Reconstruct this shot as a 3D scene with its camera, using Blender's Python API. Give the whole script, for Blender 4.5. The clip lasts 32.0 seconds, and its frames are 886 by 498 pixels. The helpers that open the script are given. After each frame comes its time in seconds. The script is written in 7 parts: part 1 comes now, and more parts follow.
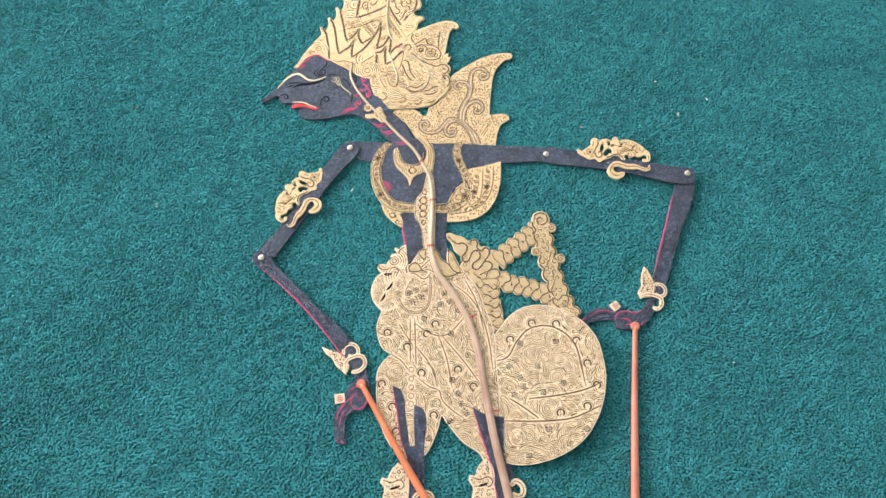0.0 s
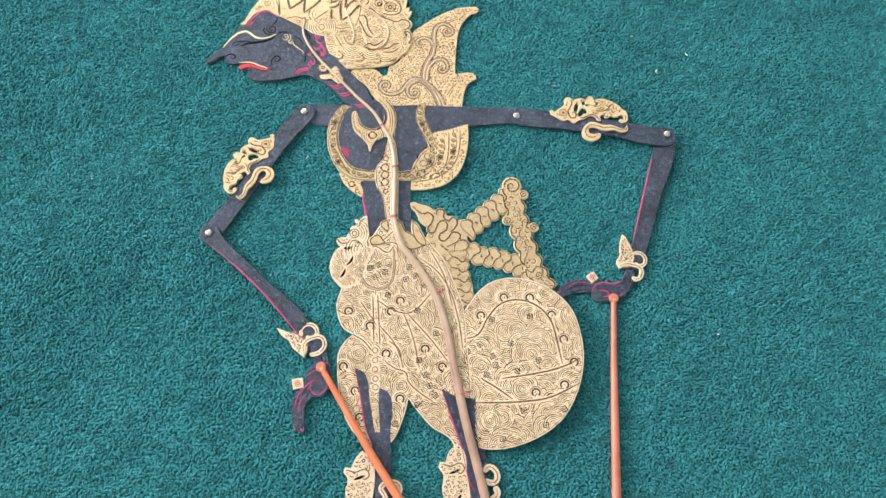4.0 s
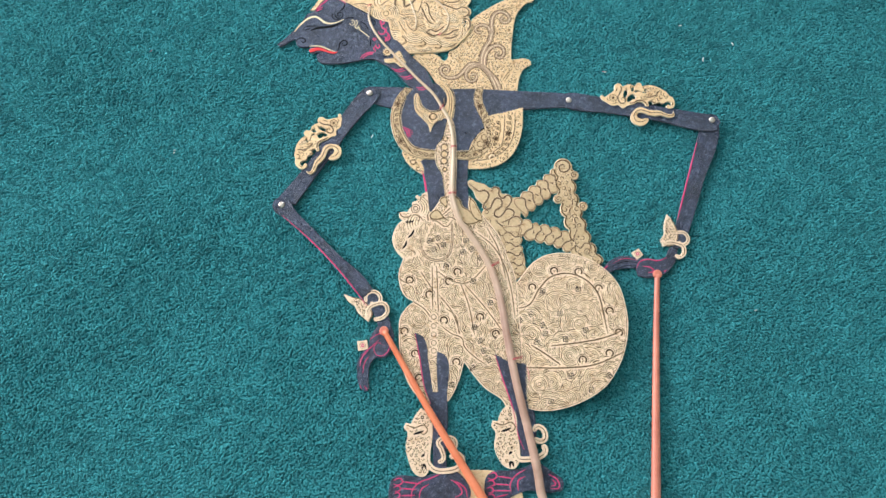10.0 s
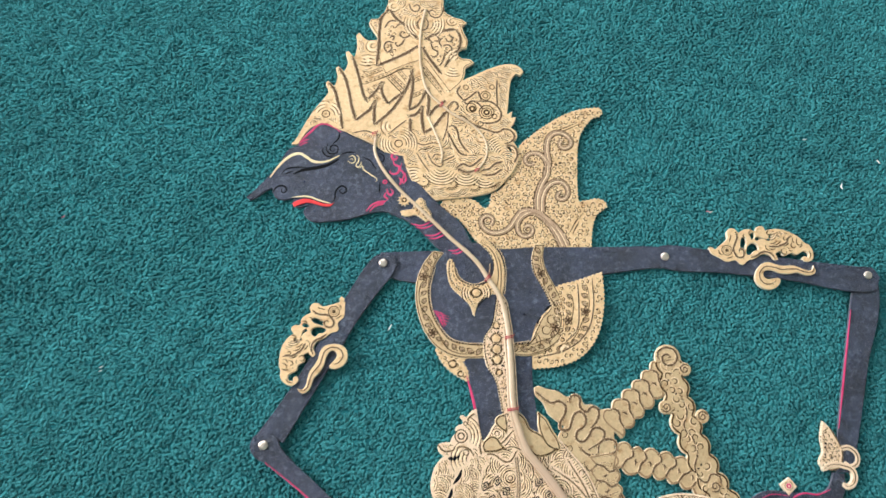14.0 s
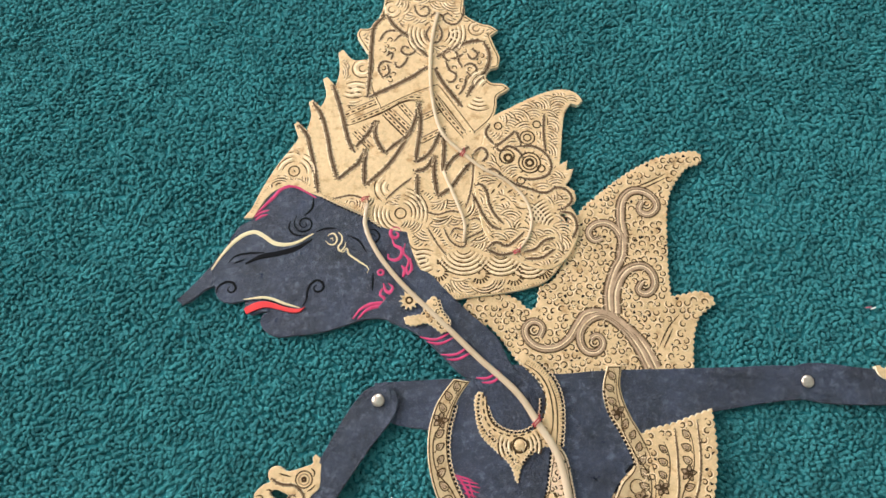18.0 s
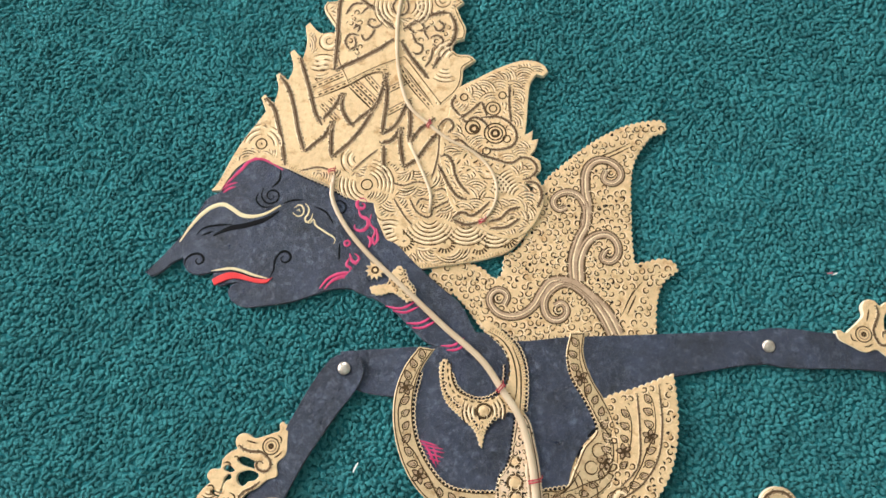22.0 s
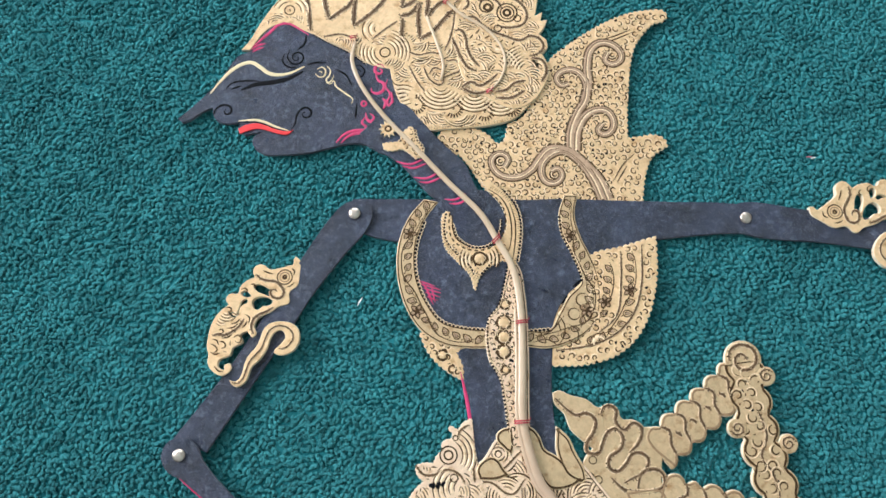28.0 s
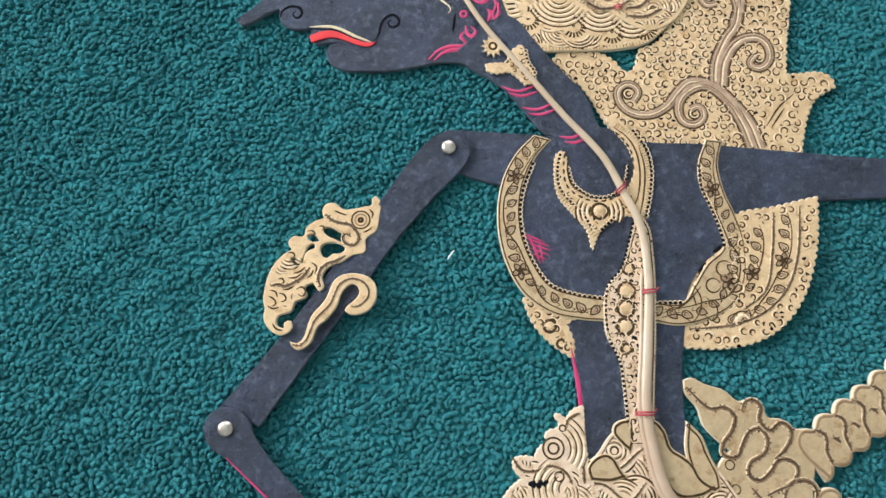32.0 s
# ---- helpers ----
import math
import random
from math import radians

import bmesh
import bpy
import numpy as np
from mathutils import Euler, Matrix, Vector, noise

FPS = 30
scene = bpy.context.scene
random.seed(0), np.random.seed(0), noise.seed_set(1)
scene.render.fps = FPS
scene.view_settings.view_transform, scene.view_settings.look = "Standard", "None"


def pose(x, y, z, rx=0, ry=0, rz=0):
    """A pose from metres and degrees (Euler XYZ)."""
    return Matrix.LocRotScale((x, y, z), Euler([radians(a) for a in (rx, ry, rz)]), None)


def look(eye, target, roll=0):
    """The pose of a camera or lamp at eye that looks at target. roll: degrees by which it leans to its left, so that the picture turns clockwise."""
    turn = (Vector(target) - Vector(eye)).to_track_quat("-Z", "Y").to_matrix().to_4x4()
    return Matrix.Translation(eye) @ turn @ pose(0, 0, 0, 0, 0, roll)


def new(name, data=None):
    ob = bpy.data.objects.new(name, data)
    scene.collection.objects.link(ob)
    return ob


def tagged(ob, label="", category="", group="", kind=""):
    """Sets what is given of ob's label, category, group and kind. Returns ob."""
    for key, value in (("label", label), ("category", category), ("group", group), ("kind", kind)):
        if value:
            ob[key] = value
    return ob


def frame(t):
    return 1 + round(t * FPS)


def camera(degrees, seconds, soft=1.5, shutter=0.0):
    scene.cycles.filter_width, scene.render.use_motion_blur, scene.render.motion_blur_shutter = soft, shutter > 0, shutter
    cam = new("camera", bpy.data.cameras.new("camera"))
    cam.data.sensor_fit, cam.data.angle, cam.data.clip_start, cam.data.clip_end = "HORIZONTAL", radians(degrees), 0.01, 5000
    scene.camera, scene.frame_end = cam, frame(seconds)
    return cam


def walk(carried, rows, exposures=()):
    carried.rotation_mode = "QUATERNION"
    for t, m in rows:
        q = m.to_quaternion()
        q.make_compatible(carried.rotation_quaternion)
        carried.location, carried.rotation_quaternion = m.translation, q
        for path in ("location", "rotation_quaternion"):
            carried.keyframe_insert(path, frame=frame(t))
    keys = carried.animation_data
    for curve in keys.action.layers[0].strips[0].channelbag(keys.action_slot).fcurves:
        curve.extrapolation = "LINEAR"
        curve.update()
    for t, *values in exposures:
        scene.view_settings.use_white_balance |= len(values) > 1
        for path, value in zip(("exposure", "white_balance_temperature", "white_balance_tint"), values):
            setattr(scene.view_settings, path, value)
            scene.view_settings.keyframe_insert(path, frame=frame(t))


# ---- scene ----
cam = camera(60.1, 32.0, shutter=0.5)
PATH = [
    (0, (0.06, -0.287, 0.591), (0.118, 0.353, -1.303), 5.4),
    (0.5, (0.056, -0.281, 0.586), (0.124, 0.334, -1.315), 6.9),
    (1, (0.068, -0.272, 0.576), (0.122, 0.321, -1.333), 5.3),
    (1.5, (0.061, -0.261, 0.568), (0.166, 0.302, -1.348), 10.3),
    (2, (0.068, -0.269, 0.56), (0.164, 0.316, -1.35), 9.3),
    (2.5, (0.059, -0.264, 0.561), (0.186, 0.301, -1.354), 12.5),
    (3, (0.065, -0.267, 0.558), (0.182, 0.304, -1.356), 10.8),
    (3.5, (0.066, -0.272, 0.552), (0.204, 0.296, -1.361), 12.2),
    (5.5, (0.075, -0.275, 0.546), (0.15, 0.295, -1.37), 7.5),
    (6, (0.068, -0.263, 0.568), (0.202, 0.327, -1.338), 12.0),
    (6.5, (0.06, -0.284, 0.578), (0.217, 0.388, -1.299), 11.9),
    (7, (0.053, -0.305, 0.596), (0.205, 0.357, -1.285), 10.8),
    (7.5, (0.047, -0.315, 0.6), (0.171, 0.307, -1.297), 8.9),
    (8, (0.038, -0.299, 0.598), (0.156, 0.271, -1.316), 9.6),
    (8.5, (0.039, -0.288, 0.591), (0.156, 0.263, -1.328), 10.2),
    (9, (0.048, -0.285, 0.589), (0.121, 0.245, -1.338), 7.0),
    (9.5, (0.037, -0.295, 0.585), (0.118, 0.241, -1.34), 8.6),
    (10, (0.042, -0.288, 0.586), (0.104, 0.228, -1.345), 7.1),
    (10.5, (0.048, -0.291, 0.581), (0.112, 0.266, -1.339), 6.5),
    (11, (0.049, -0.281, 0.578), (0.12, 0.284, -1.34), 6.6),
    (11.5, (0.046, -0.267, 0.566), (0.087, 0.337, -1.34), 2.7),
    (12, (0.029, -0.222, 0.542), (0.05, 0.384, -1.364), -0.3),
    (12.5, (0.027, -0.197, 0.513), (0.002, 0.407, -1.394), -5.2),
    (13, (0.022, -0.17, 0.484), (-0.022, 0.442, -1.419), -7.0),
    (13.5, (0.022, -0.147, 0.461), (-0.007, 0.466, -1.443), -5.6),
    (14, (0.008, -0.124, 0.43), (0.129, 0.465, -1.478), 8.7),
    (14.5, (0.012, -0.114, 0.411), (0.15, 0.474, -1.496), 10.6),
    (16.5, (0.016, -0.05, 0.327), (0.003, 0.403, -1.621), -4.6),
    (17, (0.012, -0.039, 0.308), (-0.019, 0.434, -1.635), -7.0),
    (17.5, (0.019, -0.027, 0.305), (-0.008, 0.464, -1.634), -6.7),
    (18, (0.023, -0.03, 0.302), (0.058, 0.544, -1.614), -0.1),
    (18.5, (0.034, -0.029, 0.302), (0.057, 0.541, -1.615), -0.9),
    (19, (0.039, -0.03, 0.303), (0.085, 0.537, -1.614), 1.1),
    (19.5, (0.041, -0.033, 0.303), (0.085, 0.542, -1.612), 0.4),
    (20, (0.048, -0.03, 0.305), (0.047, 0.521, -1.618), -4.4),
    (20.5, (0.044, -0.031, 0.305), (0.07, 0.518, -1.618), -1.7),
    (21, (0.041, -0.033, 0.308), (0.076, 0.513, -1.616), -0.5),
    (21.5, (0.038, -0.037, 0.307), (0.075, 0.519, -1.614), -0.1),
    (22, (0.037, -0.038, 0.303), (0.066, 0.501, -1.623), -1.0),
    (22.5, (0.036, -0.038, 0.296), (0.063, 0.459, -1.641), -1.1),
    (23, (0.04, -0.05, 0.287), (0.051, 0.434, -1.653), -2.6),
    (23.5, (0.041, -0.06, 0.284), (0.048, 0.377, -1.667), -2.6),
    (24, (0.042, -0.074, 0.287), (0.035, 0.337, -1.67), -3.1),
    (24.5, (0.042, -0.085, 0.293), (0.048, 0.337, -1.662), -0.9),
    (25, (0.049, -0.091, 0.303), (0.044, 0.332, -1.652), -2.4),
    (25.5, (0.05, -0.095, 0.308), (0.053, 0.32, -1.649), -1.5),
    (27.5, (0.042, -0.093, 0.322), (0.043, 0.358, -1.626), -0.7),
    (28, (0.038, -0.091, 0.317), (0.033, 0.379, -1.627), -1.1),
    (28.5, (0.036, -0.086, 0.318), (0.021, 0.392, -1.624), -1.9),
    (29, (0.036, -0.083, 0.318), (0.005, 0.408, -1.621), -3.5),
    (29.5, (0.031, -0.081, 0.314), (0.005, 0.398, -1.628), -2.9),
    (30, (0.029, -0.082, 0.302), (-0.019, 0.383, -1.643), -5.2),
    (30.5, (0.024, -0.079, 0.289), (-0.036, 0.317, -1.67), -7.4),
    (31, (0.017, -0.082, 0.277), (-0.033, 0.29, -1.687), -5.4),
    (31.5, (0.009, -0.084, 0.266), (-0.02, 0.288, -1.699), -1.7),
    (32, (0.003, -0.084, 0.259), (-0.022, 0.29, -1.706), -0.9),
]
walk(cam, [(t, look(eye, target, roll)) for t, eye, target, roll in PATH],
     exposures=((0, 0.19, 6620, 10), (1, 0.17, 6750, 10), (2, 0.19, 6620, 10), (3.5, 0.19, 6600, 10), (6, 0.04, 6320, 10), (7, 0.04, 6280, 10), (8, -0.02, 6800, 10),
                (9, 0.06, 6400, 10), (10, 0.06, 6250, 10), (13, 0.02, 6280, 10), (14, -0.01, 6560, 10), (16.5, -0.15, 6730, 10), (22, -0.08, 6780, 10),
                (23, -0.08, 6650, 10), (24.5, -0.02, 6200, 10), (28, -0.10, 6200, 10), (32, -0.18, 6200, 10)))

from mathutils.geometry import tessellate_polygon as tessellate

# world: a little sky behind the window of the room
world = bpy.data.worlds.new("sky")
scene.world = world
world.use_nodes = True
sky = world.node_tree.nodes.new("ShaderNodeTexSky")
sky.sky_type, sky.sun_disc = "NISHITA", False
sky.sun_elevation, sky.sun_rotation = radians(40), radians(300)
world.node_tree.links.new(sky.outputs[0], world.node_tree.nodes["Background"].inputs[0])
world.node_tree.nodes["Background"].inputs[1].default_value = 0.1


def area_lamp(name, place, target, wide, high, watts, colour):
    data = bpy.data.lights.new(name, "AREA")
    data.shape, data.size, data.size_y = "RECTANGLE", wide, high
    data.energy, data.color = watts, colour
    lamp = new(name, data)
    lamp.matrix_world = look(place, target)
    return lamp


# daylight from an unseen west window; the north lamp is added as fill
area_lamp("window_daylight", (-2.52, 0.9, 1.25), (0.2, 0.0, 0.0), 1.7, 1.2, 150.0, (0.985, 0.98, 0.995))
area_lamp("window_daylight", (-0.2, 3.42, 1.55), (0.1, 0.0, 0.0), 2.2, 1.5, 88.0, (0.985, 0.98, 0.995))

# ------------------------------------------------------------------ materials


class Nodes:
    """A node material being put together."""

    def __init__(self, name, rough=0.6, metal=0.0, spec=0.5):
        self.mat = bpy.data.materials.new(name)
        self.mat.use_nodes = True
        self.tree = self.mat.node_tree
        self.b = self.tree.nodes["Principled BSDF"]
        self.b.inputs["Roughness"].default_value = rough
        self.b.inputs["Metallic"].default_value = metal
        self.b.inputs["Specular IOR Level"].default_value = spec
        self.coord = self.tree.nodes.new("ShaderNodeTexCoord").outputs["Object"]

    def link(self, a, b):
        self.tree.links.new(a, b)

    def noise(self, scale, detail=3.0, rough=0.6):
        n = self.tree.nodes.new("ShaderNodeTexNoise")
        n.inputs["Scale"].default_value, n.inputs["Detail"].default_value = scale, detail
        n.inputs["Roughness"].default_value = rough
        self.link(self.coord, n.inputs["Vector"])
        return n.outputs["Fac"]

    def cells(self, scale, feature="F1"):
        n = self.tree.nodes.new("ShaderNodeTexVoronoi")
        n.feature = feature
        n.inputs["Scale"].default_value = scale
        self.link(self.coord, n.inputs["Vector"])
        return n.outputs["Distance"]

    def ramp(self, fac, *stops):
        r = self.tree.nodes.new("ShaderNodeValToRGB")
        while len(r.color_ramp.elements) < len(stops):
            r.color_ramp.elements.new(0.5)
        for e, (at, c) in zip(r.color_ramp.elements, stops):
            e.position, e.color = at, (*c, 1)
        self.link(fac, r.inputs[0])
        return r.outputs["Color"]

    def mix(self, fac, a, b, blend="MIX"):
        m = self.tree.nodes.new("ShaderNodeMix")
        m.data_type, m.blend_type = "RGBA", blend
        for sock, v in ((m.inputs[0], fac), (m.inputs[6], a), (m.inputs[7], b)):
            if hasattr(v, "is_linked"):
                self.link(v, sock)
            elif isinstance(v, tuple):
                sock.default_value = (*v, 1)
            else:
                sock.default_value = v
        return m.outputs[2]

    def colour(self, c):
        self.link(c, self.b.inputs["Base Color"])

    def gloss(self, fac, low, high):
        m = self.tree.nodes.new("ShaderNodeMapRange")
        m.inputs["To Min"].default_value, m.inputs["To Max"].default_value = low, high
        self.link(fac, m.inputs["Value"])
        self.link(m.outputs[0], self.b.inputs["Roughness"])

    def bump(self, height, strength, distance):
        n = self.tree.nodes.new("ShaderNodeBump")
        n.inputs["Strength"].default_value, n.inputs["Distance"].default_value = strength, distance
        last = self.b.inputs["Normal"]
        if last.is_linked:
            self.link(last.links[0].from_socket, n.inputs["Normal"])
        self.link(height, n.inputs["Height"])
        self.link(n.outputs[0], last)


def make_gold(name, light, dark, metal=0.2, rough=0.5):
    """Gold paint over hide: cloudy wear, fine grain and dark specks of old varnish."""
    m = Nodes(name, rough, metal)
    worn = m.ramp(m.noise(60, 6, 0.65), (0.3, dark), (0.68, light))
    fine = m.ramp(m.noise(520, 4, 0.7), (0.3, tuple(0.6 * v for v in light)), (0.68, tuple(min(1.0, 1.08 * v) for v in light)))
    stain = m.ramp(m.noise(210, 5, 0.7), (0.3, (0.62, 0.5, 0.38)), (0.46, (1.0, 1.0, 1.0)))
    m.colour(m.mix(1.0, m.mix(0.42, worn, fine), stain, "MULTIPLY"))
    m.gloss(m.noise(90, 4), rough - 0.14, rough + 0.15)
    m.bump(m.noise(420, 5, 0.7), 0.55, 0.0006)
    m.bump(m.noise(70, 3), 0.4, 0.0015)
    return m.mat


GOLD = make_gold("gold_painted_leather", (0.83, 0.57, 0.325), (0.60, 0.395, 0.20), 0.22, 0.44)
GOLD_PALE = make_gold("pale_gold_leather", (0.87, 0.635, 0.45), (0.71, 0.50, 0.325), 0.12, 0.48)
# brighter copy of the gold: highlights on ribs and lips put into the colour
GOLD_LIT = make_gold("gold_rib_highlight", (0.93, 0.70, 0.46), (0.80, 0.57, 0.34), 0.15, 0.4)
GOLD_LEAF = make_gold("smooth_gold_leaf", (0.66, 0.465, 0.27), (0.48, 0.33, 0.175), 0.25, 0.4)


def make_plain(name, a, b, scale, rough, bump=0.2, grain=500, spec=0.5, metal=0.0):
    m = Nodes(name, rough, metal, spec)
    m.colour(m.ramp(m.noise(scale, 5), (0.32, a), (0.68, b)))
    m.gloss(m.noise(scale * 2, 4), max(0.05, rough - 0.1), min(1, rough + 0.12))
    m.bump(m.noise(grain, 4), bump, 0.0004)
    return m.mat


EDGE = make_plain("cut_leather_edge", (0.62, 0.52, 0.36), (0.78, 0.70, 0.54), 180, 0.7)


def make_black():
    """Painted hide: dark navy, mottled, with pale worn grain and fine pits."""
    m = Nodes("navy_black_leather", 0.5, 0.0, 0.6)
    # the mottling and pale specks also carry sheen and glints, put into the colour
    base = m.ramp(m.noise(75, 7, 0.75), (0.34, (0.004, 0.008, 0.024)), (0.66, (0.046, 0.062, 0.12)))
    rubbed_glints = m.ramp(m.noise(330, 6, 0.8), (0.52, (0.0, 0.0, 0.0)), (0.72, (0.13, 0.152, 0.2)))
    specks = m.ramp(m.noise(1050, 4, 0.75), (0.6, (0.0, 0.0, 0.0)), (0.74, (0.14, 0.165, 0.215)))
    m.colour(m.mix(1.0, m.mix(1.0, base, rubbed_glints, "ADD"), specks, "ADD"))
    m.gloss(m.noise(160, 6, 0.75), 0.1, 0.6)
    m.bump(m.noise(230, 7, 0.8), 1.0, 0.003)
    m.bump(m.noise(24, 3), 0.5, 0.003)
    m.bump(m.noise(760, 4, 0.7), 0.9, 0.0011)
    return m.mat


BLACK = make_black()
# cut edge lightened to paint in the highlight along the bevel
BLACK_EDGE = make_plain("dark_edge_bevel_highlight", (0.05, 0.058, 0.08), (0.11, 0.125, 0.16), 120, 0.7)
BROWN = make_plain("dark_brown_incised_line", (0.035, 0.018, 0.007), (0.09, 0.05, 0.02), 260, 0.8, 0.2, 500, 0.2)
TAN = make_plain("tan_groove_wall", (0.2, 0.12, 0.06), (0.34, 0.215, 0.115), 260, 0.75)
MAUVE_DARK = make_plain("mauve_brown_shade_line", (0.12, 0.07, 0.038), (0.30, 0.19, 0.11), 700, 0.7)
MAUVE = make_plain("mauve_brown_cord_line", (0.32, 0.2, 0.125), (0.5, 0.335, 0.215), 300, 0.6)
# black lines, and the darkness of uncut piercings painted on the surface
DARK_LINE = make_plain("black_line_and_hole_shade", (0.002, 0.002, 0.003), (0.006, 0.006, 0.009), 200, 0.8, 0.2, 500, 0.15)
RED = make_plain("crimson_paint", (0.46, 0.02, 0.095), (0.63, 0.05, 0.17), 200, 0.5)
SCARLET = make_plain("scarlet_lip_paint", (0.62, 0.02, 0.03), (0.78, 0.05, 0.05), 150, 0.35)
CREAM = make_plain("cream_paint", (0.66, 0.52, 0.3), (0.78, 0.64, 0.4), 180, 0.5)
CORAL = make_plain("coral_painted_rod", (0.62, 0.15, 0.065), (0.76, 0.23, 0.11), 60, 0.4)
CORAL_WORN = make_plain("worn_coral_rod", (0.47, 0.13, 0.085), (0.64, 0.21, 0.135), 55, 0.4)
THREAD = make_plain("red_thread", (0.3, 0.035, 0.05), (0.5, 0.08, 0.09), 900, 0.85)
LINT = make_plain("white_lint", (0.75, 0.75, 0.72), (0.85, 0.85, 0.82), 300, 0.9)
LINT_RED = make_plain("pink_lint", (0.5, 0.12, 0.18), (0.6, 0.2, 0.25), 300, 0.9)
STEEL = make_plain("worn_metal_rivet", (0.42, 0.33, 0.27), (0.78, 0.68, 0.6), 420, 0.34, 0.15, 700, 0.5, 0.9)
PLASTER = make_plain("cream_wall_paint", (0.72, 0.7, 0.64), (0.78, 0.76, 0.71), 6, 0.85, 0.15, 80)
CEILING_PAINT = make_plain("white_ceiling_paint", (0.76, 0.76, 0.74), (0.82, 0.82, 0.8), 5, 0.9, 0.1, 60)


def make_horn():
    """Horn, cream above and brown towards the handle."""
    m = Nodes("buffalo_horn", 0.3)
    pale = m.ramp(m.noise(45, 4), (0.3, (0.46, 0.325, 0.205)), (0.7, (0.66, 0.50, 0.355)))
    brown = m.ramp(m.noise(38, 4), (0.3, (0.3, 0.165, 0.115)), (0.7, (0.52, 0.335, 0.25)))
    axes = m.tree.nodes.new("ShaderNodeSeparateXYZ")
    m.link(m.coord, axes.inputs[0])
    go = m.tree.nodes.new("ShaderNodeMapRange")
    go.inputs["From Min"].default_value, go.inputs["From Max"].default_value = -0.06, -0.19
    m.link(axes.outputs["Y"], go.inputs["Value"])
    m.colour(m.mix(go.outputs[0], pale, brown))
    m.b.inputs["Coat Weight"].default_value = 0.35
    m.bump(m.noise(300, 3), 0.1, 0.0003)
    return m.mat


HORN = make_horn()
HORN_PALE = make_plain("pale_horn", (0.5, 0.36, 0.23), (0.68, 0.52, 0.36), 60, 0.32, 0.1)


def make_carpet():
    m = Nodes("green_plush_carpet", 0.95, 0.0, 0.15)
    # light and dark of the stroked nap, painted into the base colour
    nap_shade = m.ramp(m.noise(26, 7, 0.8), (0.36, (0.017, 0.130, 0.147)), (0.62, (0.078, 0.430, 0.470)))
    clumps = m.ramp(m.noise(165, 4, 0.65), (0.35, (0.016, 0.118, 0.133)), (0.63, (0.083, 0.449, 0.489)))
    island = m.tree.nodes.new("ShaderNodeNewGeometry").outputs["Random Per Island"]
    tufts = m.ramp(island, (0.0, (0.045, 0.260, 0.285)), (0.6, (0.054, 0.307, 0.337)), (1.0, (0.072, 0.354, 0.388)))
    m.colour(m.mix(0.3, m.mix(0.55, nap_shade, clumps), tufts))
    m.b.inputs["Sheen Weight"].default_value = 0.12
    m.b.inputs["Sheen Roughness"].default_value = 0.5
    m.b.inputs["Sheen Tint"].default_value = (0.3, 0.7, 0.68, 1)
    m.bump(m.noise(2200, 5, 0.8), 1.0, 0.0016)
    return m.mat


CARPET = make_carpet()
BACKING = make_plain("teal_carpet_backing", (0.017, 0.14, 0.16), (0.034, 0.235, 0.263), 40, 0.95, 0.3, 600, 0.1)

# ------------------------------------------------------------------ shapes in millimetres
MM = 0.001


def part(name, bm, material, parent, label=""):
    """Links a bmesh as one mesh object under parent."""
    mesh = bpy.data.meshes.new(name)
    bm.to_mesh(mesh)
    bm.free()
    for m in material if isinstance(material, (list, tuple)) else [material]:
        mesh.materials.append(m)
    ob = new(name, mesh)
    ob.parent = parent
    if label:
        tagged(ob, label)
    return ob


def spline(points, closed=True, step=0.9, corner=62):
    """A smooth line through the points that keeps sharp corners."""
    p = [Vector(q) for q in points]
    n = len(p)

    def at(i):
        return p[i % n] if closed else p[max(0, min(n - 1, i))]

    def tangent(i, side):
        a, b = at(i) - at(i - 1), at(i + 1) - at(i)
        if a.length < 1e-6 or b.length < 1e-6:
            return b if side > 0 else a
        if a.angle(b) > radians(corner):
            return b if side > 0 else a
        d = (a.normalized() + b.normalized()).normalized()
        return d * (b.length if side > 0 else a.length)

    out = []
    for i in range(n if closed else n - 1):
        a, b = at(i), at(i + 1)
        ta, tb = tangent(i, 1), tangent(i + 1, -1)
        k = max(1, int((b - a).length / step))
        for j in range(k):
            u = j / k
            out.append(a * (2 * u**3 - 3 * u * u + 1) + ta * (u**3 - 2 * u * u + u) + b * (3 * u * u - 2 * u**3) + tb * (u**3 - u * u))
    if not closed:
        out.append(p[-1])
    return out


def area2(p):
    return sum(a.x * b.y - b.x * a.y for a, b in zip(p, p[1:] + p[:1]))


def offset(p, d):
    """The closed line moved outwards by d (a number, or one for each point)."""
    out = []
    n = len(p)
    for i in range(n):
        e, f = (p[i] - p[i - 1]), (p[(i + 1) % n] - p[i])
        t = (e.normalized() + f.normalized())
        t = t.normalized() if t.length > 1e-4 else f.normalized()
        out.append(p[i] + Vector((t.y, -t.x)) * (d if isinstance(d, float) else d[i]))
    return out


def beaded(p, pitch, deep):
    """Edge cut in a row of small round teeth."""
    dense, total = [], 0.0
    n = len(p)
    lengths = [(p[(i + 1) % n] - p[i]).length for i in range(n)]
    whole = sum(lengths)
    count = max(3, round(whole / pitch))
    per = 4
    marks = [whole * k / (count * per) for k in range(count * per)]
    i, start = 0, 0.0
    for s in marks:
        while start + lengths[i] < s and i < n - 1:
            start += lengths[i]
            i += 1
        u = (s - start) / max(lengths[i], 1e-6)
        dense.append(p[i].lerp(p[(i + 1) % n], min(u, 1)))
    return offset(dense, [deep * abs(math.sin(math.pi * k / per)) for k in range(len(dense))])


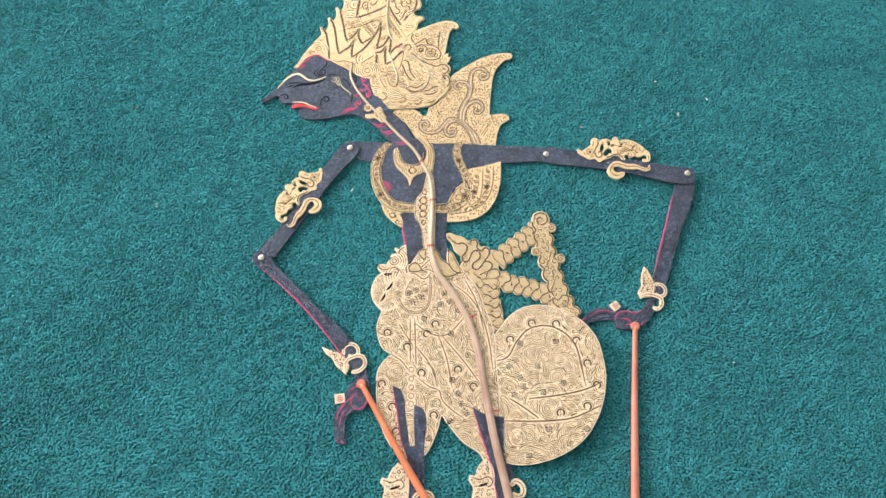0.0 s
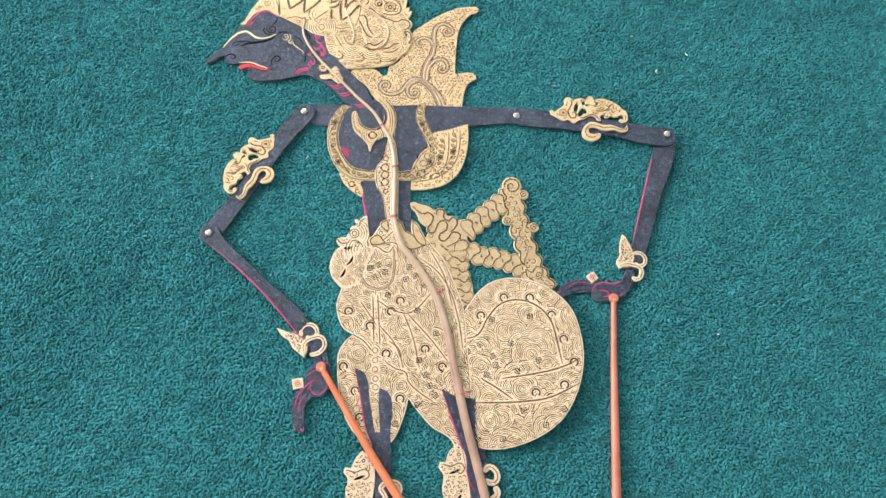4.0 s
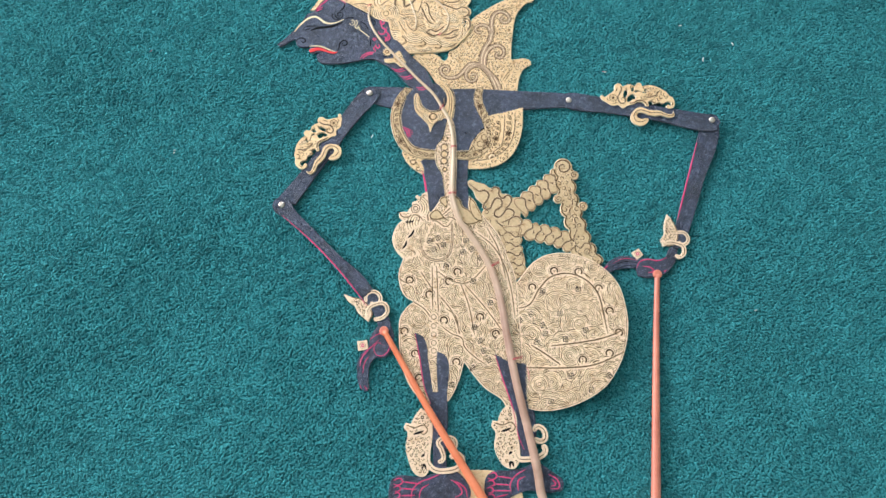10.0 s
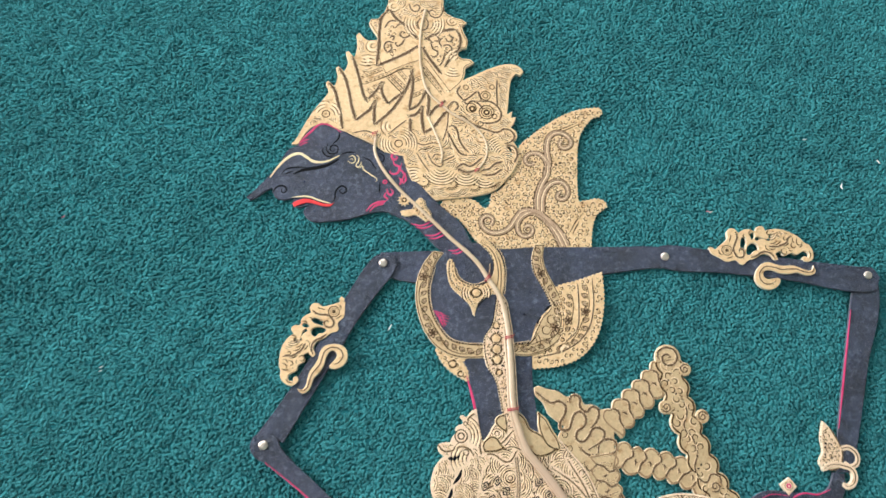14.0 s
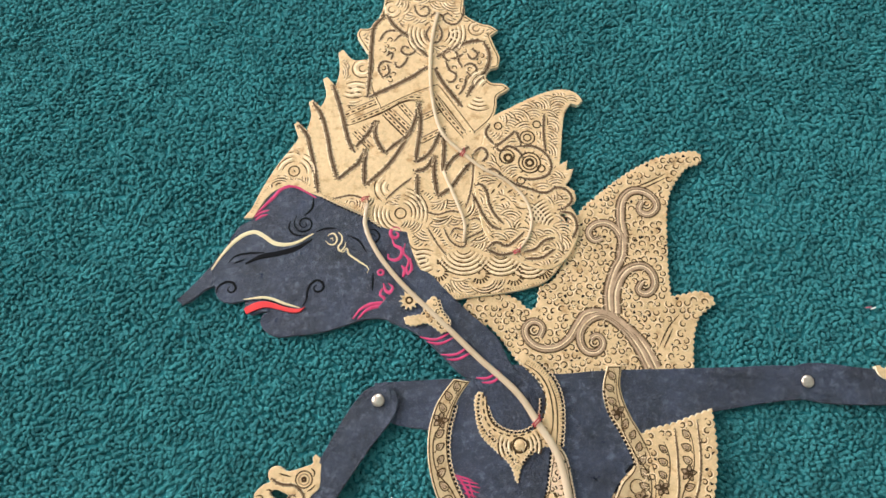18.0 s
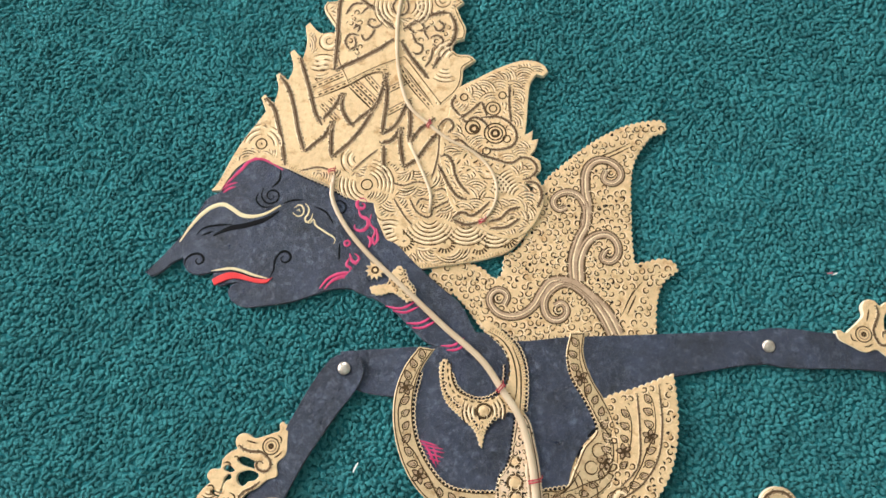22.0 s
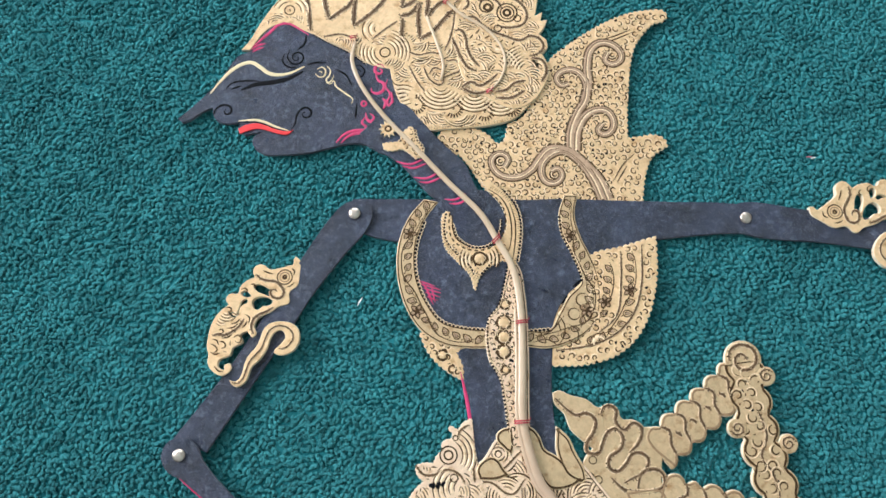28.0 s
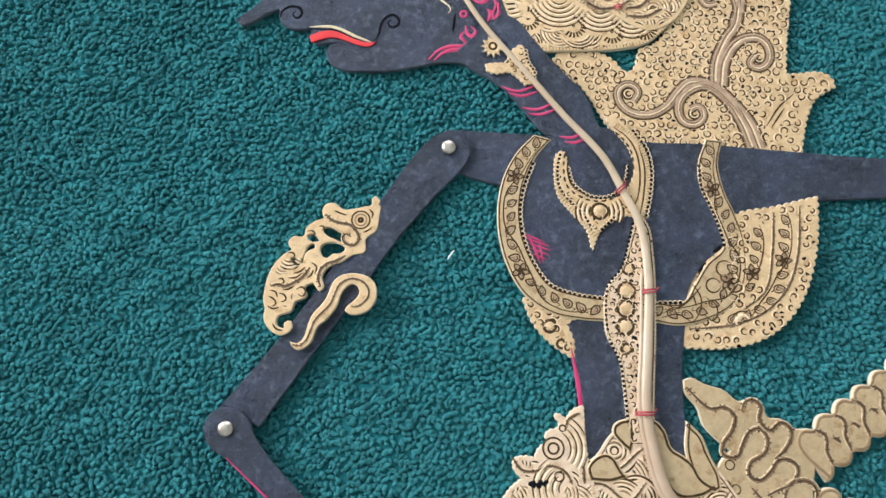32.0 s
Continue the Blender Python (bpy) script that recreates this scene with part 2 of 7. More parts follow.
def plate_mesh(bm, p, low, high, bevel=0.3, holes=()):
    """A thick leather cut-out with a rounded upper edge; sides carry the second material."""
    loops = [p if area2(p) > 0 else p[::-1]] + [q if area2(q) < 0 else q[::-1] for q in holes]
    tops, corners = [], []
    for p in loops:
        inner, mid = offset(p, -bevel), offset(p, -bevel * 0.3)
        rings = []
        for row, z in ((p, low), (p, high - bevel), (mid, high - bevel * 0.3), (inner, high)):
            rings.append([bm.verts.new((v.x * MM, v.y * MM, z * MM)) for v in row])
        n = len(p)
        for k in range(3):
            for i in range(n):
                j = (i + 1) % n
                f = bm.faces.new((rings[k][i], rings[k][j], rings[k + 1][j], rings[k + 1][i]))
                f.material_index = 1 if k < 2 else 0
                f.smooth = k > 0
        tops.append([Vector((v.x, v.y, 0)) for v in inner])
        corners += rings[3]
    for tri in tessellate(tops):
        a, b, c = (corners[i] for i in tri)
        if (b.co - a.co).cross(c.co - a.co).z < 0:
            b, c = c, b
        try:
            bm.faces.new((a, b, c))
        except ValueError:
            pass


def plate(name, points, low, high, materials, parent, label="", teeth=None, step=0.9, bevel=0.3, corner=62, holes=()):
    p = spline(points, True, step, corner)
    if area2(p) < 0:
        p = p[::-1]
    if teeth:
        p = beaded(p, *teeth)
    bm = bmesh.new()
    plate_mesh(bm, p, low, high, bevel, [spline(q, True, step, 120) for q in holes])
    return part(name, bm, materials, parent, label)


def band(name, points, width, low, high, materials, parent, label="", corner=170):
    """A flat leather band of even width along a line."""
    p = spline(points, False, 0.8, corner)
    n = len(p)
    sides = []
    for i in range(n):
        t = (p[min(i + 1, n - 1)] - p[max(i - 1, 0)]).normalized()
        sides.append(Vector((-t.y, t.x)) * (width / 2) * min(1.0, 0.6 + 0.2 * min(i, n - 1 - i)))
    bm = bmesh.new()
    plate_mesh(bm, [q + s for q, s in zip(p, sides)] + [q - s for q, s in zip(p, sides)][::-1], low, high, 0.3)
    ob = part(name, bm, materials, parent, label)
    bm = bmesh.new()
    ribbon(bm, p[1:-1], 0.55, high, 0.1, True)
    tagged(part("incised_line", bm, BROWN, ob), kind="stuff")
    return ob


def ribbon(bm, p, width, z, rise=0.12, taper=True, mat=0, closed=False):
    """A low rounded line on a surface."""
    n = len(p)
    if n < 2:
        return
    rows = []
    for i in range(n):
        a = p[i - 1] if (i or closed) else p[i]
        b = p[(i + 1) % n] if (i < n - 1 or closed) else p[i]
        t = b - a
        t = t.normalized() if t.length > 1e-6 else Vector((1, 0))
        w = width / 2
        if taper and not closed:
            w *= min(1.0, 0.35 + 2.2 * min(i, n - 1 - i) / max(1, n - 1))
        s = Vector((-t.y, t.x)) * w
        rows.append([bm.verts.new(((p[i].x + s.x * k) * MM, (p[i].y + s.y * k) * MM, (z + rise * h) * MM)) for k, h in ((-1, 0), (-0.45, 1), (0.45, 1), (1, 0))])
    for i in range(n if closed else n - 1):
        j = (i + 1) % n
        for k in range(3):
            f = bm.faces.new((rows[i][k + 1], rows[i][k], rows[j][k], rows[j][k + 1]))
            f.material_index = mat
            f.smooth = True


def line(bm, points, width, z, rise=0.12, step=0.8, taper=True, mat=0, closed=False):
    ribbon(bm, spline(points, closed, step), width, z, rise, taper, mat, closed)


def arc_points(c, r, start, sweep, k=6, shrink=0.0):
    out = []
    for i in range(k + 1):
        a = start + sweep * i / k
        q = r * (1 - shrink * i / k)
        out.append(Vector((c[0] + q * math.cos(a), c[1] + q * math.sin(a))))
    return out


def inside(p, q):
    x, y = q
    hit = False
    for a, b in zip(p, p[-1:] + p[:-1]):
        if (a.y > y) != (b.y > y) and x < (b.x - a.x) * (y - a.y) / (b.y - a.y) + a.x:
            hit = not hit
    return hit


def turned(points, pivot, degrees, shift=(0, 0)):
    """Points turned about a pivot, then moved."""
    a = radians(degrees)
    c, s = math.cos(a), math.sin(a)
    return [(pivot[0] + shift[0] + (x - pivot[0]) * c - (y - pivot[1]) * s, pivot[1] + shift[1] + (x - pivot[0]) * s + (y - pivot[1]) * c) for x, y in points]


# ------------------------------------------------------------------ the room


def box_mesh(bm, x0, y0, z0, x1, y1, z1):
    v = [bm.verts.new((x, y, z)) for x in (x0, x1) for y in (y0, y1) for z in (z0, z1)]
    for f in ((0, 1, 3, 2), (4, 6, 7, 5), (0, 4, 5, 1), (2, 3, 7, 6), (0, 2, 6, 4), (1, 5, 7, 3)):
        bm.faces.new([v[i] for i in f])


def boxes(name, material, *list_of_boxes):
    bm = bmesh.new()
    for b in list_of_boxes:
        box_mesh(bm, *b)
    return tagged(part(name, bm, material, None), name.replace("_", " "), kind="structure")


# unseen shell added round the carpet to bounce light and hold the window openings
boxes("wall_west", PLASTER, (-2.72, -3.5, -0.02, -2.6, 0.0, 2.6), (-2.72, 1.8, -0.02, -2.6, 3.5, 2.6), (-2.72, 0.0, -0.02, -2.6, 1.8, 0.6), (-2.72, 0.0, 1.9, -2.6, 1.8, 2.6))
boxes("wall_east", PLASTER, (3.5, -3.5, -0.02, 3.62, 3.5, 2.6))
boxes("wall_north", PLASTER, (-2.72, 3.5, -0.02, -1.4, 3.62, 2.6), (1.0, 3.5, -0.02, 3.62, 3.62, 2.6), (-1.4, 3.5, -0.02, 1.0, 3.62, 0.75), (-1.4, 3.5, 2.35, 1.0, 3.62, 2.6))
boxes("wall_south", PLASTER, (-2.72, -3.62, -0.02, 3.62, -3.5, 2.6))
boxes("ceiling", CEILING_PAINT, (-2.72, -3.62, 2.6, 3.62, 3.62, 2.72))


def mesh_from_arrays(name, verts, faces, smooth=True):
    """A mesh from numpy arrays of corners and of faces that all have the same number of corners."""
    mesh = bpy.data.meshes.new(name)
    mesh.vertices.add(len(verts))
    mesh.vertices.foreach_set("co", verts.astype(np.float32).ravel())
    mesh.loops.add(faces.size)
    mesh.loops.foreach_set("vertex_index", faces.astype(np.int32).ravel())
    mesh.polygons.add(len(faces))
    mesh.polygons.foreach_set("loop_start", np.arange(0, faces.size, faces.shape[1], dtype=np.int32))
    mesh.polygons.foreach_set("use_smooth", np.full(len(faces), smooth, dtype=bool))
    mesh.update(calc_edges=True)
    return mesh


def carpet():
    """A woven backing over the whole floor and, where the camera goes, tufts of cut pile with a wandering nap."""
    bm = bmesh.new()
    box_mesh(bm, -2.6, -3.5, -0.02, 3.5, 3.5, 0.0002)
    floor = tagged(part("floor", bm, BACKING, None), "deep teal-green cut-pile plush carpet covering the floor", "carpet", kind="structure")
    x0, x1, y0, y1, pitch = -0.335, 0.565, -0.35, 0.22, 0.00185
    rng = np.random.default_rng(5)
    gx, gy = np.meshgrid(np.arange(x0, x1, pitch), np.arange(y0, y1, pitch * 0.87))
    gx[1::2] += pitch / 2
    x = (gx + rng.uniform(-0.42, 0.42, gx.shape) * pitch).ravel()
    y = (gy + rng.uniform(-0.42, 0.42, gy.shape) * pitch).ravel()
    n = len(x)
    nap = np.sin(x * 23 + 1.6 * np.sin(y * 17)) + np.cos(y * 29 + 1.9 * np.sin(x * 13))
    ripple, flow = np.zeros(n), np.zeros(n)
    for _ in range(9):
        fx, fy = rng.normal(0, 420, 2)
        ripple += np.sin(x * fx + y * fy + rng.uniform(0, 6.28)) / 3
        fx, fy = rng.normal(0, 160, 2)
        ripple += np.sin(x * fx * 3 + y * fy * 3 + rng.uniform(0, 6.28)) / 4
        flow += np.sin(x * fx + y * fy + rng.uniform(0, 6.28))
    tall = rng.uniform(0.0014, 0.0020, n) * (1 + 0.04 * nap + 0.13 * ripple)
    tall = np.clip(tall, 0.0009, 0.0029)
    lean_x = 0.0004 * nap + 0.0003 * ripple + rng.normal(0, 0.00042, n)
    lean_y = -0.0005 + 0.0004 * np.cos(x * 37 - y * 21 + 2 * np.sin(y * 31)) + rng.normal(0, 0.00042, n)
    # each tuft is a fat twist of yarn, longer one way than the other
    turn = flow * 0.7 + rng.normal(0, 1.2, n)
    long, thin = rng.uniform(0.95, 1.5, n), rng.uniform(0.7, 1.0, n)
    ca, sa = np.cos(turn), np.sin(turn)
    sides = 5
    verts = np.zeros((n, 2 * sides + 1, 3))
    for k in range(sides):
        a = k * 2 * math.pi / sides
        for j, (r, up, go) in enumerate(((0.0009, 0.0, 0.0), (0.00096, 0.68, 0.6))):
            wobble = rng.uniform(0.6, 1.4, n)
            u, v = r * long * wobble * math.cos(a), r * thin * wobble * math.sin(a)
            verts[:, sides * j + k, 0] = x + u * ca - v * sa + lean_x * go
            verts[:, sides * j + k, 1] = y + u * sa + v * ca + lean_y * go
            verts[:, sides * j + k, 2] = tall * up * (rng.uniform(0.8, 1.2, n) if j else 1.0)
    verts[:, -1, 0], verts[:, -1, 1], verts[:, -1, 2] = x + lean_x + rng.normal(0, 0.0002, n), y + lean_y + rng.normal(0, 0.0002, n), tall
    tris = []
    for k in range(sides):
        j = (k + 1) % sides
        tris += [(k, j, sides + j), (k, sides + j, sides + k), (sides + k, sides + j, 2 * sides)]
    faces = (np.arange(n)[:, None, None] * (2 * sides + 1) + np.array(tris)[None]).reshape(-1, 3)
    mesh = mesh_from_arrays("carpet_pile", verts.reshape(-1, 3), faces)
    mesh.materials.append(CARPET)
    pile = new("carpet_pile", mesh)
    pile.parent = floor
    tagged(pile, "short dense teal-green carpet pile", kind="stuff")


carpet()

# ------------------------------------------------------------------ outlines of the puppet (millimetres, the rivet of one shoulder at 0, 0)
CROWN_MAIN = [(-52.6, 77.7), (-49.6, 81.5), (-44.9, 90.4), (-38.9, 100.1), (-32.6, 108.2), (-29.7, 112.2), (-31.6, 118.7), (-30.1, 120.1), (-26.2, 115.6), (-24.2, 122.6), (-25.1, 128.9), (-23.6, 130.1), (-20, 126.3), (-17.7, 131.5), (-18.8, 139.8), (-17, 140.7), (-13.4, 136), (-11.5, 143.3), (-11.8, 152.3), (-9.8, 153.8), (-5.1, 148.3), (2.4, 148.2), (18.3, 139.4), (33.2, 138.6), (47, 123.3), (54, 117.3), (55.8, 109.2), (52, 91.4), (70.6, 59.9), (78, 52.1), (74.1, 47.7), (69.1, 43.3), (59.7, 40.5), (48.1, 39.1), (36.7, 38.4), (31, 38.3), (27.7, 40.7), (23.3, 45.7), (19, 50.8), (16.5, 57), (14.9, 63.2), (14.2, 67.4), (5.8, 69.5), (-3.4, 76.2), (-15.1, 82.2), (-25.8, 87.3), (-34.1, 91.3), (-41.3, 87.6), (-48.8, 77.4)]
CROWN_PEAK = [(1.2, 135.3), (2.4, 148.2), (-0.7, 154.4), (-3.3, 160.9), (-1.9, 163.6), (2.6, 163.8), (6.3, 168.1), (9.1, 174.8), (9.7, 178.3), (15.4, 178.9), (21.6, 180.1), (25.4, 184.5), (33.3, 186.2), (41.3, 183.1), (45, 176.3), (44.5, 168.8), (46.9, 166.2), (51, 163.3), (56.7, 161.1), (59.1, 158.9), (55.6, 156.3), (57.2, 150.5), (58.8, 145.6), (57.7, 140.7), (53.6, 139.4), (51.8, 135.7), (54.2, 133.3), (59.5, 132.3), (61.8, 129.9), (59.2, 128.2), (56.3, 126.3), (55.5, 122), (53.4, 116.6), (44.8, 108.8), (30.4, 132.8), (17.8, 128.5), (5.3, 122.8)]
CROWN_BACK = [(52.1, 115.6), (61.6, 120.7), (71.7, 125.2), (81.8, 127.9), (87.9, 127.1), (90.9, 125), (92.5, 122.1), (90.4, 120.1), (87.3, 121.2), (84.5, 117.4), (82.5, 109.6), (80.7, 98.8), (79.4, 92.7), (83, 94.7), (82, 90.2), (85, 90.9), (83.1, 86.3), (80.9, 83.9), (84.4, 81.1), (84.5, 76.8), (81.9, 74.5), (84.2, 69.9), (84.5, 63.7), (82.1, 57.8), (78, 52.1), (69.5, 48), (56.2, 53.9), (47.5, 61.8), (43.9, 76.9), (43.7, 92), (48.2, 104.6)]
HEAD = [(-78.9, 44.8), (-76.7, 42.8), (-72.9, 44.3), (-67.7, 48.2), (-63.8, 49.8), (-63.5, 46.7), (-61.3, 43.4), (-57.2, 42.2), (-51.7, 42.9), (-51.4, 39.2), (-49.3, 36.9), (-45.7, 37.6), (-41.1, 37.9), (-44.3, 36.8), (-45.6, 34.1), (-44, 30.3), (-39.9, 27.7), (-32, 27.5), (-20.6, 28.3), (-11.5, 30.5), (-2.4, 32.4), (4.4, 31.6), (12.2, 27.6), (22.6, 30.7), (27.8, 43), (22.4, 49.4), (18.1, 55.7), (15.3, 61.9), (14.6, 67.4), (12.4, 70.7), (8.7, 70.8), (5.8, 69.8), (0.1, 74.2), (-8.1, 78.1), (-16.3, 82.8), (-22.2, 86.5), (-31.7, 90.3), (-36.5, 90.7), (-41.3, 87.6), (-48.3, 77.4), (-54.2, 74.4), (-59.9, 65.5), (-66.7, 56.9), (-73, 50.2)]
NECK = [(1.2, 36.9), (4.4, 31.6), (12.2, 27.6), (18.8, 23), (26.2, 14.9), (33.6, 7.3), (36.5, 6.3), (39.8, -0.2), (42.1, -7.7), (47.8, -13.3), (54.4, -14.6), (59.7, -11.7), (61.2, -5.8), (58.1, 2.6), (51.8, 11.4), (46.9, 22.4), (38.5, 31), (27.8, 43), (22.4, 49.4), (16.7, 52.2)]
WING = [(35.4, 33.1), (36.6, 37), (39.4, 38.6), (44.7, 38.9), (51.6, 38.8), (57, 36.1), (60.8, 32.1), (64, 32.7), (65.5, 36.6), (66.8, 41.1), (70.2, 42.3), (75.3, 47.6), (80.8, 56.7), (84.2, 65), (85.7, 71), (94.9, 79), (103.8, 85.1), (114.1, 90.8), (124.1, 94.4), (132.6, 95.5), (138.5, 95), (139.6, 92.6), (137.4, 90.2), (133.7, 89.5), (128.5, 84.6), (124.1, 78.3), (121.6, 70.6), (120.1, 60.8), (118.7, 48.9), (117.8, 33.6), (124, 34.3), (129.8, 35), (134, 33.1), (135, 30.2), (132.2, 28.4), (128.4, 25.7), (125.2, 19.3), (122, 2.8), (91.7, 0.7), (65.5, 3.8), (57.1, 9.9), (49.1, 21.8), (44.6, 27.8), (39.3, 26.6)]
CHEST = [(25.2, 6.9), (36, 6.8), (51.8, 10.9), (66.1, 6.5), (86.6, 6.4), (113.1, 5.4), (137.1, 4.5), (161.1, 3.5), (168.9, 1.7), (172, -3.3), (167.9, -8.6), (155.1, -9.5), (135.9, -11.1), (123.9, -12.7), (111.8, -16.5), (100.1, -22.7), (94.5, -29.9), (87.2, -36.9), (83.4, -43.9), (80.7, -53.2), (69.1, -55), (56.4, -54.9), (40.2, -52.4), (29.8, -45.8), (22.8, -36.4), (20.7, -24.5), (21.1, -12.4), (18, -11.9), (2.5, -7.3), (-2.8, -1.1), (-1.3, 7.1)]
LOWER_WING = [(98.6, -19.1), (111.8, -15.5), (126.4, -11.3), (125.9, -25.3), (123.7, -37.2), (120.2, -46.6), (114.6, -54.6), (106.9, -60.3), (95.2, -63.7), (81.4, -64.2), (80.3, -56.4), (83.4, -43.9), (89.7, -33.4)]
BAND_LEFT = [(29.3, 6.8), (23, -0.8), (19, -9.9), (17.6, -20.8), (18.8, -31.6), (22.4, -41.8), (28.2, -50), (37.4, -55.6), (47.1, -57.1), (56.8, -57.2), (56.9, -49.6), (44.9, -48.3), (36.8, -45.9), (31, -38.8), (26.8, -29.3), (25.6, -19.7), (26.8, -10), (30.4, -1.4), (35.5, 5.3)]
STRAP_RIGHT = [(89.1, 8.1), (86.3, -0.6), (86.9, -9.2), (90.4, -17.1), (93.4, -24.6), (94.5, -29.9), (89.1, -35.8), (84.6, -43.5), (80.8, -49.3), (70.4, -49.7), (69.7, -56.4), (79.4, -57.4), (89.2, -54.9), (97.3, -49.9), (101.1, -43.6), (102.5, -34.7), (101.4, -25.1), (98.7, -17.9), (95.4, -10.5), (93.3, -0.7), (94.9, 7.8)]
FRINGE_LEFT = [(27.5, -50.5), (28.6, -53.5), (30.9, -58.3), (35, -63.2), (40.7, -67.5), (44.8, -69.8), (44.7, -64.4), (42, -58.7), (47.1, -55.3), (37.9, -52.9)]
COLLAR = [(37.9, 0.3), (36.9, -6.4), (38.5, -15), (43.6, -21.1), (48.5, -26.6), (50.3, -33.1), (52.7, -26.7), (57.8, -22.4), (62.3, -20.5), (67.2, -23.4), (69.7, -10.3), (68.6, 0.8), (64.2, 8.3), (56.9, 15.2), (54.2, 14.2), (57.3, 9.6), (62, 4.1), (64.4, -2.9), (63.6, -8.3), (59.9, -13.7), (53.7, -15.6), (47.3, -14.5), (42.6, -9.1), (40.7, -1.5), (39.6, 1)]
BELLY_BAND = [(65.4, -20.5), (63, -29.6), (60.4, -39.1), (56.1, -44.4), (54.6, -49.5), (54.7, -56.9), (55.7, -62.2), (59.5, -69), (61.1, -78), (62.4, -89.1), (63.5, -96.8), (71.1, -96.8), (71.1, -84.8), (71.7, -53.1), (70.9, -34.4), (68.4, -22.5)]
WAIST = [(39.7, -54.3), (81.8, -54.6), (80.6, -73.7), (81.3, -89.3), (81.7, -101.2), (75.4, -104.4), (62, -102.2), (49.7, -102.1), (48.3, -93.4), (46.3, -79), (43.3, -66.6)]
CLOTH = [(43.1, -107.2), (52, -101), (57.9, -92.9), (67.9, -88), (77.7, -100.7), (88.1, -100.6), (98.4, -111.3), (106.3, -122.9), (111.3, -136.7), (117.6, -154.9), (119.8, -186.2), (121.1, -220.9), (115.9, -256.6), (109.5, -255.4), (104.6, -248.8), (92.8, -240.9), (83.6, -230.4), (76.8, -221.1), (72.4, -235.9), (63, -251.3), (52.5, -252.6), (42.8, -247.7), (33.4, -234.7), (28.5, -217.8), (26.9, -199.8), (28, -186.7), (32.7, -179.2), (37.9, -174.8), (30.9, -169.9), (26.8, -160.2), (26.2, -151.2), (28.8, -143), (30.5, -138.4), (41, -128.2), (43.1, -116.6)]
BUSTLE = [(150.3, -135.4), (161.5, -136.2), (174.8, -140.7), (187.8, -149.8), (196.9, -162), (200.9, -176.8), (202.2, -192.3), (199.3, -209.8), (193.7, -224), (183.7, -238.5), (169.4, -248.6), (152, -255.3), (137.1, -257.4), (124.4, -255.4), (111.9, -246.3), (103.8, -225.2), (104.4, -195), (111.5, -168.5), (120.7, -155.8), (129.9, -144.3), (139.9, -137.8)]
HIP_HEAD = [(48.1, -85.1), (44.8, -86.7), (42.7, -89.7), (41.2, -88.7), (39.7, -87.9), (38.8, -89.2), (40.5, -90.9), (40, -92.7), (37.3, -93.5), (35.9, -95.2), (36.7, -96.9), (33.9, -99.7), (32.8, -102.4), (29.4, -102.1), (26.7, -102.8), (25.8, -104.6), (26.8, -107.1), (29.1, -109.1), (26.1, -111.5), (24, -114.2), (23.1, -115.9), (21, -123.8), (22.4, -131.1), (26, -136.6), (31.4, -140.7), (43.3, -135.5), (52.1, -114.1), (54, -112.7), (51.3, -107.6), (49.2, -97.2)]
SASH_TIP = [(81.6, -88.2), (83.6, -89.7), (86.6, -92.6), (89, -98.1), (92.3, -104.6), (93, -108.8), (90.7, -110.5), (86.3, -108.4), (82.6, -102.8), (81, -96.9)]
SASH_BLOCK = [(80.7, -75.3), (83.3, -74.2), (87.8, -76), (94.5, -77.9), (98.9, -81), (103.5, -79.7), (106.8, -82), (108.2, -85.5), (112.7, -86), (116.6, -88.7), (121.1, -88.7), (123.3, -96.2), (122.9, -112.8), (126, -116.5), (121.5, -124.8), (122.3, -131.6), (125.4, -140.1), (124.9, -146.8), (120.9, -151.5), (119, -155.7), (113.3, -149.5), (108.2, -134.2), (101, -121.9), (91.7, -111.1), (90.8, -108.8), (92.2, -101.3), (95.8, -97), (91.5, -93.7), (87.2, -89.3), (85.2, -83.8), (81.3, -79.3)]
AX_UP = [(121.1, -98.8), (133, -88.9), (144.8, -79.5), (156.2, -69.3), (161.4, -62.7)]
AX_DOWN = [(158.8, -63.3), (160, -77.9), (162.6, -94.1), (167, -111.8), (172.6, -129.2), (180.5, -144.8)]
AX_LOW = [(122.2, -112.8), (132.8, -117.5), (142.9, -119.4), (154.5, -123.2), (164.2, -128.1), (173.6, -134.4)]
AX_DROP = [(116, -112.5), (115.7, -129.5), (117.5, -143.1), (118.6, -153)]
SASH_KNOBS = [(167.2, -69.3), (153.7, -89.7), (173.3, -95.8), (174.4, -133.1)]
CURL_C = [(158.6, -62.3)]
LEG_FRONT = [(39, -198.4), (46.3, -202.7), (49.8, -221.2), (53.3, -243.5), (56.7, -243.5), (55.8, -221.1), (56.2, -213), (63.1, -216.8), (63.9, -246.4), (64.3, -264.9), (63, -283.2), (63.8, -301.2), (53.9, -301.1), (53, -279.2), (51.7, -254.7), (46.1, -238.1), (42.6, -216.9)]
LEG_BACK = [(100.1, -214.5), (110.3, -220.1), (124.1, -222.1), (126, -242), (129.7, -262.8), (129.5, -293.3), (119.1, -293.3), (117.4, -279.2), (112.9, -256.6), (105.7, -233.7)]
ANKLET_FRONT = [(44.5, -255.5), (40, -260.9), (37.1, -267), (33.3, -266.2), (32.1, -269.5), (34.6, -272.7), (33.5, -283.2), (35.7, -293.2), (40.3, -302.3), (46.5, -304.3), (49.8, -301.1), (51.4, -287.2), (53, -271.1), (51.3, -260.9)]
